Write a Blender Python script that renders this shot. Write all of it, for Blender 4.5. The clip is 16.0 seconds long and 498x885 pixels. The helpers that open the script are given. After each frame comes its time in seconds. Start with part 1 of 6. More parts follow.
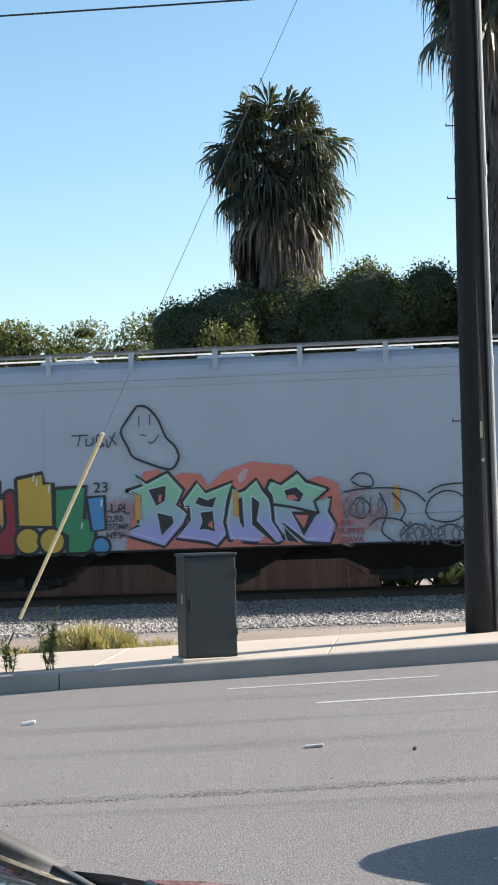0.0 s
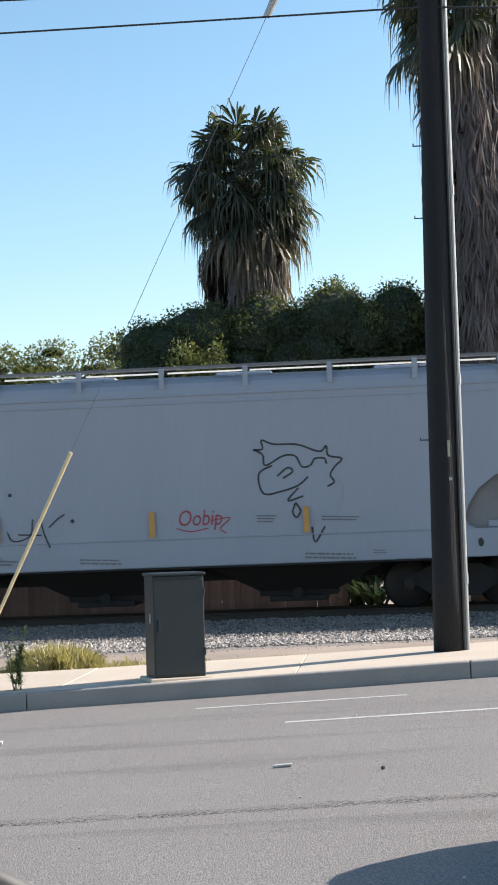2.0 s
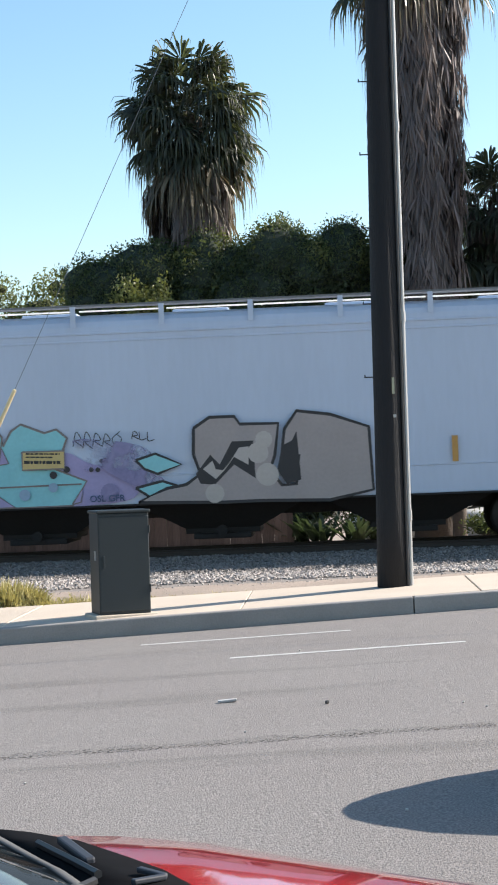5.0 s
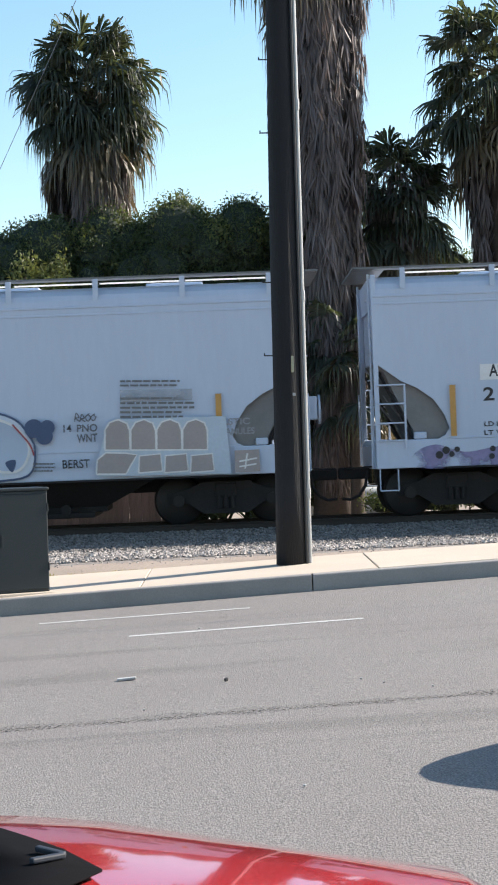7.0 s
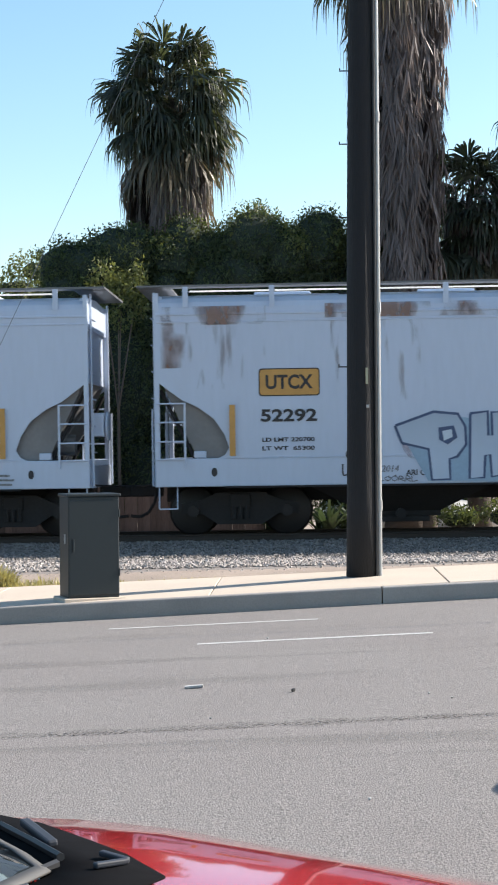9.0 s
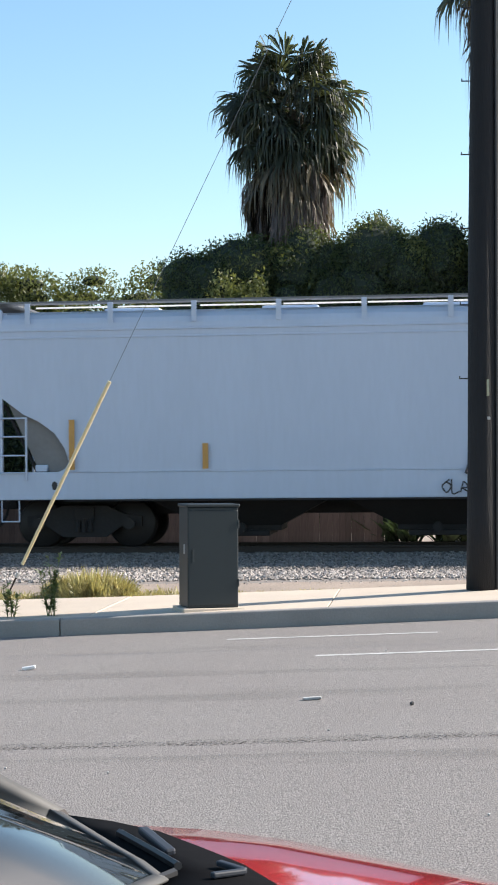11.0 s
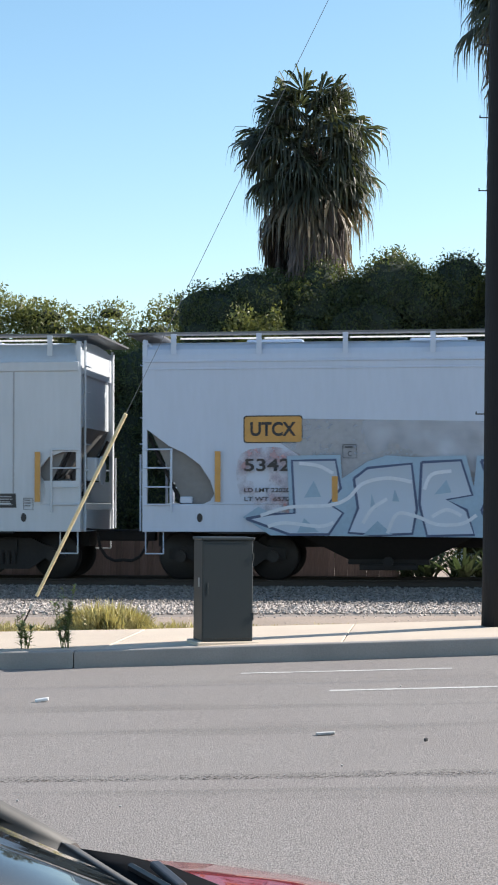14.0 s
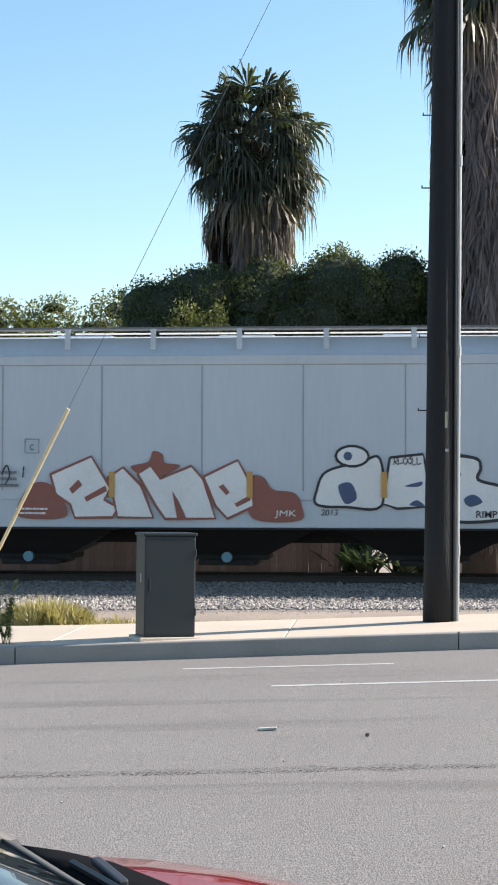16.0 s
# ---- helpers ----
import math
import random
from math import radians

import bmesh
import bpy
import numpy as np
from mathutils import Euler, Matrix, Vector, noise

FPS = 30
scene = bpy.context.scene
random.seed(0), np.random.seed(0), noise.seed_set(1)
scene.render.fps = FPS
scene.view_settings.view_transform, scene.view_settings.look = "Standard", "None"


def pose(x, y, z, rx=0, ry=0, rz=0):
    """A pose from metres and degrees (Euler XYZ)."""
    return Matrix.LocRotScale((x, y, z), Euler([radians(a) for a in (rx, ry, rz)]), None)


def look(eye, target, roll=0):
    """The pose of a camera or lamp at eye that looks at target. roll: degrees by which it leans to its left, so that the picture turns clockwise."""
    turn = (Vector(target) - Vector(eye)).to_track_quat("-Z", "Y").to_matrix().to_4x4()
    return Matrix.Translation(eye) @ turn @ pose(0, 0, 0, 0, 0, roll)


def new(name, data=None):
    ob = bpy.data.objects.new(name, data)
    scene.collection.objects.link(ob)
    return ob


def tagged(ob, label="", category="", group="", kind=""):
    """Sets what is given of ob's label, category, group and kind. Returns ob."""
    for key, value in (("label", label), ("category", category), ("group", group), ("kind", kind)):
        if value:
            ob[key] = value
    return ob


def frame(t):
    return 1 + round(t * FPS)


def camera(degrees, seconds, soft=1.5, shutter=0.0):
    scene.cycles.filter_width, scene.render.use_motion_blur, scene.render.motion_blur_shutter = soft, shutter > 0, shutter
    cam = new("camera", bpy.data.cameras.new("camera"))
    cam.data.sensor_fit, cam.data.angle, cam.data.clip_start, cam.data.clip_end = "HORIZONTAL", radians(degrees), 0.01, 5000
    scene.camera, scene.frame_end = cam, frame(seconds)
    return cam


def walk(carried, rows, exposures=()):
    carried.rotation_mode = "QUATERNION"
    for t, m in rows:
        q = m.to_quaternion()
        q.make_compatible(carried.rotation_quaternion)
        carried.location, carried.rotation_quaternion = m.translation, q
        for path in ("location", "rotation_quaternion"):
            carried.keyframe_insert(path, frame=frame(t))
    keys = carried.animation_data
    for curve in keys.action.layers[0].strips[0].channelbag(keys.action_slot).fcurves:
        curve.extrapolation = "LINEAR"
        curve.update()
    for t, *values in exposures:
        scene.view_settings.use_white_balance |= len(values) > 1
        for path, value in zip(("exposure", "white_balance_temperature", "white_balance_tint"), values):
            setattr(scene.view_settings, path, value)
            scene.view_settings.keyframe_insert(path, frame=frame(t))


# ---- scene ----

cam = camera(17.3, 16.0, soft=1.9, shutter=0.08)
EYE = (0.0, 0.0, 1.98)
TURNS = [
    (0, 6.00, 2.39, 2.05), (0.5, 5.45, 2.98, 2.03), (1, 4.55, 3.32, 1.95), (1.5, 4.47, 3.28, 1.96),
    (2, 4.86, 3.02, 2.15), (2.5, 5.32, 2.61, 2.24), (3, 5.47, 2.07, 2.20), (3.2, 5.40, 1.86, 2.24),
    (5.3, 2.50, 0.63, 2.21), (5.5, 2.16, 0.55, 2.19), (6, 1.26, 0.37, 2.24), (6.5, 0.33, 0.10, 2.29),
    (7, -0.47, -0.15, 2.17), (7.5, -0.85, -0.22, 2.06), (8, -0.51, -0.10, 1.65), (8.5, 0.59, 0.11, 1.30),
    (9, 2.06, 0.27, 0.87), (9.5, 3.53, 0.32, 0.67), (10, 4.63, 0.41, 0.50), (10.2, 4.98, 0.46, 0.52),
    (12.3, 7.26, 1.40, 0.36), (12.5, 7.20, 1.53, 0.28), (13, 7.23, 1.71, 0.06), (13.5, 7.08, 1.85, -0.01),
    (14, 6.78, 1.89, 0.00), (14.5, 6.42, 1.81, -0.09), (15, 5.87, 1.72, 0.01), (15.5, 5.34, 1.70, -0.06),
    (16, 4.78, 1.74, -0.13),
]


def turned(yaw, pitch, roll):
    """The camera's pose on its stand: turned left, tilted up and leaned."""
    return pose(*EYE, 0, 0, yaw) @ pose(0, 0, 0, 90 + pitch) @ pose(0, 0, 0, 0, 0, -roll)


walk(cam, [(t, turned(a, b, c)) for t, a, b, c in TURNS], [(0, 0.93), (3.2, 0.93), (5.5, 1.02), (10, 1.02), (12.5, 0.98), (16, 1.0)])

# ---- light ----
SUN_TO = Vector((1.42, 0.47, 1.0)).normalized()
world = bpy.data.worlds.new("sky")
scene.world = world
world.use_nodes = True
wn = world.node_tree.nodes
sky = wn.new("ShaderNodeTexSky")
sky.sky_type = "NISHITA"
sky.sun_disc = False
sky.sun_elevation = math.asin(SUN_TO.z)
sky.sun_rotation = math.atan2(SUN_TO.x, SUN_TO.y)
sky.air_density, sky.dust_density, sky.ozone_density = 1.0, 0.8, 0.7
wn["Background"].inputs["Strength"].default_value = 0.115
rich = wn.new("ShaderNodeHueSaturation")
rich.inputs["Hue"].default_value, rich.inputs["Saturation"].default_value = 0.490, 1.15
world.node_tree.links.new(sky.outputs[0], rich.inputs["Color"])
world.node_tree.links.new(rich.outputs[0], wn["Background"].inputs["Color"])
sun = new("sun", bpy.data.lights.new("sun", "SUN"))
sun.data.energy, sun.data.angle, sun.data.color = 5.0, radians(0.53), (1.0, 0.92, 0.83)
sun.matrix_basis = look(SUN_TO * 60, (0, 0, 0))

# ---- materials ----


def mat(name, color, rough=0.7, metal=0.0, grain=(40.0, 0.25), stain=(1.2, 0.25), bump=0.0, dark=0.45, spread=0.0,
        tint=None, coat=0.0, stretch=(1, 1, 1), island=False):
    """A surface with fine grain and broad stains. grain, stain: size and strength; spread: lightness by object."""
    m = bpy.data.materials.new(name)
    m.use_nodes = True
    nt = m.node_tree
    n, l = nt.nodes, nt.links
    b = n["Principled BSDF"]
    b.inputs["Roughness"].default_value, b.inputs["Metallic"].default_value = rough, metal
    b.inputs["Coat Weight"].default_value = coat
    geo = n.new("ShaderNodeTexCoord")
    mp = n.new("ShaderNodeMapping")
    mp.inputs["Scale"].default_value = stretch
    l.new(geo.outputs["Object"], mp.inputs["Vector"])

    def layer(size, strength, base, low, detail):
        t = n.new("ShaderNodeTexNoise")
        t.inputs["Scale"].default_value, t.inputs["Detail"].default_value = size, detail
        l.new(mp.outputs[0], t.inputs["Vector"])
        r = n.new("ShaderNodeValToRGB")
        r.color_ramp.elements[0].position, r.color_ramp.elements[1].position = 0.32, 0.68
        l.new(t.outputs["Fac"], r.inputs[0])
        mix = n.new("ShaderNodeMix")
        mix.data_type = "RGBA"
        mix.blend_type = "MIX"
        f = n.new("ShaderNodeMath")
        f.operation = "MULTIPLY"
        f.inputs[1].default_value = strength
        l.new(r.outputs["Color"], f.inputs[0])
        l.new(f.outputs[0], mix.inputs["Factor"])
        if isinstance(base, tuple):
            mix.inputs["A"].default_value = base
        else:
            l.new(base, mix.inputs["A"])
        mix.inputs["B"].default_value = low
        return mix.outputs["Result"], t

    c4 = (*color, 1)
    low = (*tint, 1) if tint else (color[0] * dark, color[1] * dark, color[2] * dark, 1)
    out, _ = layer(stain[0], stain[1], c4, low, 5)
    out, fine = layer(grain[0], grain[1], out, tuple(x * 0.4 for x in color) + (1,), 3)
    if spread:
        hv = n.new("ShaderNodeHueSaturation")
        src = n.new("ShaderNodeNewGeometry" if island else "ShaderNodeObjectInfo")
        mr = n.new("ShaderNodeMapRange")
        mr.inputs["To Min"].default_value, mr.inputs["To Max"].default_value = 1 - spread, 1 + spread
        l.new(src.outputs["Random Per Island" if island else "Random"], mr.inputs["Value"])
        l.new(mr.outputs[0], hv.inputs["Value"])
        l.new(out, hv.inputs["Color"])
        out = hv.outputs[0]
    l.new(out, b.inputs["Base Color"])
    if bump:
        bn = n.new("ShaderNodeBump")
        bn.inputs["Strength"].default_value, bn.inputs["Distance"].default_value = bump, 0.02
        l.new(fine.outputs["Fac"], bn.inputs["Height"])
        l.new(bn.outputs[0], b.inputs["Normal"])
    return m


def leaf_mat(name, color, back, spread=0.5):
    m = mat(name, color, 0.45, grain=(9.0, 0.3), stain=(0.6, 0.4), spread=spread, island=True)
    nt = m.node_tree
    b = nt.nodes["Principled BSDF"]
    tr = nt.nodes.new("ShaderNodeBsdfTranslucent")
    tr.inputs["Color"].default_value = (*back, 1)
    mix = nt.nodes.new("ShaderNodeMixShader")
    mix.inputs[0].default_value = 0.4
    nt.links.new(b.outputs[0], mix.inputs[1])
    nt.links.new(tr.outputs[0], mix.inputs[2])
    nt.links.new(mix.outputs[0], nt.nodes["Material Output"].inputs["Surface"])
    return m


M = {
    "asphalt": mat("asphalt", (0.272, 0.250, 0.234), 0.85, grain=(78, 1.0), stain=(0.5, 0.5), bump=0.42, dark=0.72, tint=(0.225, 0.195, 0.182), stretch=(1.0, 0.7, 1)),
    "line": mat("worn road paint", (0.55, 0.54, 0.52), 0.7, grain=(25, 0.5), stain=(4, 0.4)),
    "concrete": mat("pavement concrete", (0.53, 0.45, 0.365), 0.85, grain=(60, 0.18), stain=(1.1, 0.3), bump=0.2, dark=0.7, spread=0.05),
    "kerb": mat("kerb concrete", (0.30, 0.28, 0.26), 0.85, grain=(50, 0.2), stain=(1.5, 0.35), bump=0.2, dark=0.6, spread=0.06),
    "dirt": mat("dirt", (0.36, 0.29, 0.235), 0.95, grain=(25, 0.35), stain=(0.7, 0.4), bump=0.6),
    "ballast": mat("ballast bed", (0.27, 0.235, 0.21), 0.95, grain=(22, 0.5), stain=(0.5, 0.25), bump=0.8),
    "stone": mat("ballast stone", (0.39, 0.345, 0.31), 0.9, grain=(30, 0.2), stain=(5, 0.2), spread=0.45, island=True),
    "rail": mat("rusty rail steel", (0.055, 0.042, 0.035), 0.7, 0.3, grain=(30, 0.4)),
    "tie": mat("creosoted tie", (0.05, 0.04, 0.033), 0.9, grain=(20, 0.4), spread=0.2),
    "paint": mat("hopper paint", (0.45, 0.52, 0.64), 0.42, grain=(14, 0.06), stain=(0.8, 0.28), dark=0.8, stretch=(1, 1, 0.16)),
    "paint_grey": mat("grey hopper paint", (0.335, 0.38, 0.455), 0.42, grain=(14, 0.06), stain=(0.8, 0.3), dark=0.8, stretch=(1, 1, 0.16)),
    "paint_dull": mat("dull grey hopper paint", (0.265, 0.298, 0.355), 0.42, grain=(14, 0.06), stain=(0.8, 0.3), dark=0.82, stretch=(1, 1, 0.16)),
    "paint_old": mat("aged hopper paint", (0.46, 0.50, 0.545), 0.5, grain=(12, 0.08), stain=(0.9, 0.3), dark=0.78, stretch=(1, 1, 0.14)),
    # grey of the recessed wagon ends, with the recess's shade in the colour
    "recess": mat("shaded hopper end grey", (0.20, 0.20, 0.20), 0.6, grain=(14, 0.15), stain=(1.5, 0.4)),
    # darker than "stone": the train's shadow on the ballast is put into this colour
    "stone_shaded": mat("rail-side ballast stone", (0.185, 0.165, 0.15), 0.9, grain=(30, 0.2), stain=(5, 0.2), spread=0.4, island=True),
    "steel": mat("grimy running gear", (0.019, 0.0175, 0.018), 0.8, 0.1, grain=(18, 0.4), stain=(3, 0.4)),
    "wheel": mat("wheel steel", (0.022, 0.02, 0.02), 0.55, 0.4, grain=(25, 0.3)),
    "board": mat("galvanised running board", (0.17, 0.175, 0.18), 0.5, 0.5, grain=(30, 0.2)),
    "yellow": mat("reflective yellow", (0.52, 0.28, 0.07), 0.5, grain=(20, 0.15), stain=(4, 0.25)),
    "ink": mat("stencil black", (0.025, 0.025, 0.028), 0.6, grain=(30, 0.2)),
    "dark_text": mat("faded stencil", (0.16, 0.165, 0.17), 0.6, grain=(60, 0.4)),
    "white": mat("white patch", (0.74, 0.74, 0.74), 0.5, grain=(20, 0.1)),
    "cabinet": mat("cabinet green", (0.012, 0.019, 0.022), 0.5, grain=(50, 0.12), stain=(1.8, 0.2), dark=0.75),
    "pole": mat("creosoted pole", (0.0085, 0.009, 0.0115), 0.85, grain=(16, 0.5), stain=(2, 0.3), bump=0.6, stretch=(6, 6, 0.35)),
    "conduit": mat("grey conduit", (0.42, 0.42, 0.41), 0.45, 0.2, grain=(20, 0.15), stain=(2, 0.2)),
    "wire": mat("black cable", (0.02, 0.02, 0.022), 0.6),
    "strand": mat("galvanised strand", (0.16, 0.17, 0.19), 0.5, 0.4),
    "guard": mat("yellow guy guard", (0.68, 0.56, 0.33), 0.45, grain=(20, 0.2), stain=(5, 0.25)),
    "fence": mat("fence wood", (0.14, 0.098, 0.082), 0.85, grain=(12, 0.4), stain=(1.5, 0.4), bump=0.4, spread=0.22, stretch=(3, 3, 0.4)),
    "car_red": mat("red car paint", (0.45, 0.030, 0.036), 0.12, 0.0, grain=(60, 0.04), stain=(3, 0.08), coat=1.0),
    "glass": mat("tinted glass", (0.02, 0.026, 0.03), 0.04, 0.0, grain=(3, 0.05), coat=1.0),
    "cowl": mat("matt black cowl", (0.006, 0.006, 0.007), 0.95, grain=(40, 0.2)),
    "black": mat("black plastic", (0.018, 0.018, 0.02), 0.5, grain=(40, 0.2)),
    "trim": mat("grey trim", (0.075, 0.072, 0.068), 0.65, grain=(40, 0.1)),
    "tyre": mat("tyre rubber", (0.02, 0.02, 0.02), 0.85, grain=(40, 0.2)),
    "rim": mat("alloy rim", (0.45, 0.45, 0.46), 0.3, 0.9),
    "car_white": mat("white car paint", (0.68, 0.70, 0.72), 0.25, grain=(40, 0.04), coat=0.6),
    "car_grey": mat("grey car paint", (0.12, 0.125, 0.13), 0.25, 0.3, grain=(40, 0.04), coat=0.6),
    "lamp_red": mat("tail lamp", (0.35, 0.01, 0.01), 0.2, coat=1.0),
    "lamp_clear": mat("headlamp", (0.6, 0.62, 0.63), 0.12, coat=1.0),
    "bark": mat("bark", (0.12, 0.09, 0.07), 0.9, grain=(12, 0.4), bump=0.6),
    "palm_trunk": mat("palm trunk", (0.085, 0.066, 0.052), 0.9, grain=(10, 0.4), bump=0.6, stretch=(1, 1, 3)),
    "frond": leaf_mat("fan frond", (0.055, 0.065, 0.044), (0.07, 0.085, 0.030)),
    "frond_dry": leaf_mat("drying frond", (0.155, 0.13, 0.085), (0.12, 0.095, 0.05)),
    "thatch": leaf_mat("dead thatch", (0.185, 0.148, 0.14), (0.13, 0.10, 0.085), 0.55),
    "leaf": leaf_mat("ficus leaf", (0.05, 0.075, 0.036), (0.13, 0.16, 0.035), 0.3),
    "leaf_light": leaf_mat("olive leaf", (0.13, 0.15, 0.05), (0.20, 0.22, 0.05)),
    "tag_plate": mat("pale tag", (0.42, 0.40, 0.27), 0.5),
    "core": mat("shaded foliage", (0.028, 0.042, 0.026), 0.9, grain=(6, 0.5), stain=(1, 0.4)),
    "grass_dry": leaf_mat("dry grass", (0.52, 0.45, 0.20), (0.36, 0.32, 0.10)),
    "weed": leaf_mat("weed leaf", (0.19, 0.24, 0.10), (0.16, 0.2, 0.05)),
    "agave": leaf_mat("strap leaf", (0.065, 0.095, 0.05), (0.06, 0.09, 0.03)),
}

M["car_red"].node_tree.nodes["Principled BSDF"].inputs["Coat IOR"].default_value = 2.3
M["cowl"].node_tree.nodes["Principled BSDF"].inputs["Specular IOR Level"].default_value = 0.05

# ---- building helpers ----


def part(name, bm, material, parent=None, label="", kind=""):
    """Links a bmesh as one mesh object, under a thing or part if given."""
    me = bpy.data.meshes.new(name)
    bm.to_mesh(me)
    bm.free()
    me.materials.append(M[material] if isinstance(material, str) else material)
    ob = new(name, me)
    if parent is not None:
        ob.parent = parent
    return tagged(ob, label=label, kind=kind)


def shared(name, me, parent, m):
    """One more object on a mesh that is there already."""
    ob = new(name, me)
    ob.parent = parent
    ob.matrix_basis = m
    return ob


def box(bm, x0, x1, y0, y1, z0, z1, bevel=0.0):
    r = bmesh.ops.create_cube(bm, size=1.0, matrix=Matrix.LocRotScale(((x0 + x1) / 2, (y0 + y1) / 2, (z0 + z1) / 2), None, (x1 - x0, y1 - y0, z1 - z0)))
    if bevel:
        es = list({e for v in r["verts"] for e in v.link_edges})
        bmesh.ops.bevel(bm, geom=es, offset=bevel, segments=2, affect="EDGES", profile=0.5)
    return bm


def boxed(*a, bevel=0.0):
    return box(bmesh.new(), *a, bevel=bevel)


def tube(bm, p, q, r0, r1=None, n=8):
    p, q = Vector(p), Vector(q)
    d = q - p
    m = Matrix.Translation((p + q) / 2) @ d.to_track_quat("Z", "Y").to_matrix().to_4x4()
    bmesh.ops.create_cone(bm, cap_ends=True, segments=n, radius1=r0, radius2=r0 if r1 is None else r1, depth=d.length, matrix=m)
    return bm


def tubed(p, q, r0, r1=None, n=8):
    return tube(bmesh.new(), p, q, r0, r1, n)


def slab(bm, pts, y0, y1):
    """A flat outline in x and z, given a thickness from y0 to y1."""
    a = [bm.verts.new((x, y0, z)) for x, z in pts]
    b = [bm.verts.new((x, y1, z)) for x, z in pts]
    bm.faces.new(a)
    bm.faces.new(b[::-1])
    n = len(pts)
    for i in range(n):
        bm.faces.new((a[i], b[i], b[(i + 1) % n], a[(i + 1) % n]))
    bmesh.ops.recalc_face_normals(bm, faces=bm.faces)
    return bm


def sweep(bm, prof, x0, x1):
    """An outline in y and z, drawn out along x."""
    a = [bm.verts.new((x0, y, z)) for y, z in prof]
    b = [bm.verts.new((x1, y, z)) for y, z in prof]
    n = len(prof)
    bm.faces.new(a)
    bm.faces.new(b[::-1])
    for i in range(n):
        bm.faces.new((a[i], b[i], b[(i + 1) % n], a[(i + 1) % n]))
    bmesh.ops.recalc_face_normals(bm, faces=bm.faces)
    return bm


def loft(bm, rings, cap=True, smooth=True):
    vs = [[bm.verts.new(p) for p in r] for r in rings]
    n = len(rings[0])
    for a, b in zip(vs, vs[1:]):
        for i in range(n):
            f = bm.faces.new((a[i], b[i], b[(i + 1) % n], a[(i + 1) % n]))
            f.smooth = smooth
    if cap:
        bm.faces.new(vs[0])
        bm.faces.new(vs[-1][::-1])
    bmesh.ops.recalc_face_normals(bm, faces=bm.faces)
    return bm


def mesh_from(name, verts, faces, material, parent=None, label="", kind=""):
    me = bpy.data.meshes.new(name)
    me.from_pydata([tuple(v) for v in verts], [], faces)
    me.materials.append(M[material])
    ob = new(name, me)
    if parent is not None:
        ob.parent = parent
    return tagged(ob, label=label, kind=kind)


def grade(x):
    """The road climbs gently to the right, and levels out far off."""
    return 0.375 * math.tanh(x / 10)


# ---- ground, road, pavement ----
KERB_Y, WALK_Y, RAIL_Z = 20.45, 23.5, 0.38


def kerb_bend(x):
    """The kerb runs slightly askew to the railway."""
    return 0.42 * math.tanh(x / 4.5)


def ground_z(x, y):
    """Level of the soil: it follows the road, then the railway bed."""
    k = min(max((y - 22.0) / 6.0, 0), 1)
    k = k * k * (3 - 2 * k)
    near = grade(x) + 0.12
    if y < 21.2:
        near = grade(x) - 0.06
    dip = min(max((y - 36.9) / 2.2, 0), 1)
    return near * (1 - k) + 0.13 * k - 0.5 * dip * dip * (3 - 2 * dip)


def sheet(xs, ys, zf):
    bm = bmesh.new()
    g = [[bm.verts.new((x, y, zf(x, y))) for x in xs] for y in ys]
    for a, b in zip(g, g[1:]):
        for i in range(len(xs) - 1):
            bm.faces.new((a[i], a[i + 1], b[i + 1], b[i]))
    return bm


XS = [-2500, -600, -200, -100, -60] + [x * 2.0 for x in range(-20, 21)] + [60, 100, 200, 600, 2500]
tagged(part("ground", sheet(XS, [-2500, -300, -60, -12.2, -12, 0, 20.0, 21.1, 21.3, 22, 23, 24, 25, 26, 27, 28, 30, 34, 36.8, 37.8, 39.2, 45, 80, 200, 600, 2500], ground_z), "dirt"),
       "bare dusty soil along the road and railway", "ground", kind="structure")
RX = [-400, -150, -60, -40, -30, -24, -20] + [x * 1.0 for x in range(-16, 17)] + [20, 24, 30, 40, 60, 150, 400]
road = tagged(part("road", sheet(RX, [-12.0, -6, 0, 6, 12, 16, 21.0], lambda x, y: grade(x)), "asphalt"),
              "wide worn grey asphalt road with faded markings", "road", kind="structure")


def strip(x0, x1, y, w, material, name, lift=0.004, wob=0.0, seed=0):
    rnd = random.Random(seed)
    bm = bmesh.new()
    n = max(2, int((x1 - x0) / 0.25))
    rows = []
    off = 0
    for i in range(n + 1):
        x = x0 + (x1 - x0) * i / n
        off = off * 0.9 + rnd.uniform(-wob, wob)
        hw = w / 2 * (1 if not wob else rnd.uniform(0.4, 1.3))
        rows.append([bm.verts.new((x, y + off + s * hw, grade(x) + lift)) for s in (-1, 1)])
    for a, b in zip(rows, rows[1:]):
        bm.faces.new((a[0], b[0], b[1], a[1]))
    return part(name, bm, material, road, kind="")


strip(-2.36, 0.09, 19.05, 0.10, "line", "lane_line")
strip(-1.19, 1.27, 17.12, 0.11, "line", "lane_line")
strip(5.0, 7.5, 19.05, 0.10, "line", "lane_line")
strip(-9.5, -7.0, 19.05, 0.10, "line", "lane_line")
SEAMS = [(11.86, 0.30, 0.02, 3), (11.84, 0.12, 0.03, 5)]

JOINTS = [-34.6 + 3.03 * i for i in range(23)]
KJOINTS = [-48.6 + 5.5 * i for i in range(18)]

pavement = tagged(new("pavement"), "pale concrete pavement with a grey kerb", "pavement", kind="structure")
kerb = tagged(new("kerb"), "grey concrete kerb, stained and jointed", "kerb", kind="structure")


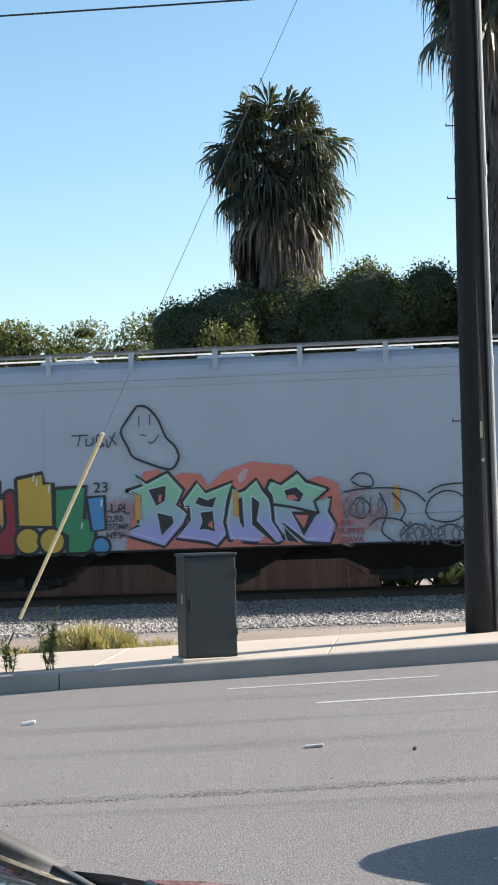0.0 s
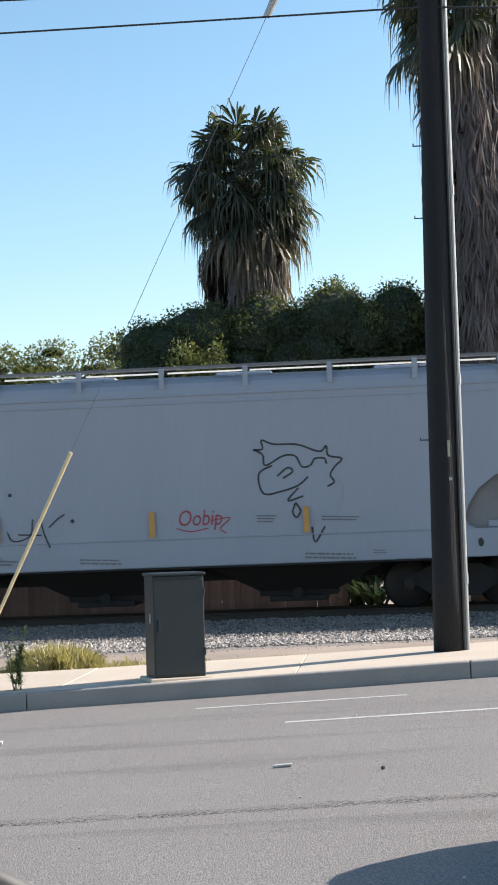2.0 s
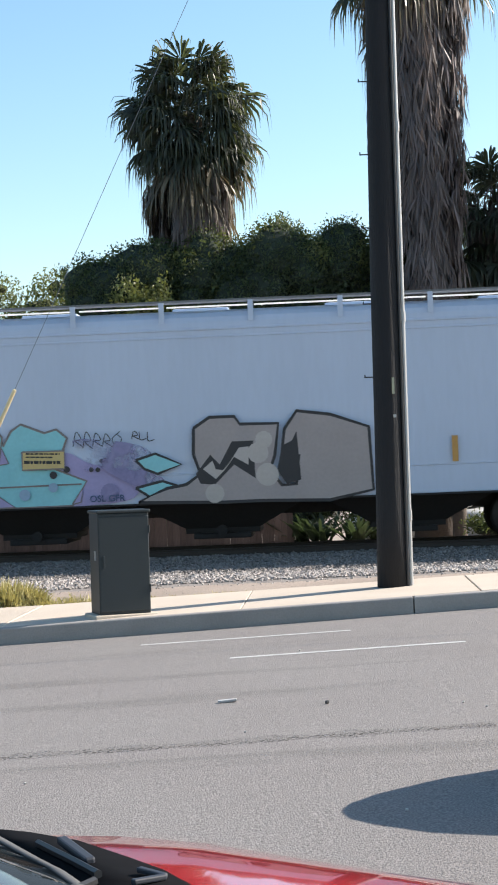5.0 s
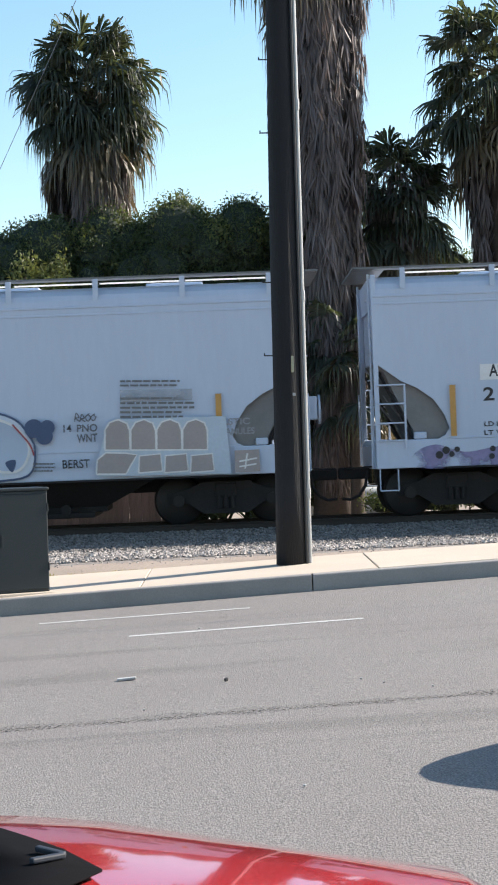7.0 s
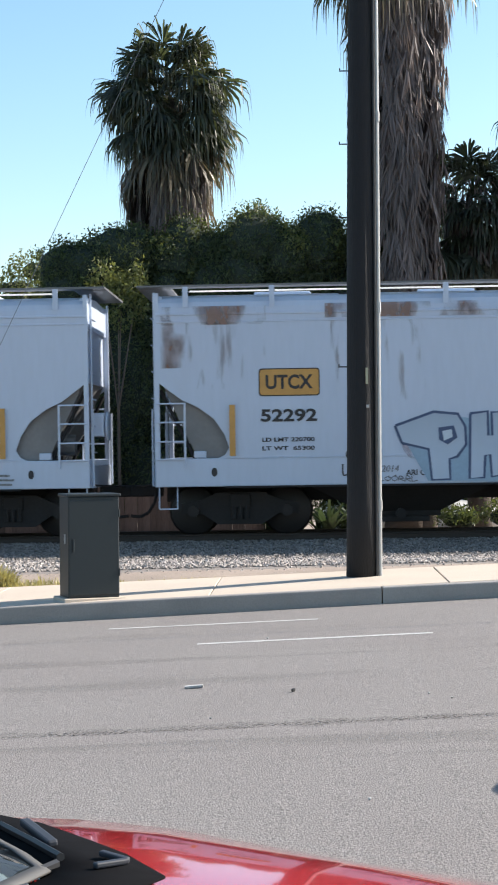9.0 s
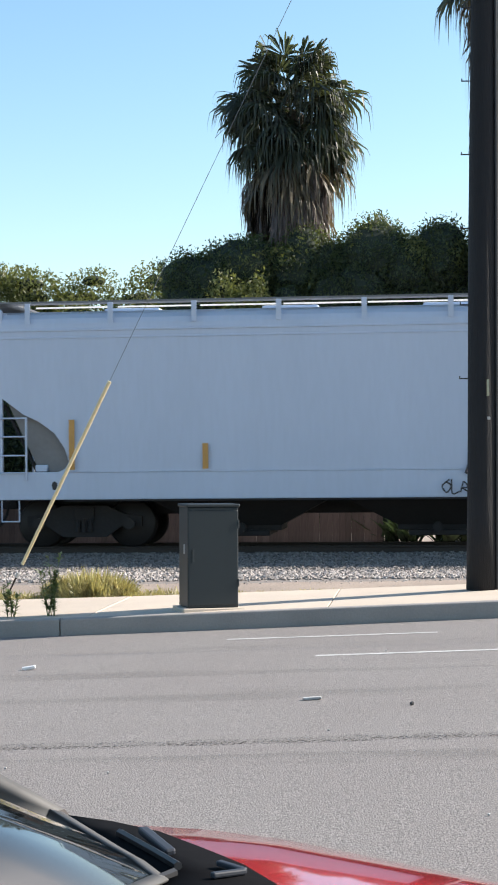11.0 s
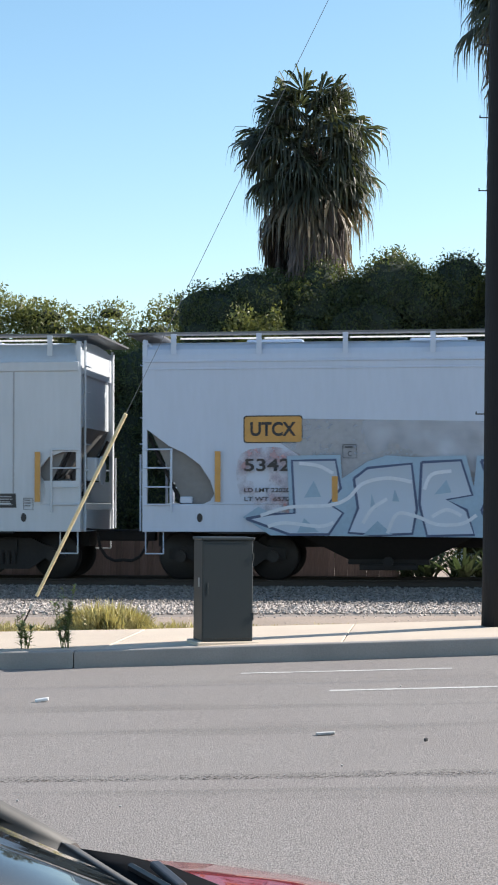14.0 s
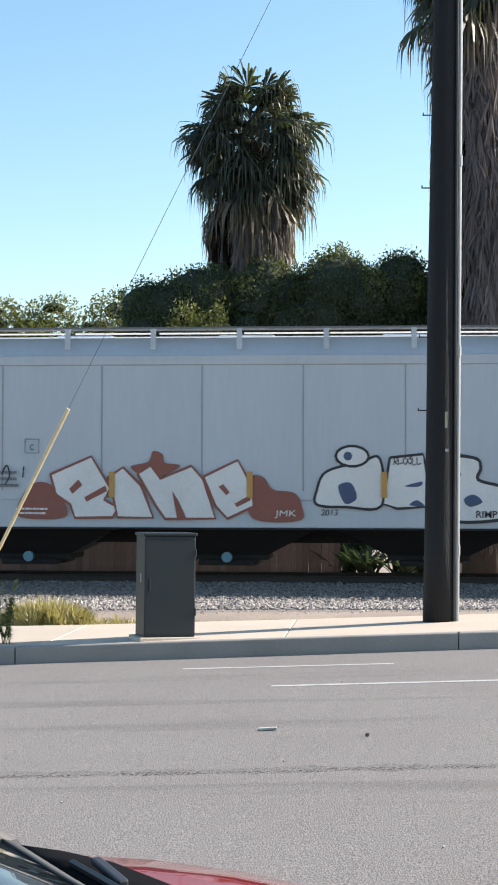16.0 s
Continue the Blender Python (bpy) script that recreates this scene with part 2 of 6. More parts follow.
def tilted_slab(name, x0, x1, y0, y1, low, high, material, parent, round_front=0.0):
    """A flagstone or kerbstone that follows the road's slope, with worn upper edges."""
    bm = boxed(x0, x1, y0, y1, low, high)
    es = [e for e in bm.edges if all(v.co.z > high - 1e-4 for v in e.verts)]
    bmesh.ops.bevel(bm, geom=es, offset=round_front or 0.008, segments=3 if round_front else 1, affect="EDGES", profile=0.5)
    for v in bm.verts:
        if v.co.y < KERB_Y + 0.5:
            v.co.y += kerb_bend(v.co.x)
        v.co.z += grade(v.co.x)
    return part(name, bm, material, parent)


for a, b in zip(KJOINTS, KJOINTS[1:]):
    tilted_slab("kerbstone", a + 0.008, b - 0.008, KERB_Y, KERB_Y + 0.17, -0.1, 0.21, "kerb", kerb, 0.025)
for a, b in zip(JOINTS, JOINTS[1:]):
    tilted_slab("paving_slab", a + 0.006, b - 0.006, KERB_Y + 0.174, WALK_Y, 0.0, 0.21, "concrete", pavement)

# ---- railway ----
TRACK_Y = 32.1


def bed_z(x, y):
    d = abs(y - TRACK_Y)
    k = min(max((2.6 - d) / 1.2, 0), 1)
    return ground_z(x, y) + 0.04 * min(max((y - 25.3) / 0.8, 0), 1) - 0.02 + 0.09 * k


bed_y = [25.3, 26, 27, 28, 28.6, 29.2, 29.5, 30.0, 30.7, 31, 32.1, 33.3, 33.7, 34.2, 34.8, 35.4]
bed_x = [-160, -80, -40, -24] + [x * 1.0 for x in range(-18, 19)] + [24, 40, 80, 160]
tagged(part("ballast_bed", sheet(bed_x, bed_y, bed_z), "ballast"), "grey crushed-stone railway ballast bed", "ballast", kind="structure")


def scatter_stones(name, count, x0, x1, y0, y1, size, seed, label, material="stone"):
    rnd = np.random.default_rng(seed)
    base = np.array([(1, 0, 0), (-1, 0, 0), (0, 1, 0), (0, -1, 0), (0, 0, 1), (0, 0, -1)], float)
    tri = [(0, 2, 4), (2, 1, 4), (1, 3, 4), (3, 0, 4), (2, 0, 5), (1, 2, 5), (3, 1, 5), (0, 3, 5)]
    vs, fs = [], []
    for i in range(count):
        x, y = rnd.uniform(x0, x1), rnd.uniform(y0, y1)
        s = size * rnd.uniform(0.5, 1.35)
        q = Euler(rnd.uniform(0, 6.28, 3)).to_matrix()
        z = bed_z(x, y) + s * 0.25
        for p in base * (s * rnd.uniform(0.5, 1.0, (6, 1))):
            w = q @ Vector(p)
            vs.append((x + w.x, y + w.y, z + w.z * 0.8))
        k = 6 * i
        fs += [(k + a, k + b, k + c) for a, b, c in tri]
    return tagged(mesh_from(name, vs, fs, material), label, "gravel", kind="stuff")


scatter_stones("gravel", 11000, -9.5, 6.5, 25.9, 27.6, 0.042, 3, "loose grey crushed stone beside the railway")
# the second scatter takes the stones darkened for the train's shadow
scatter_stones("gravel", 15000, -10, 7, 27.1, 31.2, 0.045, 4, "dark ballast stones against the rail, the train's shade in their colour", "stone_shaded")
scatter_stones("gravel", 1500, -9.5, 6.5, 23.8, 26.0, 0.026, 6, "pebbles in the dirt behind the pavement")

track = tagged(new("railway_track"), "rusty railway track on dark timber ties", "railway", kind="structure")
RAIL = [(-0.075, -0.16), (0.075, -0.16), (0.07, -0.145), (0.012, -0.125), (0.012, -0.04), (0.036, -0.03), (0.036, -0.004), (0.03, 0), (-0.03, 0), (-0.036, -0.004), (-0.036, -0.03), (-0.012, -0.04), (-0.012, -0.125), (-0.07, -0.145)]
for s in (-1, 1):
    part("rail", sweep(bmesh.new(), [(TRACK_Y + s * 0.755 + y, RAIL_Z + z) for y, z in RAIL], -160, 150), "rail", track)
tie_me = None
for i in range(100):
    x = -30 + 0.55 * i
    if tie_me is None:
        first = part("tie", boxed(-0.11, 0.11, -1.3, 1.3, -0.16, 0.0, bevel=0.01), "tie", track)
        first.matrix_basis = pose(x, TRACK_Y, RAIL_Z - 0.163)
        tie_me = first.data
    else:
        shared("tie", tie_me, track, pose(x, TRACK_Y + 0.02 * math.sin(i * 7), RAIL_Z - 0.163, 0, 0, 1.5 * math.sin(i * 3)))

# ---- lettering and painting on the wagons ----


def lettering(words, size, wide=1.0, fat=0.0, space=1.0):
    """The outline of words as a flat mesh in x and z, standing on the line z = 0."""
    cu = bpy.data.curves.new("words", "FONT")
    cu.body, cu.size, cu.offset, cu.space_character = words, size, fat, space
    cu.resolution_u = 4
    ob = bpy.data.objects.new("words", cu)
    scene.collection.objects.link(ob)
    dg = bpy.context.evaluated_depsgraph_get()
    me = bpy.data.meshes.new_from_object(ob.evaluated_get(dg))
    bpy.data.objects.remove(ob)
    bm = bmesh.new()
    bm.from_mesh(me)
    bpy.data.meshes.remove(me)
    for v in bm.verts:
        v.co = Vector((v.co.x * wide, 0, v.co.y))
    return bm


SIDE = -1.6


def place(bm, u, z, lift, lean=0.0):
    for v in bm.verts:
        x, zz = v.co.x, v.co.z
        v.co = Vector((u + x + zz * lean, SIDE - lift, z + zz))
    for f in bm.faces:
        f.normal_update()
        if f.normal.y > 0:
            f.normal_flip()
    return bm


def words_on(car, name, words, u, z, size, material, wide=1.0, fat=0.0, lift=0.006, lean=0.0, space=1.0):
    return part(name, place(lettering(words, size, wide, fat, space), u, z, lift, lean), material, car)


def patch(car, name, pts, material, lift=0.004):
    bm = bmesh.new()
    bm.faces.new([bm.verts.new((x, 0, z)) for x, z in pts])
    return part(name, place(bm, 0, 0, lift), material, car)


def oblong(u0, u1, z0, z1, r=0.0):
    if not r:
        return [(u0, z0), (u1, z0), (u1, z1), (u0, z1)]
    out = []
    for cx, cz, a in ((u1 - r, z0 + r, -90), (u1 - r, z1 - r, 0), (u0 + r, z1 - r, 90), (u0 + r, z0 + r, 180)):
        out += [(cx + r * math.cos(radians(a + k * 30)), cz + r * math.sin(radians(a + k * 30))) for k in range(4)]
    return out


def smooth_line(pts, steps=6, closed=False):
    """A soft curve through the points."""
    n = len(pts)
    out = []
    for i in range(n if closed else n - 1):
        p = [Vector(pts[(i + k) % n]) if closed else Vector(pts[min(max(i + k, 0), n - 1)]) for k in (-1, 0, 1, 2)]
        for s in range(steps):
            t = s / steps
            out.append(0.5 * (2 * p[1] + (p[2] - p[0]) * t + (2 * p[0] - 5 * p[1] + 4 * p[2] - p[3]) * t * t + (3 * p[1] - p[0] - 3 * p[2] + p[3]) * t ** 3))
    if not closed:
        out.append(Vector(pts[-1]))
    return out


def stroke(bm, pts, w, soft=True, closed=False):
    """A sprayed line of width w."""
    line = smooth_line(pts, 5, closed) if soft else [Vector(p) for p in pts]
    if closed:
        line = line + line[:1]
    prev = None
    for i, p in enumerate(line):
        d = (line[min(i + 1, len(line) - 1)] - line[max(i - 1, 0)])
        if d.length < 1e-6:
            continue
        nrm = Vector((-d.y, d.x)).normalized() * (w / 2)
        cur = [bm.verts.new((p.x + nrm.x, 0, p.y + nrm.y)), bm.verts.new((p.x - nrm.x, 0, p.y - nrm.y))]
        if prev:
            bm.faces.new((prev[0], cur[0], cur[1], prev[1]))
        prev = cur
    return bm


def sprayed(car, lines, w, material, lift=0.008, soft=True, name="graffiti_line"):
    bm = bmesh.new()
    for pts in lines:
        stroke(bm, pts, w, soft)
    return part(name, place(bm, 0, 0, lift), material, car)


# ---- covered hopper wagons ----


def wheelset(parent, name, x, y):
    """Two flanged wheels on an axle, which turn together."""
    r = 0.457
    rings = []
    for s in (1, -1):
        prof = [(-0.80, 0.10), (-0.80, 0.44), (-0.78, 0.457), (-0.70, 0.462), (-0.665, 0.49), (-0.655, 0.485), (-0.655, 0.40), (-0.70, 0.36), (-0.71, 0.15), (-0.66, 0.10)]
        rings.append([(s * a, b) for a, b in prof])
    bm = bmesh.new()
    for prof in rings:
        loft(bm, [[(rr * math.cos(2 * math.pi * k / 28), yy, rr * math.sin(2 * math.pi * k / 28)) for k in range(28)] for yy, rr in prof], cap=True)
    tube(bm, (0, -0.95, 0), (0, 0.95, 0), 0.08, n=10)
    ob = part(name, bm, "wheel", parent)
    ob.matrix_basis = pose(x, y, r)
    return ob


def bogie(car, x):
    """A three-piece truck: side frames, bolster, springs and two wheelsets."""
    f = new("truck")
    f.parent = car
    f.matrix_basis = pose(x, 0, 0)
    for s in (-1, 1):
        pts = [(-1.12, 0.40), (-1.12, 0.60), (-0.75, 0.66), (-0.45, 0.80), (0.45, 0.80), (0.75, 0.66), (1.12, 0.60), (1.12, 0.40), (0.72, 0.40), (0.42, 0.20), (-0.42, 0.20), (-0.72, 0.40)]
        part("side_frame", slab(bmesh.new(), pts, s * 0.98 - 0.07, s * 0.98 + 0.07), "steel", f)
        for k in (-0.12, 0.0, 0.12):
            part("spring", tubed((k, s * 1.07, 0.30), (k, s * 1.07, 0.56), 0.05), "steel", f)
        for k in (-0.89, 0.89):
            part("bearing_cap", tubed((k, s * 1.04, 0.457), (k, s * 1.14, 0.457), 0.11, n=12), "wheel", f)
    part("bolster", boxed(-0.2, 0.2, -1.1, 1.1, 0.5, 0.78, bevel=0.03), "steel", f)
    return f, [wheelset(f, "wheelset", k, 0) for k in (-0.89, 0.89)]


HOLE = [(0.05, 2.9), (0.5, 2.56), (0.8, 2.42), (1.1, 2.2), (1.3, 1.9), (1.38, 1.65), (1.3, 1.52), (1.15, 1.45)]
WHEELS = []


def hopper(label, L, paint="paint", old=False, bars=(), ribs=()):
    """A covered hopper wagon: its left end post stands at x = 0, the rail at z = 0."""
    car = tagged(new("hopper_wagon"), label, "freight wagon", "wagons of the train")
    hole = [(0.05, 2.45), (0.35, 2.45), (0.62, 2.35), (0.78, 2.15), (0.78, 1.98), (0.72, 1.9), (0.05, 1.9)] if old else HOLE
    outline = [(0.05, 4.02)] + hole + ([(0.05, 1.45)] if old else []) + ([(L - 0.05, 1.45)] if old else []) + [(L - x, z) for x, z in hole[::-1]] + [(L - 0.05, 4.02)]
    for s in (1, -1):
        part("side_sheet", slab(bmesh.new(), outline, s * 1.55 - 0.05 * (s < 0), s * 1.55 + 0.05 * (s > 0)), paint, car)
        part("side_sill", boxed(0.0, L, min(s * 1.6, s * 1.3), max(s * 1.6, s * 1.3), 0.93, 1.46, bevel=0.02), paint, car)
        part("sill_flange", boxed(1.3, L - 1.3, min(s * 1.64, s * 1.5), max(s * 1.64, s * 1.5), 0.90, 0.935), "steel", car)
        part("sill_lip", boxed(1.35, L - 1.35, min(s * 1.612, s * 1.55), max(s * 1.612, s * 1.55), 1.45, 1.475, bevel=0.006), paint, car)
        for x in ribs:
            part("seam", boxed(x - 0.012, x + 0.012, min(s * 1.604, s * 1.55), max(s * 1.604, s * 1.55), 1.48, 4.0), paint, car)
        for x in (0.0, L):
            k = 1 if x == 0 else -1
            part("end_post", boxed(min(x, x + k * 0.09), max(x, x + k * 0.09), min(s * 1.6, s * 1.5), max(s * 1.6, s * 1.5), 0.93, 4.56, bevel=0.012), paint, car)
            lad = part("ladder", tubed((x + k * 0.56, s * 1.63, 1.3), (x + k * 0.56, s * 1.63, 2.5), 0.022, n=6), paint, car)
            for z in (1.45, 1.78, 2.14, 2.49):
                part("rung", tubed((x + k * 0.03, s * 1.63, z), (x + k * 0.58, s * 1.63, z), 0.016, n=6), paint, lad)
            st = part("step", tubed((x + k * 0.06, s * 1.55, 0.52), (x + k * 0.40, s * 1.55, 0.52), 0.014, n=6), paint, car)
            for u in (0.06, 0.40):
                part("step_bar", tubed((x + k * u, s * 1.55, 0.52), (x + k * u, s * 1.55, 0.95), 0.012, n=6), paint, st)
    if old:
        top = [(1.6, 3.98), (1.63, 4.0), (1.64, 4.16), (1.6, 4.18), (1.34, 4.52), (1.0, 4.58), (0, 4.62)]
    else:
        top = [(1.6, 4.0), (1.6, 3.99), (1.615, 3.995), (1.615, 4.02), (1.6, 4.03), (1.6, 4.13), (1.62, 4.14), (1.62, 4.17), (1.6, 4.18), (1.59, 4.28), (1.56, 4.38), (1.48, 4.47), (1.3, 4.53), (0, 4.58)]
    prof = [(-y, z) for y, z in top] + [(y, z) for y, z in top[-2::-1]]
    part("roof", sweep(bmesh.new(), prof + [(1.5, 3.96), (-1.5, 3.96)], 0.04, L - 0.04), paint, car)
    for s in (-1, 1):
        b = part("running_board", boxed(-0.32, L + 0.32, min(s * 1.56, s * 1.2), max(s * 1.56, s * 1.2), 4.675, 4.71), "board", car)
        n = round((L - 1.2) / 1.62)
        for i in range(n + 1):
            x = 0.6 + (L - 1.2) * i / n
            if i < n:
                part("hatch_lip", boxed(x + 0.05, x + (L - 1.2) / n - 0.05, min(s * 1.12, s * 1.10), max(s * 1.12, s * 1.10), 4.612, 4.642), "hatch", b, "backlit white hatch edge")
            part("bracket", slab(bmesh.new(), [(x - 0.05, 4.28), (x + 0.05, 4.28), (x + 0.05, 4.67), (x - 0.05, 4.67)], s * 1.62 - 0.012, s * 1.62 + 0.012), paint, b)
    for e in (0, L):
        k = 1 if e == 0 else -1
        part("running_board", boxed(min(e - k * 0.32, e + k * 0.3), max(e - k * 0.32, e + k * 0.3), -1.2, 1.2, 4.672, 4.712), "board", car)
        # upper end sheet, slope sheet, deck and braces
        part("end_sheet", boxed(min(e + k * 0.1, e + k * 0.15), max(e + k * 0.1, e + k * 0.15), -1.5, 1.5, 2.95, 4.5), paint, car)
        sl = [(e + k * 0.12, 2.98), (e + k * 0.16, 3.05), (e + k * 1.5, 1.5), (e + k * 1.42, 1.46)]
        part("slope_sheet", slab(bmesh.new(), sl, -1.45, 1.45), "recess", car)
        part("end_bulkhead", boxed(min(e + k * 0.86, e + k * 0.92), max(e + k * 0.86, e + k * 0.92), -1.4, 1.4, 1.34, 2.05), "steel", car)
        part("valve_box", boxed(min(e + k * 0.72, e + k * 0.95), max(e + k * 0.72, e + k * 0.95), -1.57, -1.45, 1.47, 1.60, bevel=0.02), paint, car)
        gus = [(e + k * 0.10, 2.95), (e + k * 0.5, 2.66), (e + k * 1.45, 2.4), (e + k * 1.5, 1.44), (e + k * 0.80, 1.44), (e + k * 0.44, 2.2)]
        for s in (-1, 1):
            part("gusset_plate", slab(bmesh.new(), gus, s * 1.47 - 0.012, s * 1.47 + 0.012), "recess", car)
            part("brace", tubed((e + k * 0.10, s * 1.43, 2.75), (e + k * 0.74, s * 1.43, 1.44), 0.035, n=8), "steel", car)
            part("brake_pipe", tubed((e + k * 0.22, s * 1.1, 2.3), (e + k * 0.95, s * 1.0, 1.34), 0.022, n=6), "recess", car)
            part("end_rail", tubed((e - k * 0.02, s * 1.3, 1.3), (e - k * 0.02, s * 1.3, 4.6), 0.025, n=6), paint, car)
            part("handrail", tubed((e - k * 0.06, s * 1.45, 0.95), (e - k * 0.06, s * 1.45, 2.4), 0.018, n=6), paint, car)
        part("deck", boxed(min(e, e + k * 1.3), max(e, e + k * 1.3), -1.3, 1.3, 1.28, 1.34), paint, car)
        part("end_sill", boxed(min(e - k * 0.05, e + k * 0.1), max(e - k * 0.05, e + k * 0.1), -1.3, 1.3, 0.93, 1.34), paint, car)
        for i in range(6):
            z = 1.6 + 0.5 * i
            part("end_rung", tubed((e - k * 0.06, -1.45, z), (e - k * 0.06, -1.0, z), 0.014, n=6), paint, car)
        part("coupler", boxed(min(e - k * 0.63, e), max(e - k * 0.63, e), -0.13, 0.13, 0.72, 0.95, bevel=0.03), "steel", car)
        part("uncoupling_lever", tubed((e - k * 0.08, -1.4, 0.98), (e - k * 0.5, -0.15, 0.92), 0.018, n=6), "steel", car)
        bm = bmesh.new()
        hose = [(0.08, 0.88), (0.14, 0.6), (0.26, 0.42), (0.42, 0.34), (0.60, 0.36)]
        for p, q in zip(hose, hose[1:]):
            tube(bm, (e - k * p[0], -0.45, p[1]), (e - k * q[0], -0.43, q[1]), 0.03, n=6)
        part("air_hose", bm, "steel", car)
    # brake gear on the right-hand end
    part("brake_housing", boxed(L + 0.02, L + 0.24, -1.2, -0.75, 1.9, 2.35, bevel=0.03), paint, car)
    part("brake_wheel", tubed((L + 0.26, -0.95, 2.1), (L + 0.30, -0.95, 2.1), 0.28, n=20), paint, car)
    part("brake_reservoir", tubed((L - 1.0, -0.9, 1.75), (L - 0.35, -0.9, 1.75), 0.2, n=14), "recess", car)
    # hoppers and centre sill
    part("centre_sill", boxed(0.1, L - 0.1, -0.35, 0.35, 0.62, 0.95), "steel", car)
    n, span = 4, L - 5.4
    for i in range(n):
        c = 2.7 + span * (i + 0.5) / n
        w = span / n * 0.48
        bm = bmesh.new()
        loft(bm, [[(c - a, -b, z), (c + a, -b, z), (c + a, b, z), (c - a, b, z)] for a, b, z in ((w, 1.3, 0.96), (w * 0.42, 0.7, 0.40), (w * 0.42, 0.7, 0.30))], smooth=False)
        hb = part("hopper_bay", bm, "steel", car)
        part("outlet_gate", boxed(c - 0.55, c + 0.55, -0.9, 0.9, 0.2, 0.31, bevel=0.02), "steel", hb)
        part("outlet_cap", tubed((c, -1.0, 0.36), (c, -0.85, 0.36), 0.1, n=14), "cap_blue" if old else "steel", hb)
    for i in range(6):
        x = 2.4 + (L - 4.8) * i / 5
        part("roof_hatch", boxed(x - 0.55, x + 0.55, -0.42, 0.42, 4.56, 4.665, bevel=0.03), paint, car)
    for x, z0, z1 in bars:
        patch(car, "reflector_bar", oblong(x - 0.055, x + 0.055, z0, z1), "yellow", 0.066)
    # jacking holes as flat black ovals, the dark inside them painted on the sill
    for x in (1.1, L - 1.1):
        bm = bmesh.new()
        bm.faces.new([bm.verts.new((x + 0.055 * math.cos(a * 0.5236), 0, 1.2 + 0.085 * math.sin(a * 0.5236))) for a in range(12)])
        part("jacking_hole", place(bm, 0, 0, 0.004), "ink", car)
    for x in (1.55, L - 1.55):
        _, sets = bogie(car, x)
        WHEELS.extend(sets)
    return car


M["hatch"] = leaf_mat("white fibreglass hatch", (0.80, 0.80, 0.78), (0.95, 0.94, 0.90), 0.02)
M["hatch"].node_tree.nodes["Mix Shader"].inputs[0].default_value = 0.75
M["cap_blue"] = mat("blue outlet cap", (0.12, 0.30, 0.42), 0.4, grain=(20, 0.2))
LEFT = {"A": -12.39, "B": -33.96, "C": -54.72, "D": -76.61, "E": -98.25, "F": -120.26, "G": -142.2}
LONG = {"A": 20.4, "B": 20.2, "C": 19.6, "D": 20.6, "E": 20.4, "F": 20.7, "G": 20.75}


def bars_for(L, mids):
    return [(1.45, 1.5, 2.45), (L - 1.62, 1.5, 2.45)] + [(x, 1.5, 1.98) for x in mids]


CARS = {}
CARS["A"] = hopper("pale grey covered hopper wagon with colourful graffiti lettering", LONG["A"], "paint_grey", bars=bars_for(20.4, (4.4, 7.05, 8.9, 11.9)), ribs=(1.75, 3.5, 5.25, 8.5, 11.7, 15, 17))
CARS["B"] = hopper("grey covered hopper wagon with thin black tags", LONG["B"], "paint_dull", bars=bars_for(20.2, (4.3, 7.0, 10.05, 13.0, 15.9)), ribs=(5, 10, 15))
CARS["C"] = hopper("pale grey covered hopper wagon with turquoise graffiti", LONG["C"], bars=bars_for(19.6, (3.7, 7.15, 12.2, 16)), ribs=(1.9, 3.6, 5.3, 8.6, 11.8, 15))
CARS["D"] = hopper("rust-streaked white covered hopper wagon with blue graffiti", LONG["D"], bars=bars_for(20.6, (3.7, 7.1, 10.5, 13.6, 17.0)), ribs=(3.4, 5.2, 8.6, 12, 15.4, 17.2))
CARS["E"] = hopper("pale grey covered hopper wagon with black bubble graffiti", LONG["E"], bars=bars_for(20.4, (4, 9.75, 13.0, 16.6)), ribs=(5, 10, 15))
CARS["F"] = hopper("pale grey covered hopper wagon with silver and blue graffiti", LONG["F"], bars=bars_for(20.7, (3.65, 6.95, 10.3, 13.55, 16.8)), ribs=(5.2, 10.3, 15.5))
CARS["G"] = hopper("older off-white ribbed covered hopper wagon with white graffiti", LONG["G"], "paint_old", True, bars=bars_for(21.55, (6.35, 8.95, 11.45, 13.95, 16.4)), ribs=tuple(2.345 + 1.9 * i for i in range(10)))

# ---- painted pieces on the wagon sides ----


def spray(name, color, dark=0.7):
    M[name] = mat(name, color, 0.55, grain=(16, 0.12), stain=(1.6, 0.35), dark=dark)


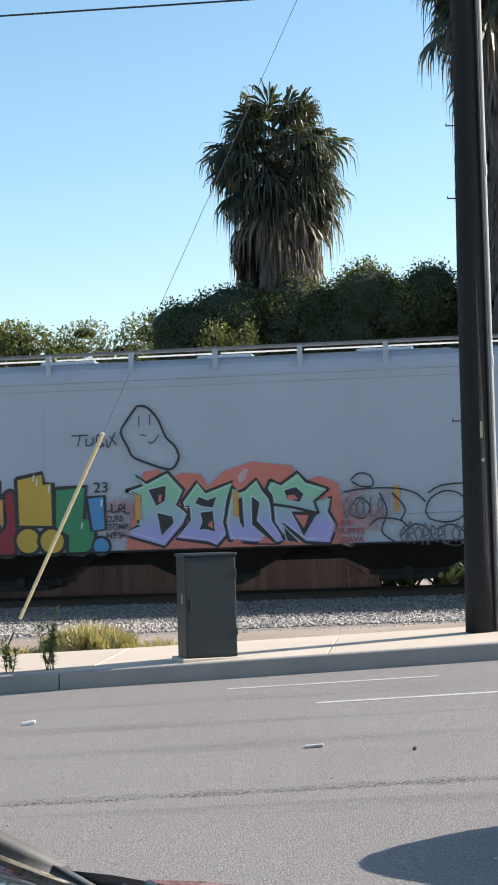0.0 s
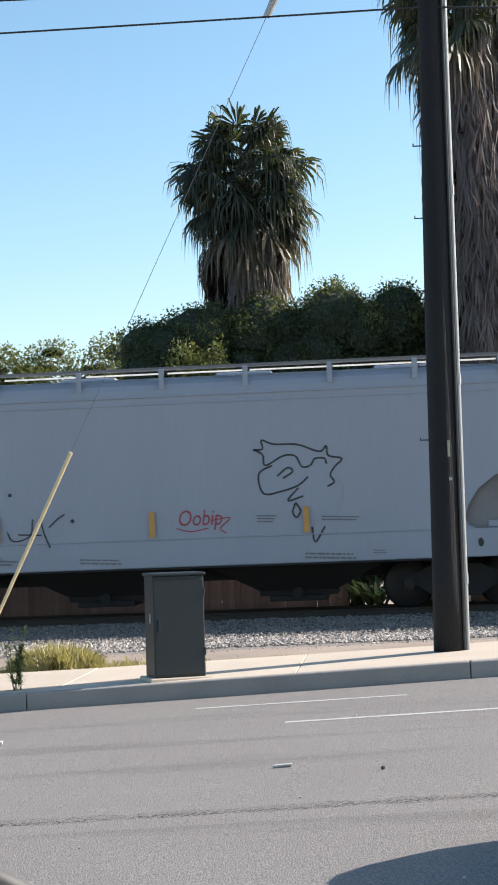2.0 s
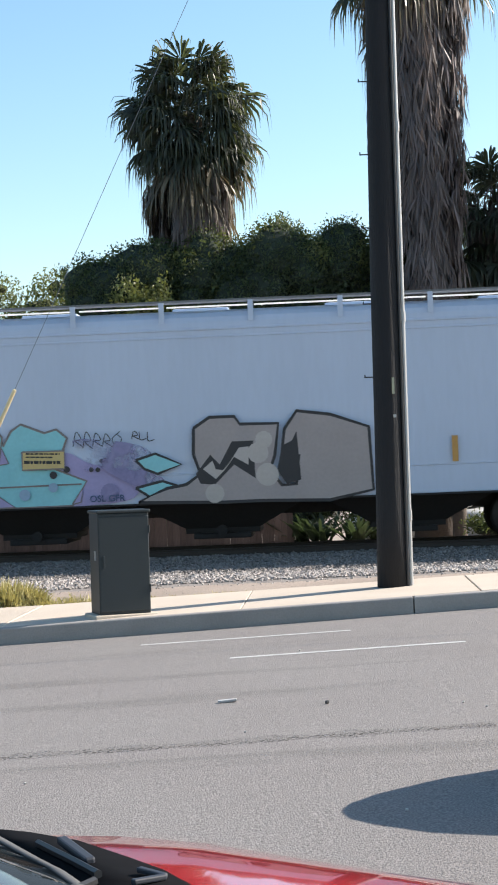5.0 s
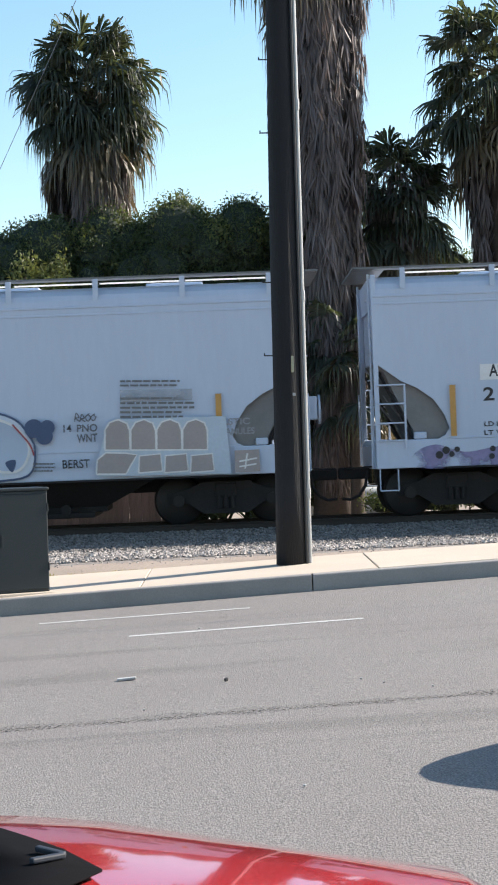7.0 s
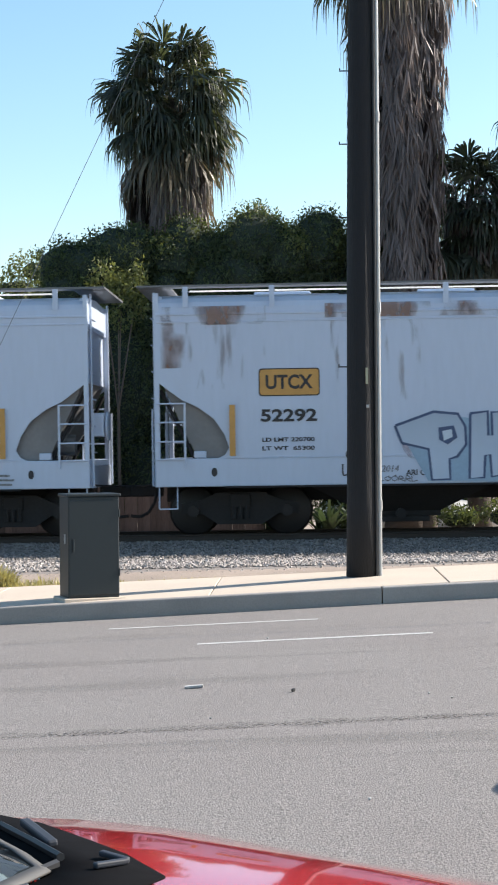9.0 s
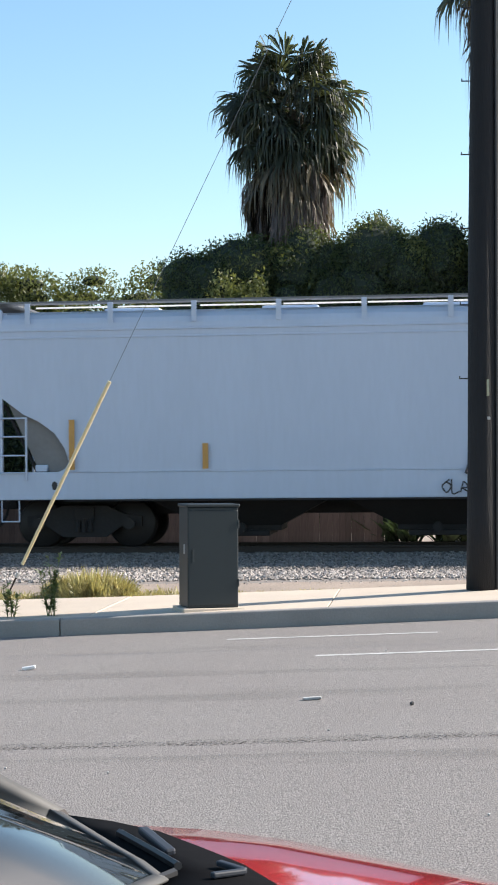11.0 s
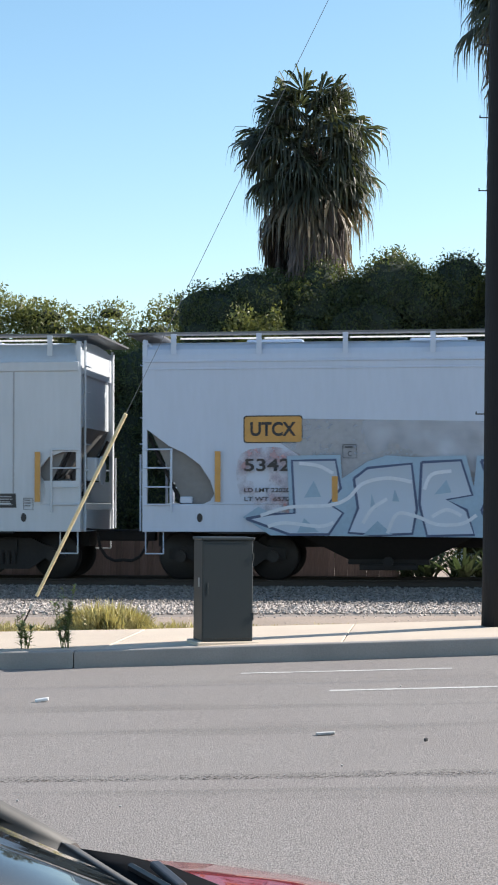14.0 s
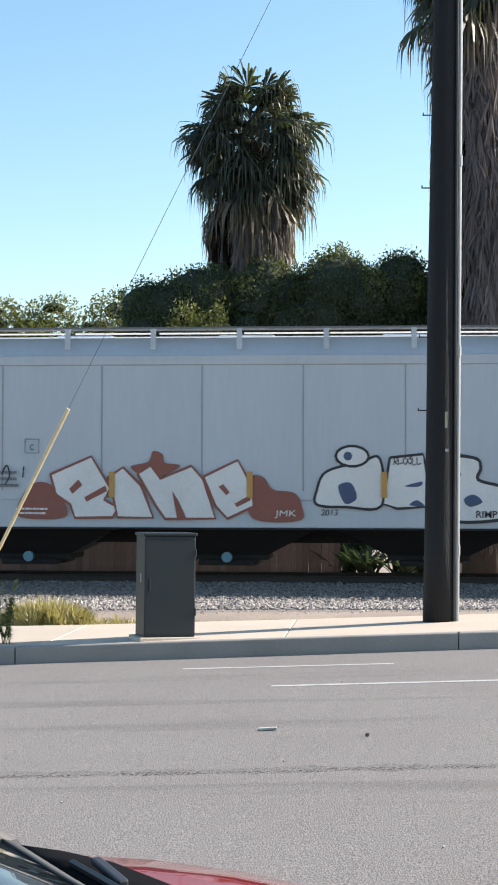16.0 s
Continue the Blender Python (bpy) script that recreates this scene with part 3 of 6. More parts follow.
def fade(name, z0, c0, z1, c1):
    """Spray paint that blends from one colour to another with height."""
    m = mat(name, c0, 0.55)
    nt = m.node_tree
    tc = nt.nodes.new("ShaderNodeTexCoord")
    sx = nt.nodes.new("ShaderNodeSeparateXYZ")
    mr = nt.nodes.new("ShaderNodeMapRange")
    mr.inputs["From Min"].default_value, mr.inputs["From Max"].default_value = z0, z1
    ns = nt.nodes.new("ShaderNodeTexNoise")
    ns.inputs["Scale"].default_value = 3.0
    ad = nt.nodes.new("ShaderNodeMath")
    ad.operation = "MULTIPLY_ADD"
    ad.inputs[1].default_value = 0.35
    mx = nt.nodes.new("ShaderNodeMix")
    mx.data_type = "RGBA"
    mx.inputs["A"].default_value, mx.inputs["B"].default_value = (*c0, 1), (*c1, 1)
    nt.links.new(tc.outputs["Object"], sx.inputs[0])
    nt.links.new(ns.outputs["Fac"], ad.inputs[0])
    nt.links.new(sx.outputs["Z"], ad.inputs[2])
    nt.links.new(ad.outputs[0], mr.inputs["Value"])
    nt.links.new(mr.outputs[0], mx.inputs["Factor"])
    nt.links.new(mx.outputs["Result"], nt.nodes["Principled BSDF"].inputs["Base Color"])
    M[name] = m


def worn(name, color, cover, size=2.5, stretch=(1, 1, 1), most=0.85):
    """Patchy paint or stain through which the wall below shows."""
    m = mat(name, color, 0.7, grain=(12, 0.3), stain=(2, 0.3))
    nt = m.node_tree
    tc = nt.nodes.new("ShaderNodeTexCoord")
    mp = nt.nodes.new("ShaderNodeMapping")
    mp.inputs["Scale"].default_value = stretch
    ns = nt.nodes.new("ShaderNodeTexNoise")
    ns.inputs["Scale"].default_value, ns.inputs["Detail"].default_value = size, 6
    rp = nt.nodes.new("ShaderNodeMapRange")
    rp.inputs["From Min"].default_value, rp.inputs["From Max"].default_value = 0.62 - cover * 0.35, 0.80 - cover * 0.35
    rp.inputs["To Max"].default_value = most
    tr = nt.nodes.new("ShaderNodeBsdfTransparent")
    mx = nt.nodes.new("ShaderNodeMixShader")
    nt.links.new(tc.outputs["Object"], mp.inputs["Vector"])
    nt.links.new(mp.outputs[0], ns.inputs["Vector"])
    nt.links.new(ns.outputs["Fac"], rp.inputs["Value"])
    nt.links.new(rp.outputs[0], mx.inputs[0])
    nt.links.new(tr.outputs[0], mx.inputs[1])
    nt.links.new(nt.nodes["Principled BSDF"].outputs[0], mx.inputs[2])
    nt.links.new(mx.outputs[0], nt.nodes["Material Output"].inputs["Surface"])
    M[name] = m


for nm, col in (("gold", (0.50, 0.33, 0.045)), ("emerald", (0.035, 0.22, 0.10)), ("azure", (0.06, 0.24, 0.48)), ("crimson", (0.24, 0.02, 0.035)), ("coral", (0.55, 0.17, 0.13)),
                ("turquoise", (0.24, 0.56, 0.60)), ("violet", (0.34, 0.30, 0.50)), ("taupe", (0.34, 0.30, 0.29)), ("sand", (0.44, 0.40, 0.37)), ("steelblue", (0.26, 0.38, 0.50)),
                ("paleblue", (0.46, 0.54, 0.62)), ("silver", (0.36, 0.37, 0.39)), ("darkgrey", (0.11, 0.11, 0.125)), ("brickred", (0.25, 0.085, 0.06)), ("rose", (0.48, 0.33, 0.36)),
                ("bone", (0.70, 0.70, 0.69)), ("mud", (0.20, 0.17, 0.16)), ("navy", (0.05, 0.08, 0.16)), ("oxblood", (0.32, 0.05, 0.06)), ("tealtag", (0.13, 0.28, 0.34)),
                ("greytag", (0.30, 0.31, 0.33)), ("ochre", (0.55, 0.42, 0.17))):
    spray(nm, col)
fade("bans", 1.45, (0.33, 0.31, 0.60), 2.05, (0.22, 0.47, 0.30))
fade("frost", 1.5, (0.40, 0.48, 0.59), 2.4, (0.31, 0.375, 0.46))
spray("whitewash", (0.56, 0.62, 0.70))
worn("rust_patch", (0.26, 0.15, 0.10), 0.52, 1.8, (1.2, 1, 0.6), 0.7)
worn("rust_run", (0.30, 0.19, 0.13), 0.22, 2.4, (2.4, 1, 0.4), 0.5)
worn("worn_seam", (0.09, 0.08, 0.076), 0.40, 55, (0.7, 1, 1), 0.55)
spray("bubble", (0.47, 0.50, 0.545))
worn("track", (0.13, 0.115, 0.105), 0.45, 2.2, (0.12, 1, 1), 0.12)
spray("shade", (0.20, 0.215, 0.24))
spray("wiper_arm", (0.028, 0.032, 0.042))
worn("grime", (0.20, 0.20, 0.21), 0.40, 1.4, (1, 1, 0.5))
worn("haze_pink", (0.50, 0.27, 0.27), 0.55, 2.5, (1, 1, 1), 0.55)
worn("haze_blue", (0.16, 0.36, 0.48), 0.5, 2.0)
worn("haze_violet", (0.30, 0.27, 0.46), 0.7, 2.0)
worn("buff", (0.40, 0.40, 0.40), 0.9, 0.5, (1, 1, 1), 0.5)
worn("scribble", (0.08, 0.07, 0.08), 0.45, 7)


class Wall:
    """A drawing grid on a wagon side: where its corner lies and how far one step across and down goes."""

    def __init__(self, car, o, dx, dy):
        self.car, self.o, self.dx, self.dy, self.n = car, o, dx, dy, 0

    def at(self, p):
        return (self.o[0] + self.dx[0] * p[0] + self.dy[0] * p[1], self.o[1] + self.dx[1] * p[0] + self.dy[1] * p[1])

    def lift(self):
        self.n += 1
        return 0.006 + 0.0009 * self.n

    def fill(self, pts, material, soft=False, name="graffiti_patch"):
        q = [self.at(p) for p in pts]
        if soft:
            q = [tuple(v) for v in smooth_line(q, 5, True)]
        patch(self.car, name, q, material, self.lift())

    def line(self, lines, material, w=0.035, soft=True, closed=False, name="graffiti_line"):
        up = self.lift()
        for pts in lines:
            bm = bmesh.new()
            stroke(bm, [self.at(p) for p in pts], w, soft, closed)
            part(name, place(bm, 0, 0, up), material, self.car)

    def piece(self, pts, material, edge="ink", w=0.05, soft=False, gleam=None):
        """A filled letter with its outline."""
        self.fill(pts, material, soft, "graffiti_letter")
        self.line([pts], edge, w, soft, True)
        if gleam:
            cx, cy = sum(p[0] for p in pts) / len(pts), sum(p[1] for p in pts) / len(pts)
            self.line([[(cx + (x - cx) * 0.88, cy + (y - cy) * 0.88) for x, y in pts]], gleam, w * 0.35, soft, True)

    def disc(self, x, y, r, material, edge=None, w=0.03, squash=1.0):
        pts = [(x + r * math.cos(a * 0.4488), y + r * squash * math.sin(a * 0.4488)) for a in range(14)]
        self.fill(pts, material, name="graffiti_dot")
        if edge:
            self.line([pts], edge, w, False, True)

    def ring(self, x, y, r, material, w, squash=1.0):
        """A sprayed circle."""
        self.line([[(x + r * math.cos(k * 0.5236), y + r * squash * math.sin(k * 0.5236)) for k in range(12)]], material, w, True, True)

    def words(self, text, x0, x1, y0, y1, material="ink", name="lettering", fat=0.02, lean=0.0):
        bm = lettering(text, 1.0, 1.0, fat)
        xs, zs = [v.co.x for v in bm.verts], [v.co.z for v in bm.verts]
        (a0, b0), (a1, b1) = self.at((x0, y1)), self.at((x1, y0))
        _, b2 = self.at((x1, y1))
        kx, kz = (a1 - a0) / (max(xs) - min(xs)), (b1 - b2) / (max(zs) - min(zs))
        bx, bz = min(xs), min(zs)
        for v in bm.verts:
            v.co = Vector(((v.co.x - bx) * kx, 0, (v.co.z - bz) * kz))
        part(name, place(bm, a0, b0, self.lift(), lean), material, self.car)

    def bars(self, x0, x1, y0, y1, rows, seed, material="dark_text"):
        """Small stencilled lines too worn to read."""
        rnd = random.Random(seed)
        bm = bmesh.new()
        h = (y1 - y0) / rows
        for r in range(rows):
            x, end = x0, x1 - rnd.uniform(0, 0.25) * (x1 - x0)
            while x < end:
                w = min(rnd.uniform(0.05, 0.16) * (x1 - x0), end - x)
                bm.faces.new([bm.verts.new((a, 0, b)) for a, b in (self.at(p) for p in ((x, y0 + h * (r + 0.46)), (x + w, y0 + h * (r + 0.46)), (x + w, y0 + h * r), (x, y0 + h * r)))])
                x += w + 0.018 * (x1 - x0)
        tagged(part("stencil", place(bm, 0, 0, self.lift()), material, self.car), kind="stuff")

    def frame_box(self, x0, x1, y0, y1, material="ink", w=0.014):
        self.line([[(x0, y0), (x1, y0), (x1, y1), (x0, y1)]], material, w, False, True, "stencil_box")

    def tag(self, x0, x1, y0, y1, n, seed, material="ink", w=0.028):
        """A quick looping handwritten scrawl."""
        rnd = random.Random(seed)
        lines = []
        step = (x1 - x0) / n
        for i in range(n):
            x = x0 + step * i
            k = rnd.randrange(3)
            a, b = y0 + rnd.uniform(0, 0.2) * (y1 - y0), y1 - rnd.uniform(0, 0.2) * (y1 - y0)
            m = (a + b) / 2
            if k == 0:
                lines.append([(x, a), (x + step * 0.1, b), (x + step * 0.9, b - (b - a) * 0.15)])
            elif k == 1:
                lines.append([(x, b), (x + step * 0.3, a), (x + step * 0.8, m), (x + step * 0.2, m + (b - a) * 0.1), (x + step, b)])
            else:
                lines.append([(x + step * 0.8, a), (x, m), (x + step * 0.5, b), (x + step * 0.95, m), (x + step * 0.5, a + (b - a) * 0.2)])
        self.line(lines, material, w)


# wagon A: number, block letters, large green and purple letters, doodles
w = Wall(CARS["A"], (-1.490, 5.901), (0.00903, -0.000416), (-0.00024, -0.009066))
w.fill([(375, 324), (497, 322), (498, 354), (376, 357)], "white", name="patch")
w.words("ASOX", 393, 482, 325, 353)
w.words("21174", 382, 487, 375, 404)
w.frame_box(575, 605, 343, 370)
w.words("C", 585, 594, 357, 367)
w.bars(580, 601, 346, 354, 1, 4, "ink")
w.bars(340, 420, 410, 430, 2, 9)
w.line([[(345, 470), (350, 445), (368, 440), (380, 455), (372, 480)], [(385, 470), (395, 448), (410, 462), (400, 480)], [(412, 440), (440, 436)], [(425, 478), (428, 452), (448, 460), (440, 480)]], "haze_pink", 0.04)
w.line([[(465, 450), (470, 435), (480, 440), (490, 425), (500, 438), (520, 432), (525, 455), (540, 462)], [(470, 460), (482, 448), (490, 462), (478, 470), (470, 460)], [(500, 452), (512, 448), (514, 464), (502, 466), (500, 452)], [(480, 500), (500, 488), (530, 492), (545, 505), (520, 520), (490, 515), (480, 500)], [(490, 505), (505, 515), (520, 503), (535, 512)], [(545, 500), (570, 490)]], "oxblood", 0.035)
w.words("TING 89", 305, 440, 497, 530, "tealtag", "graffiti_tag", 0.01, 0.1)
w.piece([(572, 378), (662, 365), (660, 472), (585, 478), (580, 420)], "azure", w=0.07)
w.disc(627, 498, 25, "azure", "ink", 0.06)
w.piece([(668, 395), (692, 388), (698, 470), (692, 518), (655, 516), (652, 480), (672, 455)], "crimson", w=0.07, soft=True)
w.piece([(695, 358), (752, 345), (756, 368), (775, 366), (776, 458), (700, 458)], "gold", w=0.075)
w.disc(722, 488, 29, "gold", "ink", 0.07, 1.0)
w.disc(773, 488, 29, "gold", "ink", 0.07, 1.0)
w.piece([(778, 378), (846, 372), (842, 440), (866, 440), (866, 500), (840, 515), (806, 514), (806, 478), (778, 460)], "emerald", w=0.075)
w.piece([(846, 396), (885, 392), (888, 462), (858, 466)], "azure", w=0.06)
w.disc(878, 496, 19, "azure", "ink", 0.05)
w.words("RUDE", 592, 640, 378, 396, "navy", "graffiti_tag")
w.words("MON", 592, 632, 397, 412, "navy", "graffiti_tag")
w.words("TING", 600, 650, 414, 436, "navy", "graffiti_tag")
w.words("23", 862, 892, 364, 386, "ink", "graffiti_tag", 0.01)
for k, (x, y) in enumerate(((735, 350), (742, 358), (655, 375), (838, 448), (768, 372), (880, 400))):
    w.line([[(x, y), (x - 2, y + 14)]], "bone", 0.025, False)
a = Wall(CARS["A"], (4.489, 5.489), (0.009463, -0.000457), (-0.000286, -0.009529))
a.n = 30
v = Wall(CARS["A"], (4.750, 11.369), (0.010641, -0.000419), (-0.000380, -0.010587))
v.n = 34
v.fill([(225, 976), (240, 890), (250, 862), (258, 836), (285, 832), (298, 850), (325, 838), (360, 840), (372, 862), (400, 835), (430, 825), (450, 818), (520, 825), (532, 845), (548, 850), (570, 843), (602, 856), (612, 900), (606, 964), (300, 973)], "coral")
v.fill([(424, 845), (436, 830), (444, 832), (438, 850), (428, 856)], "rose")
v.piece([(225, 870), (255, 860), (242, 842), (262, 856), (300, 836), (330, 868), (318, 895), (338, 910), (330, 930), (296, 970), (218, 948), (248, 932), (252, 880)], "bans", "ink", 0.06, gleam="paleblue")
v.piece([(325, 890), (352, 853), (368, 872), (416, 853), (408, 885), (402, 930), (410, 945), (390, 968), (372, 962), (315, 955), (340, 925), (338, 898), (328, 898)], "bans", "ink", 0.06, gleam="paleblue")
v.piece([(482, 850), (500, 858), (530, 836), (545, 852), (585, 865), (560, 888), (590, 880), (586, 905), (600, 930), (588, 962), (545, 960), (505, 928), (508, 955), (488, 925), (486, 895), (484, 878), (475, 866)], "bans", "ink", 0.06, gleam="paleblue")
v.piece([(412, 872), (416, 862), (424, 872), (436, 868), (458, 848), (470, 868), (482, 882), (486, 898), (488, 925), (508, 955), (498, 962), (452, 962), (410, 958), (402, 925)], "bans", "ink", 0.06, gleam="paleblue")
for pts in ([(265, 868), (298, 860), (297, 888), (280, 898)], [(281, 908), (310, 915), (312, 928), (290, 950)], [(348, 892), (356, 880), (372, 886), (388, 880), (382, 900), (362, 898)], [(358, 908), (382, 905), (386, 942), (366, 938), (356, 940), (362, 925)],
            [(449, 878), (465, 890), (460, 922), (494, 958), (488, 962), (450, 930)], [(424, 884), (434, 880), (438, 938), (428, 925)], [(506, 868), (528, 862), (542, 875), (535, 890), (512, 885)], [(518, 905), (568, 905), (542, 950)], [(505, 930), (535, 960), (512, 958)]):
    v.fill(pts, "ink")
    v.line([pts], "paleblue", 0.018, False, True)
for pts in ([(285, 878), (291, 876), (289, 890), (284, 890)], [(372, 930), (380, 922), (382, 938)], [(526, 912), (550, 912), (542, 935)], [(512, 878), (525, 876), (532, 884), (515, 886)], [(462, 962), (474, 948), (490, 962)], [(412, 962), (424, 954), (436, 962)]):
    v.fill(pts, "coral")
v.line([[(486, 893), (520, 898), (568, 909)], [(568, 909), (560, 888), (586, 866)]], "ink", 0.05, False)
a.n = v.n + 2
a.line([[(148, 240), (182, 238)], [(165, 240), (160, 262)], [(178, 245), (178, 258), (190, 256), (192, 242)], [(198, 262), (200, 238), (212, 244), (200, 250), (214, 258), (198, 262)], [(218, 245), (222, 262), (236, 232)], [(225, 240), (240, 258)]], "ink", 0.025)
a.line([[(280, 180), (262, 205), (248, 232), (262, 262), (272, 280), (300, 292), (332, 302), (352, 302), (364, 280), (356, 258), (338, 240), (322, 205), (300, 182), (280, 180)]], "ink", 0.045)
a.line([[(284, 200), (284, 222)], [(306, 196), (306, 218)], [(286, 236), (298, 238)], [(302, 250), (312, 252), (324, 236)]], "ink", 0.022)
a.fill([(222, 372), (260, 362), (272, 395), (262, 440), (225, 445), (215, 410)], "haze_pink", True)
a.tag(216, 268, 372, 392, 4, 1)
a.words("CURB", 218, 252, 398, 410, "ink", "graffiti_tag")
a.words("STOMP", 216, 262, 414, 426, "ink", "graffiti_tag")
a.words("NFS", 218, 250, 430, 443, "ink", "graffiti_tag")
a.fill([(672, 350), (700, 325), (750, 330), (800, 370), (760, 440), (690, 448), (668, 400)], "haze_pink", True)
a.words("RIP", 685, 710, 400, 411, "oxblood", "graffiti_tag")
a.words("PUPPET", 682, 732, 416, 428, "oxblood", "graffiti_tag")
a.words("NAVA", 686, 730, 432, 444, "oxblood", "graffiti_tag")
a.line([[(704, 322), (720, 308), (742, 312), (748, 330), (728, 334), (706, 324)], [(690, 345), (730, 338), (790, 336), (830, 345), (850, 362)], [(700, 380), (720, 355), (742, 372), (730, 395), (705, 390)], [(760, 345), (775, 380), (765, 420), (790, 440)], [(855, 345), (880, 330), (925, 325), (960, 330)], [(850, 380), (860, 355), (890, 340), (922, 350), (925, 385), (895, 400), (860, 395), (850, 380)], [(800, 430), (830, 405), (860, 420), (850, 445)], [(870, 415), (900, 405), (925, 420), (915, 445), (880, 440)], [(740, 410), (760, 395), (800, 398), (820, 415)], [(785, 345), (810, 375), (800, 400)]], "ink", 0.03)
a.tag(690, 770, 350, 398, 6, 5, "darkgrey", 0.025)
a.tag(800, 930, 400, 445, 9, 6, "darkgrey", 0.025)

# wagon B: number, thin black letters, outline head, red scrawl
b = Wall(CARS["B"], (9.349, 5.780), (0.009025, -0.000443), (-0.000277, -0.009063))
b.line([[(628, 268), (648, 266), (646, 248), (672, 256), (720, 256), (765, 270), (780, 258), (784, 278), (812, 284), (798, 300), (788, 318), (796, 332), (782, 342)], [(630, 268), (648, 278), (654, 300), (690, 280), (716, 280), (730, 302), (748, 298), (756, 285), (776, 284), (780, 296)], [(668, 300), (640, 318), (650, 358), (690, 352), (722, 340), (742, 322)], [(678, 322), (700, 304), (710, 312), (690, 326)], [(722, 345), (700, 372), (732, 362)], [(716, 376), (710, 395), (718, 406), (726, 392), (716, 376)], [(750, 425), (756, 456), (776, 424)]], "ink", 0.035)
b.line([[(796, 320), (812, 340), (812, 370), (796, 400)]], "greytag", 0.025)
b.words("Oobip", 470, 560, 395, 438, "oxblood", "graffiti_tag", 0.0, 0.15)
b.line([[(468, 432), (500, 438), (535, 430)], [(540, 415), (580, 408), (560, 430), (572, 440)]], "oxblood", 0.022)
for x0, x1, y0, y1, n in ((265, 370, 498, 512, 2), (735, 845, 478, 494, 2), (635, 680, 402, 420, 3), (770, 855, 402, 414, 2), (876, 905, 470, 480, 2), (62, 110, 498, 508, 2)):
    b.bars(x0, x1, y0, y1, n, x0)
c = Wall(CARS["B"], (3.424, 5.435), (0.009026, -0.000450), (-0.000301, -0.009076))
c.n = 16
c.line([[(188, 340), (196, 390), (205, 412)], [(218, 340), (192, 385)], [(170, 395), (178, 405), (170, 432), (210, 420), (254, 414)], [(250, 340), (258, 400), (275, 418), (300, 400), (306, 350)], [(318, 335), (328, 380), (338, 412)], [(365, 340), (374, 385), (380, 412)], [(370, 352), (388, 350), (402, 345)], [(388, 350), (392, 390)], [(438, 365), (446, 400), (454, 412), (452, 385)], [(470, 380), (500, 372), (474, 408), (498, 392)], [(490, 295), (490, 326)], [(566, 385), (585, 405), (610, 405)], [(576, 345), (588, 385)], [(590, 350), (594, 380), (604, 348)], [(655, 345), (664, 365), (672, 345)], [(650, 375), (668, 398), (690, 390), (700, 372)], [(750, 328), (738, 360), (740, 400)], [(766, 372), (780, 392), (815, 380), (820, 345)], [(835, 340), (845, 375), (858, 404)], [(855, 362), (872, 345), (888, 334)], [(790, 378), (840, 378)]], "ink", 0.024)
for x, y in ((385, 303), (522, 313), (540, 335), (548, 355), (560, 358), (650, 302), (708, 303), (724, 318), (772, 296), (905, 348)):
    c.disc(x, y, 4, "ink")
c.words("POPEO", 10, 92, 380, 402, "navy", "graffiti_tag", 0.02, 0.1)
c.words("FUEGO", 4, 98, 406, 438, "navy", "graffiti_tag", 0.02, 0.1)
c.line([[(30, 368), (50, 374), (78, 366)], [(100, 410), (128, 430)], [(128, 408), (104, 432)], [(114, 402), (116, 434)]], "navy", 0.04)
c.bars(475, 585, 448, 466, 2, 71)
c.bars(735, 790, 432, 446, 2, 72)
c.bars(0, 40, 472, 486, 2, 73)
d = Wall(CARS["B"], (0.185, 5.203), (0.009018, -0.000445), (-0.000316, -0.009073))
d.n = 34
d.words("UTCX", 170, 248, 262, 290)
d.words("52368", 172, 272, 306, 334)
d.words("LD LMT 220900 LB", 174, 272, 369, 378)
d.words("LT WT  65100 LB", 174, 272, 386, 396)
d.words("ARI CENTER FLOW", 126, 248, 426, 440, lean=0.1)
d.frame_box(329, 357, 298, 327)
d.words("C", 339, 347, 314, 323)
d.bars(334, 353, 301, 310, 1, 5, "ink")
d.bars(265, 300, 428, 442, 3, 6)
d.bars(358, 460, 428, 442, 2, 7)
d.line([[(320, 370), (348, 388)], [(348, 366), (322, 392)], [(334, 362), (334, 392)]], "navy", 0.04)

# wagon C: turquoise letters, notice board, beige letters, number
c = Wall(CARS["C"], (-3.191, 5.456), (0.008906, -0.000362), (-0.000354, -0.008913))
c.fill([(455, 460), (500, 440), (560, 455), (620, 445), (700, 430), (740, 380), (780, 375), (800, 400), (790, 460), (740, 480), (640, 484), (470, 490)], "haze_violet", True)
c.fill([(705, 400), (740, 380), (780, 378), (795, 420), (785, 470), (715, 476)], "violet", True)
c.fill([(592, 272), (692, 268), (693, 301), (593, 305)], "white", name="patch")
c.words("ASOX", 612, 682, 272, 298)
c.words("21576", 600, 722, 320, 349)
c.words("LD LMT 222100", 602, 716, 392, 402)
c.words("LT WT  64000", 602, 716, 410, 420)
c.fill([(792, 286), (830, 284), (832, 338), (794, 340)], "white", name="notice")
c.frame_box(798, 826, 303, 332)
for x, y in ((508, 462), (522, 452), (534, 460), (545, 450), (620, 448), (618, 464), (800, 440), (790, 444), (803, 455), (798, 466)):
    c.disc(x, y, 6 if x > 530 else 8, "ink")
e = Wall(CARS["C"], (4.000, 5.714), (0.008928, -0.000386), (-0.000333, -0.008967))
e.n = 20
e.fill([(-20, 420), (20, 400), (10, 470), (-40, 500), (-60, 470)], "violet", True)
e.fill([(270, 345), (300, 328), (330, 340), (320, 380), (280, 380)], "violet", True)
e.fill([(540, 400), (600, 420), (700, 440), (690, 490), (600, 506), (540, 500)], "violet", True)
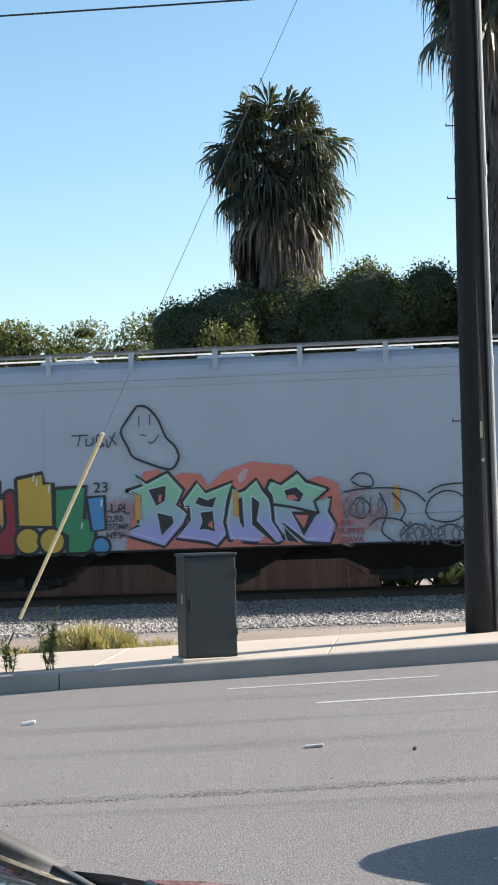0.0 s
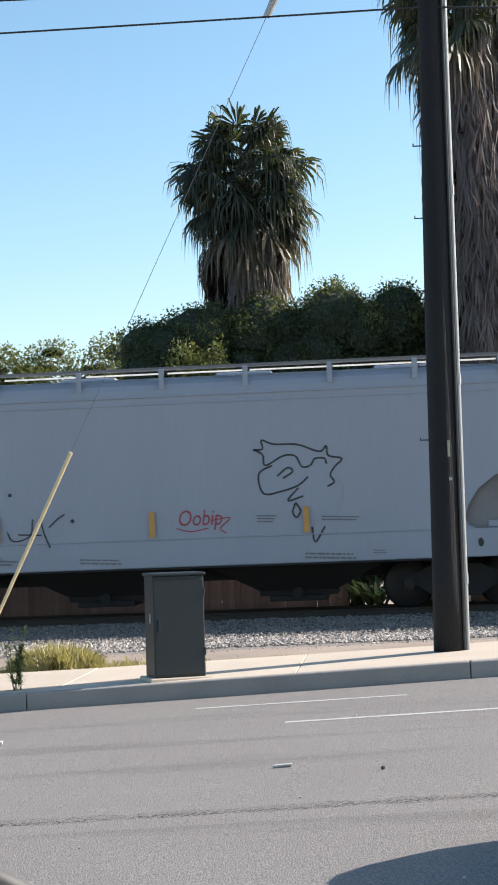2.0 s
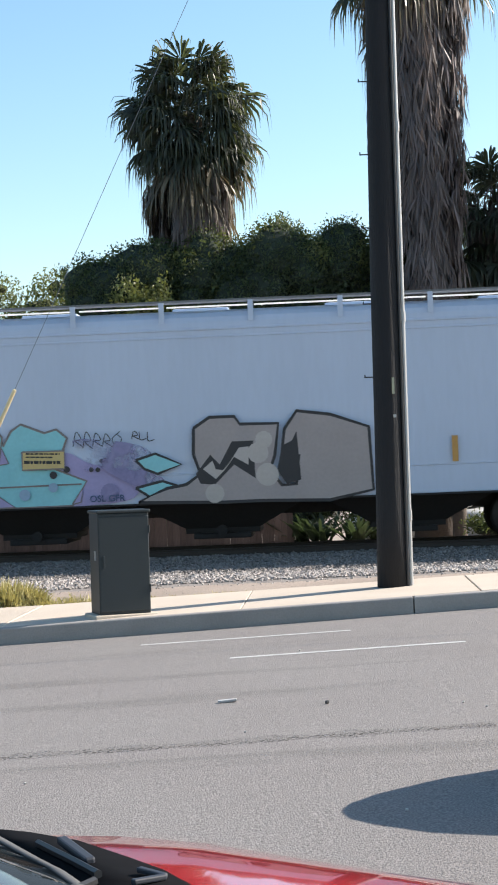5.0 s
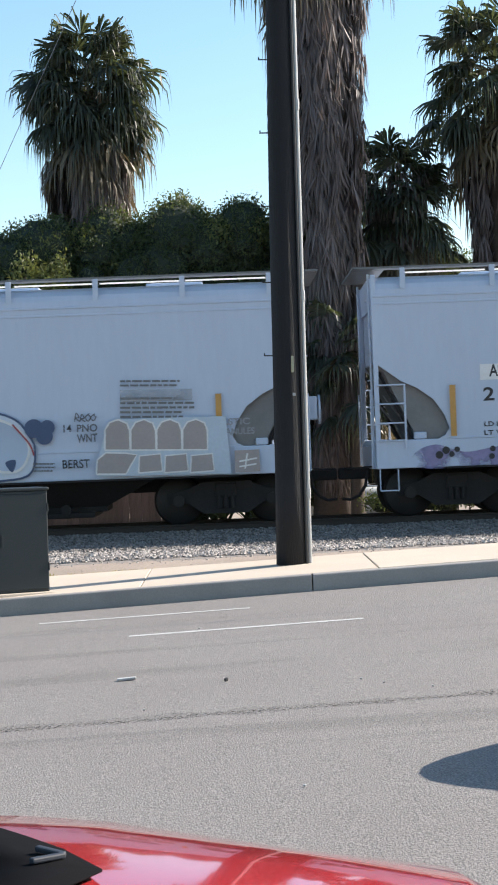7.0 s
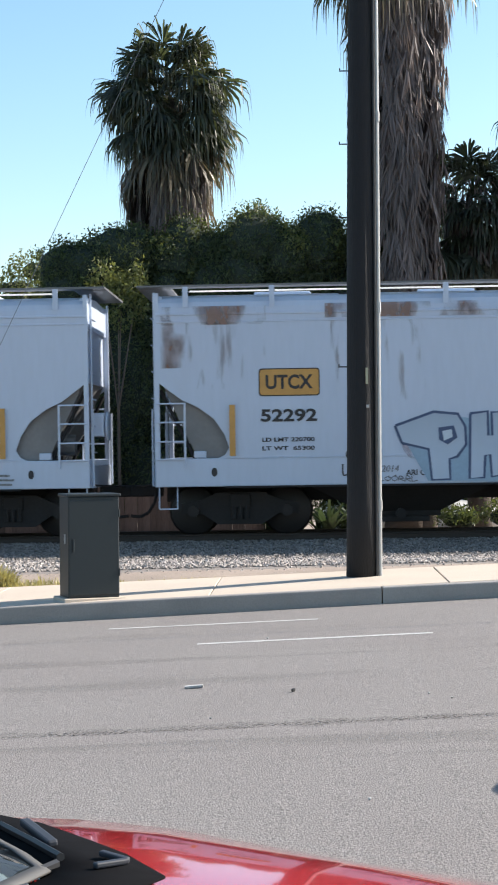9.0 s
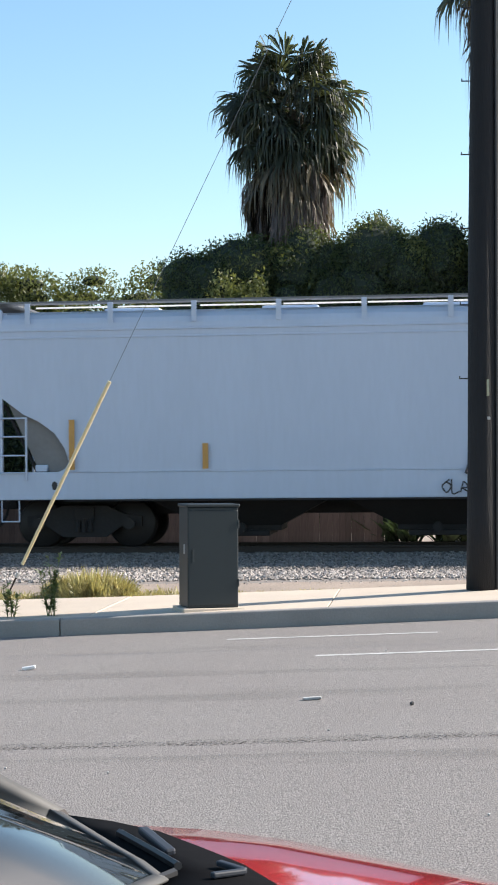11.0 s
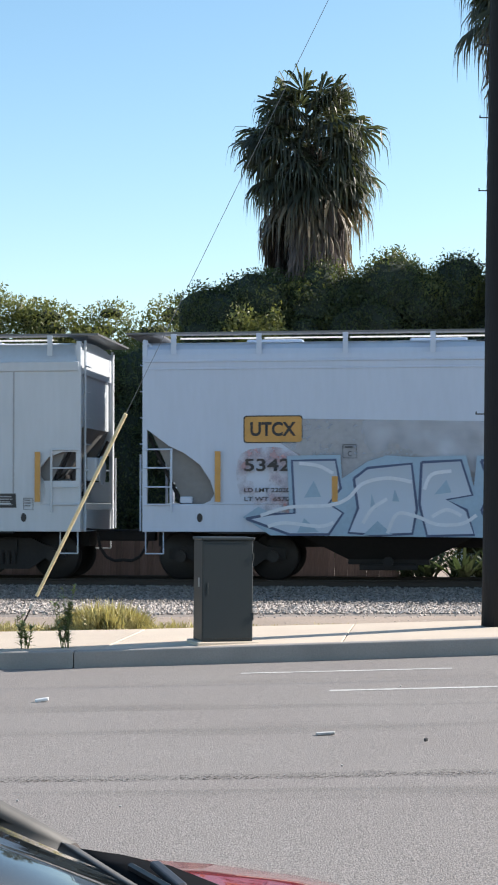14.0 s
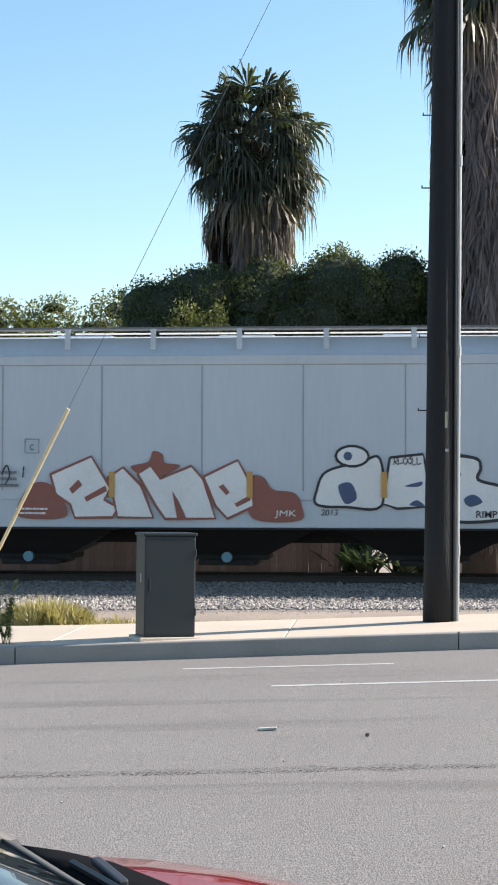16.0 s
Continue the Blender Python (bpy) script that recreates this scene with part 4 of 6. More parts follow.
e.piece([(10, 368), (40, 342), (80, 356), (126, 352), (140, 372), (150, 380), (160, 362), (255, 350), (300, 352), (300, 335), (356, 320), (372, 348), (392, 346), (410, 365), (412, 385), (430, 352), (450, 338), (500, 356), (525, 348), (548, 366), (538, 395), (520, 430), (590, 456), (560, 508), (405, 516), (300, 520), (180, 524), (0, 528), (-60, 528), (-20, 470), (0, 430)], "turquoise", "mud", 0.045)
for pts in ([(46, 402), (80, 410), (110, 408), (90, 432), (60, 420)], [(135, 440), (150, 405), (182, 402), (162, 440)], [(48, 458), (110, 450), (122, 462), (85, 472)], [(215, 445), (232, 425), (300, 400), (260, 455), (240, 460)], [(345, 395), (360, 370), (370, 440), (345, 440)], [(400, 425), (408, 385), (425, 420)], [(290, 518), (316, 465), (356, 455), (330, 515)], [(140, 524), (160, 500), (190, 522)], [(370, 516), (405, 490), (440, 512)], [(560, 505), (582, 470), (578, 500)]):
    e.fill(pts, "violet")
    e.line([pts], "mud", 0.03, False, True)
e.line([[(150, 380), (130, 420), (120, 450)], [(312, 360), (316, 400), (270, 440)], [(410, 370), (400, 430), (360, 450)], [(0, 478), (200, 480), (580, 462)]], "mud", 0.03)
for x, y, r in ((235, 347, 9), (225, 359, 8), (248, 361, 8), (258, 392, 8), (269, 402, 7), (257, 414, 6), (153, 432, 6), (136, 443, 6), (148, 447, 6), (365, 494, 9), (355, 509, 7), (370, 509, 7), (520, 444, 8), (548, 432, 7), (622, 414, 5), (630, 412, 5), (614, 432, 5), (600, 432, 5)):
    e.disc(x, y, r, "ink")
for x, y, r in ((60, 500, 12), (230, 502, 10), (460, 486, 12), (40, 372, 10), (520, 470, 10)):
    e.disc(x, y, r, "steelblue")
for x, y, r in ((640, 480, 20), (700, 400, 18), (590, 420, 14), (740, 460, 16)):
    e.disc(x, y, r, "haze_violet")
e.fill([(454, 396), (543, 393), (544, 430), (455, 434)], "ochre", name="notice_board")
e.line([[(454, 396), (543, 393), (544, 430), (455, 434)]], "mud", 0.03, False, True)
e.bars(462, 538, 398, 412, 2, 3, "ink")
e.bars(458, 540, 414, 428, 1, 8, "ink")
e.tag(562, 665, 352, 388, 5, 12, "ink", 0.018)
e.tag(685, 735, 350, 372, 3, 13, "ink", 0.018)
e.words("OSL GFR", 598, 672, 486, 500, "navy", "graffiti_tag")
e.fill([(560, 372), (700, 380), (735, 420), (720, 470), (640, 440)], "haze_violet", True)
for pts in ([(694, 412), (735, 398), (790, 420), (740, 440), (712, 430)], [(694, 470), (750, 455), (800, 470), (790, 500), (740, 498)]):
    e.piece(pts, "turquoise", "ink", 0.05)
e.piece([(815, 345), (848, 322), (900, 320), (912, 336), (992, 334), (985, 400), (975, 430), (1000, 462), (1030, 460), (1035, 400), (1000, 390), (1005, 345), (1030, 308), (1100, 315), (1180, 340), (1190, 470), (1100, 492), (960, 494), (880, 498), (700, 500), (760, 470), (800, 462), (830, 440), (815, 400)], "taupe", "ink", 0.06)
for pts in ([(820, 440), (850, 400), (870, 420), (895, 372), (940, 370), (945, 448), (900, 420), (860, 462), (830, 460)], [(1000, 380), (1020, 370), (1030, 350), (1040, 450), (1010, 460), (990, 430)]):
    e.fill(pts, "ink")
e.fill([(835, 430), (855, 412), (862, 430), (880, 432), (910, 385), (930, 382), (930, 420), (900, 404), (862, 450)], "sand")
for x, y, r in ((962, 368, 18), (950, 395, 22), (970, 440, 24), (860, 480, 20)):
    e.disc(x, y, r, "sand")

# wagon D: yellow panel and number, rust, blue letters, white-blue piece, domes
d = Wall(CARS["D"], (3.036, 5.368), (0.008910, -0.000220), (-0.000213, -0.008917))


def panel(wall, x0, x1, z0, z1):
    """A yellow panel with a black rim and reporting mark."""
    patch(wall.car, "panel", oblong(x0, x1, z0, z1, 0.06), "ink", 0.006)
    patch(wall.car, "panel_face", oblong(x0 + 0.022, x1 - 0.022, z0 + 0.022, z1 - 0.022, 0.05), "yellow", 0.009)
    words_fit(wall.car, "UTCX", x0 + 0.13, x1 - 0.13, z0 + 0.13, z1 - 0.12)


def words_fit(car, text, x0, x1, z0, z1, material="ink", lift=0.012):
    bm = lettering(text, 1.0, 1.0, 0.03)
    xs, zs = [v.co.x for v in bm.verts], [v.co.z for v in bm.verts]
    bx, bz, kx, kz = min(xs), min(zs), (x1 - x0) / (max(xs) - min(xs)), (z1 - z0) / (max(zs) - min(zs))
    for v in bm.verts:
        v.co = Vector(((v.co.x - bx) * kx, 0, (v.co.z - bz) * kz))
    return part("lettering", place(bm, x0, z0, lift), material, car)


panel(d, 1.95, 3.09, 2.60, 3.12)
words_fit(CARS["D"], "52292", 1.98, 3.03, 2.12, 2.36)
words_fit(CARS["D"], "LD LMT 220700", 2.0, 2.98, 1.75, 1.83)
words_fit(CARS["D"], "LT WT  65300", 2.0, 2.98, 1.59, 1.67)
patch(CARS["D"], "stain", oblong(0.15, 2.1, 3.95, 4.30), "rust_patch", 0.022)
patch(CARS["D"], "stain", oblong(0.12, 0.6, 3.15, 4.15), "rust_patch", 0.004)
patch(CARS["D"], "stain", oblong(0.6, 2.1, 2.75, 4.0), "rust_run", 0.005)
patch(CARS["D"], "stain", oblong(3.3, 5.2, 2.5, 4.0), "rust_run", 0.005)
patch(CARS["D"], "stain", oblong(3.2, 8.4, 4.05, 4.32), "rust_patch", 0.022)
patch(CARS["D"], "stain", oblong(8.6, 12.5, 2.6, 4.0), "rust_run", 0.005)
d.n = 4
d.frame_box(85, 113, 310, 338)
d.words("C", 95, 103, 323, 334)
d.words("OSIN", 66, 128, 420, 442, "ink", "graffiti_tag", 0, 0.2)
d.tag(62, 125, 450, 480, 4, 31)
d.words("2014", 143, 178, 455, 468, "darkgrey", "graffiti_tag", 0, 0.15)
d.words("ARI CE", 194, 242, 463, 475)
d.tag(135, 220, 474, 488, 6, 32, "darkgrey", 0.015)
d.fill([(185, 410), (205, 440), (240, 420), (220, 405)], "haze_pink", True)
d.fill([(178, 380), (275, 348), (330, 355), (360, 345), (400, 350), (420, 340), (490, 345), (520, 350), (570, 328), (630, 340), (720, 352), (740, 400), (744, 450), (700, 478), (600, 475), (520, 478), (420, 484), (240, 486)], "steelblue")
d.piece([(170, 372), (250, 342), (300, 346), (316, 372), (318, 410), (300, 435), (284, 440), (286, 482), (248, 484), (240, 420), (185, 408)], "frost", "navy", 0.05)
d.piece([(326, 345), (362, 340), (364, 390), (372, 390), (370, 342), (404, 340), (406, 470), (372, 476), (368, 430), (358, 432), (356, 478), (326, 480)], "frost", "navy", 0.05)
d.disc(465, 408, 60, "frost", "navy", 0.05, 1.15)
d.disc(467, 408, 20, "steelblue", "navy", 0.04, 1.3)
d.piece([(530, 365), (545, 335), (590, 325), (625, 350), (618, 378), (575, 372), (572, 388), (612, 392), (632, 420), (612, 462), (560, 470), (528, 462), (530, 436), (575, 440), (585, 425), (545, 415), (528, 395)], "frost", "navy", 0.05, True)
o = Wall(CARS["D"], (6.954, 9.926), (0.010518, -0.000304), (-0.000303, -0.010518))
o.n = d.n + 2
o.piece([(165, 745), (175, 728), (195, 717), (215, 718), (232, 732), (238, 748), (222, 755), (205, 748), (190, 752), (188, 768), (205, 775), (222, 772), (222, 788), (205, 790), (195, 798), (205, 805), (235, 800), (238, 782), (262, 784), (262, 812), (245, 836), (215, 843), (190, 832), (178, 808), (182, 782), (170, 765)], "frost", "navy", 0.05, True)
o.line([[(20, 812), (60, 808), (90, 812)], [(100, 812), (140, 806), (180, 810)], [(190, 814), (225, 808), (255, 812)], [(20, 745), (40, 738), (62, 745)], [(100, 742), (120, 730), (140, 730)], [(180, 740), (196, 728), (214, 730)]], "whitewash", 0.05)
d.fill([(260, 375), (292, 370), (300, 395), (280, 410), (262, 400)], "navy")
d.fill([(268, 382), (288, 378), (290, 394), (272, 402)], "paleblue")
d.line([[(700, 350), (730, 380), (760, 405)], [(740, 408), (800, 400)]], "oxblood", 0.03)
d.words("YABER", 820, 925, 240, 268, "ink", "graffiti_tag", 0.0, 0.3)
d.line([[(800, 248), (806, 248)], [(850, 270), (890, 262), (920, 264), (956, 286)], [(905, 235), (940, 270)]], "ink", 0.028)
d.bars(745, 915, 438, 464, 3, 35)
f = Wall(CARS["D"], (9.409, 5.272), (0.008904, -0.000282), (-0.000299, -0.008889))
f.n = 40
f.piece([(90, 372), (130, 340), (170, 322), (230, 330), (280, 345), (330, 322), (400, 330), (440, 318), (520, 320), (600, 318), (660, 335), (690, 370), (702, 400), (690, 450), (620, 464), (480, 470), (300, 478), (130, 480), (100, 440)], "whitewash", "navy", 0.04, True)
o.n = f.n + 2
o.fill([(366, 765), (370, 738), (385, 726), (405, 722), (425, 728), (435, 742), (470, 745), (482, 752), (480, 800), (440, 822), (380, 818), (364, 795)], "frost", True)
o.fill([(364, 772), (395, 782), (430, 762), (452, 774), (410, 796), (360, 802)], "whitewash", True)
o.fill([(426, 734), (445, 744), (470, 746), (482, 758), (474, 780), (460, 770), (450, 755)], "navy", True)
o.fill([(474, 805), (484, 810), (484, 836), (450, 838), (466, 830), (470, 815)], "navy", True)
o.disc(458, 768, 5, "paleblue")
o.disc(470, 818, 6, "paleblue")
o.fill([(552, 760), (575, 742), (610, 748), (630, 790), (600, 800), (570, 790)], "frost", True)
o.fill([(560, 812), (572, 798), (590, 812), (582, 828), (562, 824)], "navy", True)
o.fill([(604, 800), (622, 800), (628, 822), (610, 830)], "navy", True)
o.disc(574, 806, 5, "paleblue")
o.disc(616, 806, 5, "paleblue")
f.n = o.n + 2
f.piece([(440, 345), (500, 340), (540, 360), (540, 410), (480, 440), (440, 400)], "frost", "bone", 0.04, True)
f.piece([(600, 335), (660, 350), (690, 395), (670, 440), (620, 440), (600, 400)], "frost", "bone", 0.05, True)
for pts in ([(490, 345), (528, 342), (534, 368), (505, 378)], [(370, 440), (400, 425), (408, 455), (375, 458)], [(425, 430), (448, 432), (444, 462), (425, 460)], [(240, 440), (262, 432), (275, 450), (262, 466), (230, 464)], [(90, 370), (115, 365), (116, 405), (92, 402)], [(640, 425), (662, 420), (655, 445)]):
    f.fill(pts, "navy", True)
for x, y, r in ((250, 325, 7), (262, 330, 8), (276, 326, 6), (485, 312, 10), (498, 316, 9), (240, 372, 6), (250, 382, 6), (312, 372, 6), (500, 368, 6), (512, 358, 6)):
    f.disc(x, y, r, "navy" if y < 330 else "paleblue")
f.disc(700, 354, 20, "navy")
f.disc(728, 352, 16, "navy")
f.disc(722, 370, 18, "navy")
f.fill([(342, 324), (430, 320), (431, 352), (343, 356)], "mud", name="placard")
f.line([[(342, 324), (430, 320), (431, 352), (343, 356)]], "ink", 0.02, False, True)
f.line([[(655, 345), (690, 385), (700, 410)]], "oxblood", 0.03)
f.words("14", 762, 778, 346, 362, "ink", "graffiti_tag", 0.01)
f.words("PNO", 790, 832, 346, 362, "darkgrey", "graffiti_tag")
f.words("WNT", 790, 832, 366, 384, "darkgrey", "graffiti_tag")
f.tag(785, 830, 322, 340, 4, 36, "darkgrey", 0.02)
f.words("BERST", 760, 816, 420, 438, "ink", "graffiti_tag", 0.01)
f.bars(698, 752, 426, 448, 3, 37)
f.fill([(880, 274), (1030, 272), (1030, 296), (880, 300)], "buff", name="patch")
f.bars(880, 1018, 254, 272, 2, 41, "dark_text")
f.bars(880, 1035, 290, 338, 5, 42, "dark_text")
f.words("PLASTIC", 1068, 1150, 336, 350, "greytag")
f.words("GRANULES", 1078, 1160, 356, 370, "greytag")
f.fill([(830, 455), (838, 405), (850, 350), (880, 335), (1100, 330), (1112, 450)], "paleblue")
for i in range(4):
    x = 848 + 54 * i
    f.piece([(x, 400), (x, 358), (x + 10, 342), (x + 28, 336), (x + 46, 344), (x + 52, 360), (x + 52, 400)], "taupe", "bone", 0.03)
f.piece([(830, 450), (832, 420), (850, 405), (890, 406), (915, 410), (902, 432), (892, 450)], "taupe", "bone", 0.03)
for i in range(3):
    x = 918 + 54 * i
    f.piece([(x, 448), (x + 2, 412), (x + 46, 408), (x + 50, 444)], "taupe", "bone", 0.03)
f.fill([(1118, 402), (1170, 400), (1172, 446), (1120, 448)], "taupe")
f.line([[(1128, 425), (1165, 418)], [(1145, 408), (1140, 440)], [(1128, 436), (1164, 430)]], "bone", 0.03, False)

# wagon E: black outline pieces and scrawls, notices
e = Wall(CARS["E"], (14.807, 5.483), (0.008949, -0.000174), (-0.000106, -0.009004))
e.bars(233, 388, 300, 374, 8, 51, "dark_text")
e.words("PLASTIC", 243, 322, 377, 389, "dark_text")
e.words("GRANULES", 342, 422, 375, 387, "dark_text")
e.fill([(305, 393), (364, 392), (364, 430), (306, 431)], "white", name="placard")
for x0, x1, y0, y1 in ((307, 335, 395, 404), (337, 362, 395, 416), (307, 335, 406, 417), (307, 362, 419, 428)):
    e.fill([(x0, y0), (x1, y0), (x1, y1), (x0, y1)], "ink", name="placard_field")
e.tag(232, 330, 226, 268, 5, 52, "scribble", 0.05)
e.tag(235, 268, 395, 440, 2, 53, "greytag", 0.02)
e.tag(370, 415, 402, 424, 4, 54, "greytag", 0.015)
e.words("eidle", 212, 380, 462, 500, "bone", "graffiti_letter", 0.09)
e.line([[(205, 480), (215, 458), (250, 456), (290, 466), (330, 458), (380, 460), (386, 485), (370, 498), (300, 500), (215, 504), (205, 480)]], "oxblood", 0.03)
e.line([[(220, 482), (250, 476), (240, 492)], [(268, 470), (268, 494)], [(300, 474), (320, 480), (300, 494)], [(345, 480), (370, 474), (352, 494)]], "oxblood", 0.035)
e.words("HEVS", 116, 175, 470, 496, "bone", "graffiti_tag", 0.01)
e.bars(52, 105, 472, 498, 3, 55)
e.bars(422, 475, 466, 494, 3, 56)
g = Wall(CARS["E"], (8.163, 5.568), (0.008990, -0.000190), (-0.000087, -0.009059))
g.n = 24
g.fill([(210, 250), (235, 235), (262, 260), (268, 420), (215, 430)], "grime")
q = Wall(CARS["E"], (9.121, 10.137), (0.010592, -0.000094), (-0.000092, -0.010556))
q.n = 30
q.fill([(115, 655), (130, 645), (165, 655), (170, 740), (165, 868), (112, 866)], "grime")
q.fill([(52, 690), (70, 655), (82, 690), (84, 820), (40, 822)], "grime")
q.piece([(178, 770), (180, 742), (195, 722), (215, 715), (238, 724), (252, 714), (270, 712), (283, 718), (290, 706), (305, 700), (320, 706), (333, 716), (352, 709), (370, 712), (378, 718), (395, 711), (412, 722), (420, 738), (440, 742), (455, 755), (462, 775), (455, 800), (440, 814), (415, 824), (392, 812), (380, 800), (370, 812), (355, 824), (340, 832), (318, 838), (298, 830), (285, 822), (265, 812), (240, 815), (218, 823), (195, 808), (182, 790)], "bubble", "ink", 0.085, True)
q.line([[(186, 775), (190, 800), (212, 818), (238, 812)], [(392, 808), (412, 820), (438, 812), (455, 798)], [(290, 822), (316, 834), (340, 828)]], "ink", 0.10)
q.line([[(187, 772), (188, 755), (205, 745), (222, 744), (236, 755), (246, 780), (244, 800), (235, 815)], [(243, 745), (255, 738), (268, 745), (274, 770), (272, 795), (262, 808), (250, 803), (246, 788)], [(240, 742), (244, 724), (258, 713)], [(284, 718), (292, 735), (294, 748)], [(318, 755), (335, 752), (350, 760), (360, 780), (360, 805), (352, 820)], [(345, 720), (348, 740), (352, 758)], [(335, 716), (350, 722)], [(378, 718), (390, 740), (396, 765), (394, 795), (380, 810), (362, 812)], [(398, 755), (410, 746), (420, 752), (430, 768), (428, 782), (420, 778), (412, 758), (402, 752)], [(400, 750), (412, 740), (424, 738)]], "ink", 0.05)
q.line([[(274, 752), (288, 765), (300, 790), (305, 765), (315, 748)], [(276, 756), (285, 785), (292, 815), (300, 828)]], "ink", 0.055)
for x, y, r in ((220, 778, 2.6), (224, 783, 2.6), (218, 784, 2.6), (360, 732, 2.6), (357, 738, 2.4), (365, 738, 2.6), (406, 739, 2.4), (396, 745, 2.6), (311, 648, 2.8), (328, 655, 2.2), (345, 657, 2.4), (325, 663, 1.8), (347, 664, 1.6), (355, 690, 1.8), (409, 692, 1.8), (410, 696, 1.6)):
    q.disc(x, y, r, "ink")
q.disc(448, 766, 9, "bone", "ink", 0.04, 0.65)
for pts in ([(472, 790), (474, 770), (485, 762), (498, 765), (503, 780), (508, 764), (520, 763), (528, 780), (522, 800), (505, 806), (485, 806)], [(524, 770), (535, 764), (548, 768), (542, 778), (550, 785), (556, 800), (540, 808), (524, 803), (520, 788)],
            [(550, 766), (565, 764), (574, 772), (566, 782), (576, 790), (572, 803), (556, 805), (546, 790)], [(574, 768), (588, 763), (598, 772), (594, 784), (606, 802), (585, 806), (572, 795)],
            [(594, 766), (605, 762), (616, 768), (612, 778), (628, 784), (632, 797), (616, 804), (602, 798)], [(634, 790), (650, 780), (663, 784), (655, 793), (640, 795)]):
    q.piece(pts, "bone", "ink", 0.04, True)
q.line([[(486, 788), (488, 772)], [(500, 796), (496, 780)], [(512, 772), (514, 790)], [(530, 776), (540, 774)], [(532, 792), (544, 794)], [(558, 776), (566, 774)], [(584, 774), (588, 782)], [(606, 774), (602, 780)]], "ink", 0.025)
q.line([[(514, 735), (510, 735), (508, 676), (556, 670), (556, 694)], [(558, 682), (596, 686)], [(594, 672), (600, 670), (644, 670), (646, 690), (644, 736), (636, 738)], [(598, 674), (604, 700), (610, 730)], [(605, 694), (640, 696)], [(646, 684), (698, 696), (692, 698), (698, 730), (704, 742)]], "ink", 0.05, False)
q.ring(541, 734, 22, "ink", 0.06)
q.ring(617, 738, 18, "ink", 0.04)
q.ring(660, 736, 24, "ink", 0.04, 0.8)
q.ring(691, 752, 9, "ink", 0.04)
q.line([[(565, 712), (580, 710), (596, 722), (600, 740), (590, 754), (575, 758), (564, 752)], [(612, 742), (616, 732), (622, 742)], [(616, 702), (616, 714)], [(630, 700), (628, 714)], [(548, 704), (562, 712), (572, 702)], [(592, 727), (602, 726)], [(646, 708), (666, 708)], [(676, 734), (690, 742)]], "ink", 0.04)
q.line([[(250, 836), (248, 860)], [(272, 836), (246, 850), (262, 862)], [(274, 838), (270, 862)], [(282, 862), (284, 838), (298, 838), (292, 848), (278, 850), (300, 862)], [(306, 838), (304, 862)], [(322, 838), (302, 850), (338, 858)], [(238, 852), (300, 850)], [(372, 836), (356, 852), (372, 860), (376, 848), (366, 850)], [(398, 838), (384, 842), (380, 864)], [(382, 852), (396, 850)]], "oxblood", 0.022, False)
q.line([[(402, 851), (425, 850)], [(414, 838), (410, 862)], [(446, 832), (430, 836), (436, 846), (428, 848), (436, 862), (450, 856)], [(458, 834), (450, 866), (470, 850)], [(466, 864), (486, 836), (490, 862)], [(474, 852), (492, 850)], [(494, 862), (500, 838), (508, 852), (518, 830), (516, 862)], [(550, 830), (534, 836), (542, 846), (534, 850), (540, 860), (562, 856)], [(550, 843), (576, 845)]], "ink", 0.04)
q.ring(523, 846, 12, "ink", 0.04, 1.1)
q.line([[(0, 680), (15, 680), (14, 735), (2, 745)], [(0, 695), (16, 694), (58, 692), (54, 720), (62, 752)], [(16, 712), (38, 711)], [(76, 722), (64, 728), (64, 736), (74, 738)], [(80, 736), (86, 722), (92, 734)], [(96, 722), (106, 724), (96, 736), (110, 736)], [(112, 728), (114, 746), (124, 728)]], "ink", 0.035)
q.ring(32, 738, 20, "ink", 0.035, 0.8)
q.ring(58, 748, 8, "ink", 0.03)
q.piece([(-20, 830), (0, 775), (16, 755), (18, 790), (40, 756), (38, 785), (86, 768), (70, 790), (82, 812), (30, 805), (0, 828)], "rose", "ink", 0.035)
q.tag(-60, 20, 840, 868, 5, 58)
g.bars(92, 215, 476, 498, 3, 57)
g.bars(755, 812, 468, 494, 3, 58)

# wagon F: silver letters, blue letters, panel and number
f = Wall(CARS["F"], (10.108, 5.273), (0.009096, -0.000189), (-0.000023, -0.009163))
f.fill([(-900, 258), (755, 256), (760, 472), (-560, 478)], "buff", name="patch")
for x, y, r in ((40, 360, 45), (500, 370, 60), (720, 370, 40)):
    f.fill([(x - r, y - r), (x + r, y - r * 0.8), (x + r * 0.8, y + r), (x - r, y + r * 0.8)], "haze_blue", True)
f.fill([(5, 478), (20, 430), (80, 305), (180, 312), (240, 320), (296, 316), (340, 330), (345, 292), (360, 310), (450, 318), (520, 380), (522, 300), (630, 300), (636, 290), (710, 322), (702, 400), (730, 450), (720, 472), (540, 472), (300, 478)], "shade")
r = Wall(CARS["F"], (5.183, 10.860), (0.010698, -0.000044), (-0.000010, -0.010614))
r.n = 14
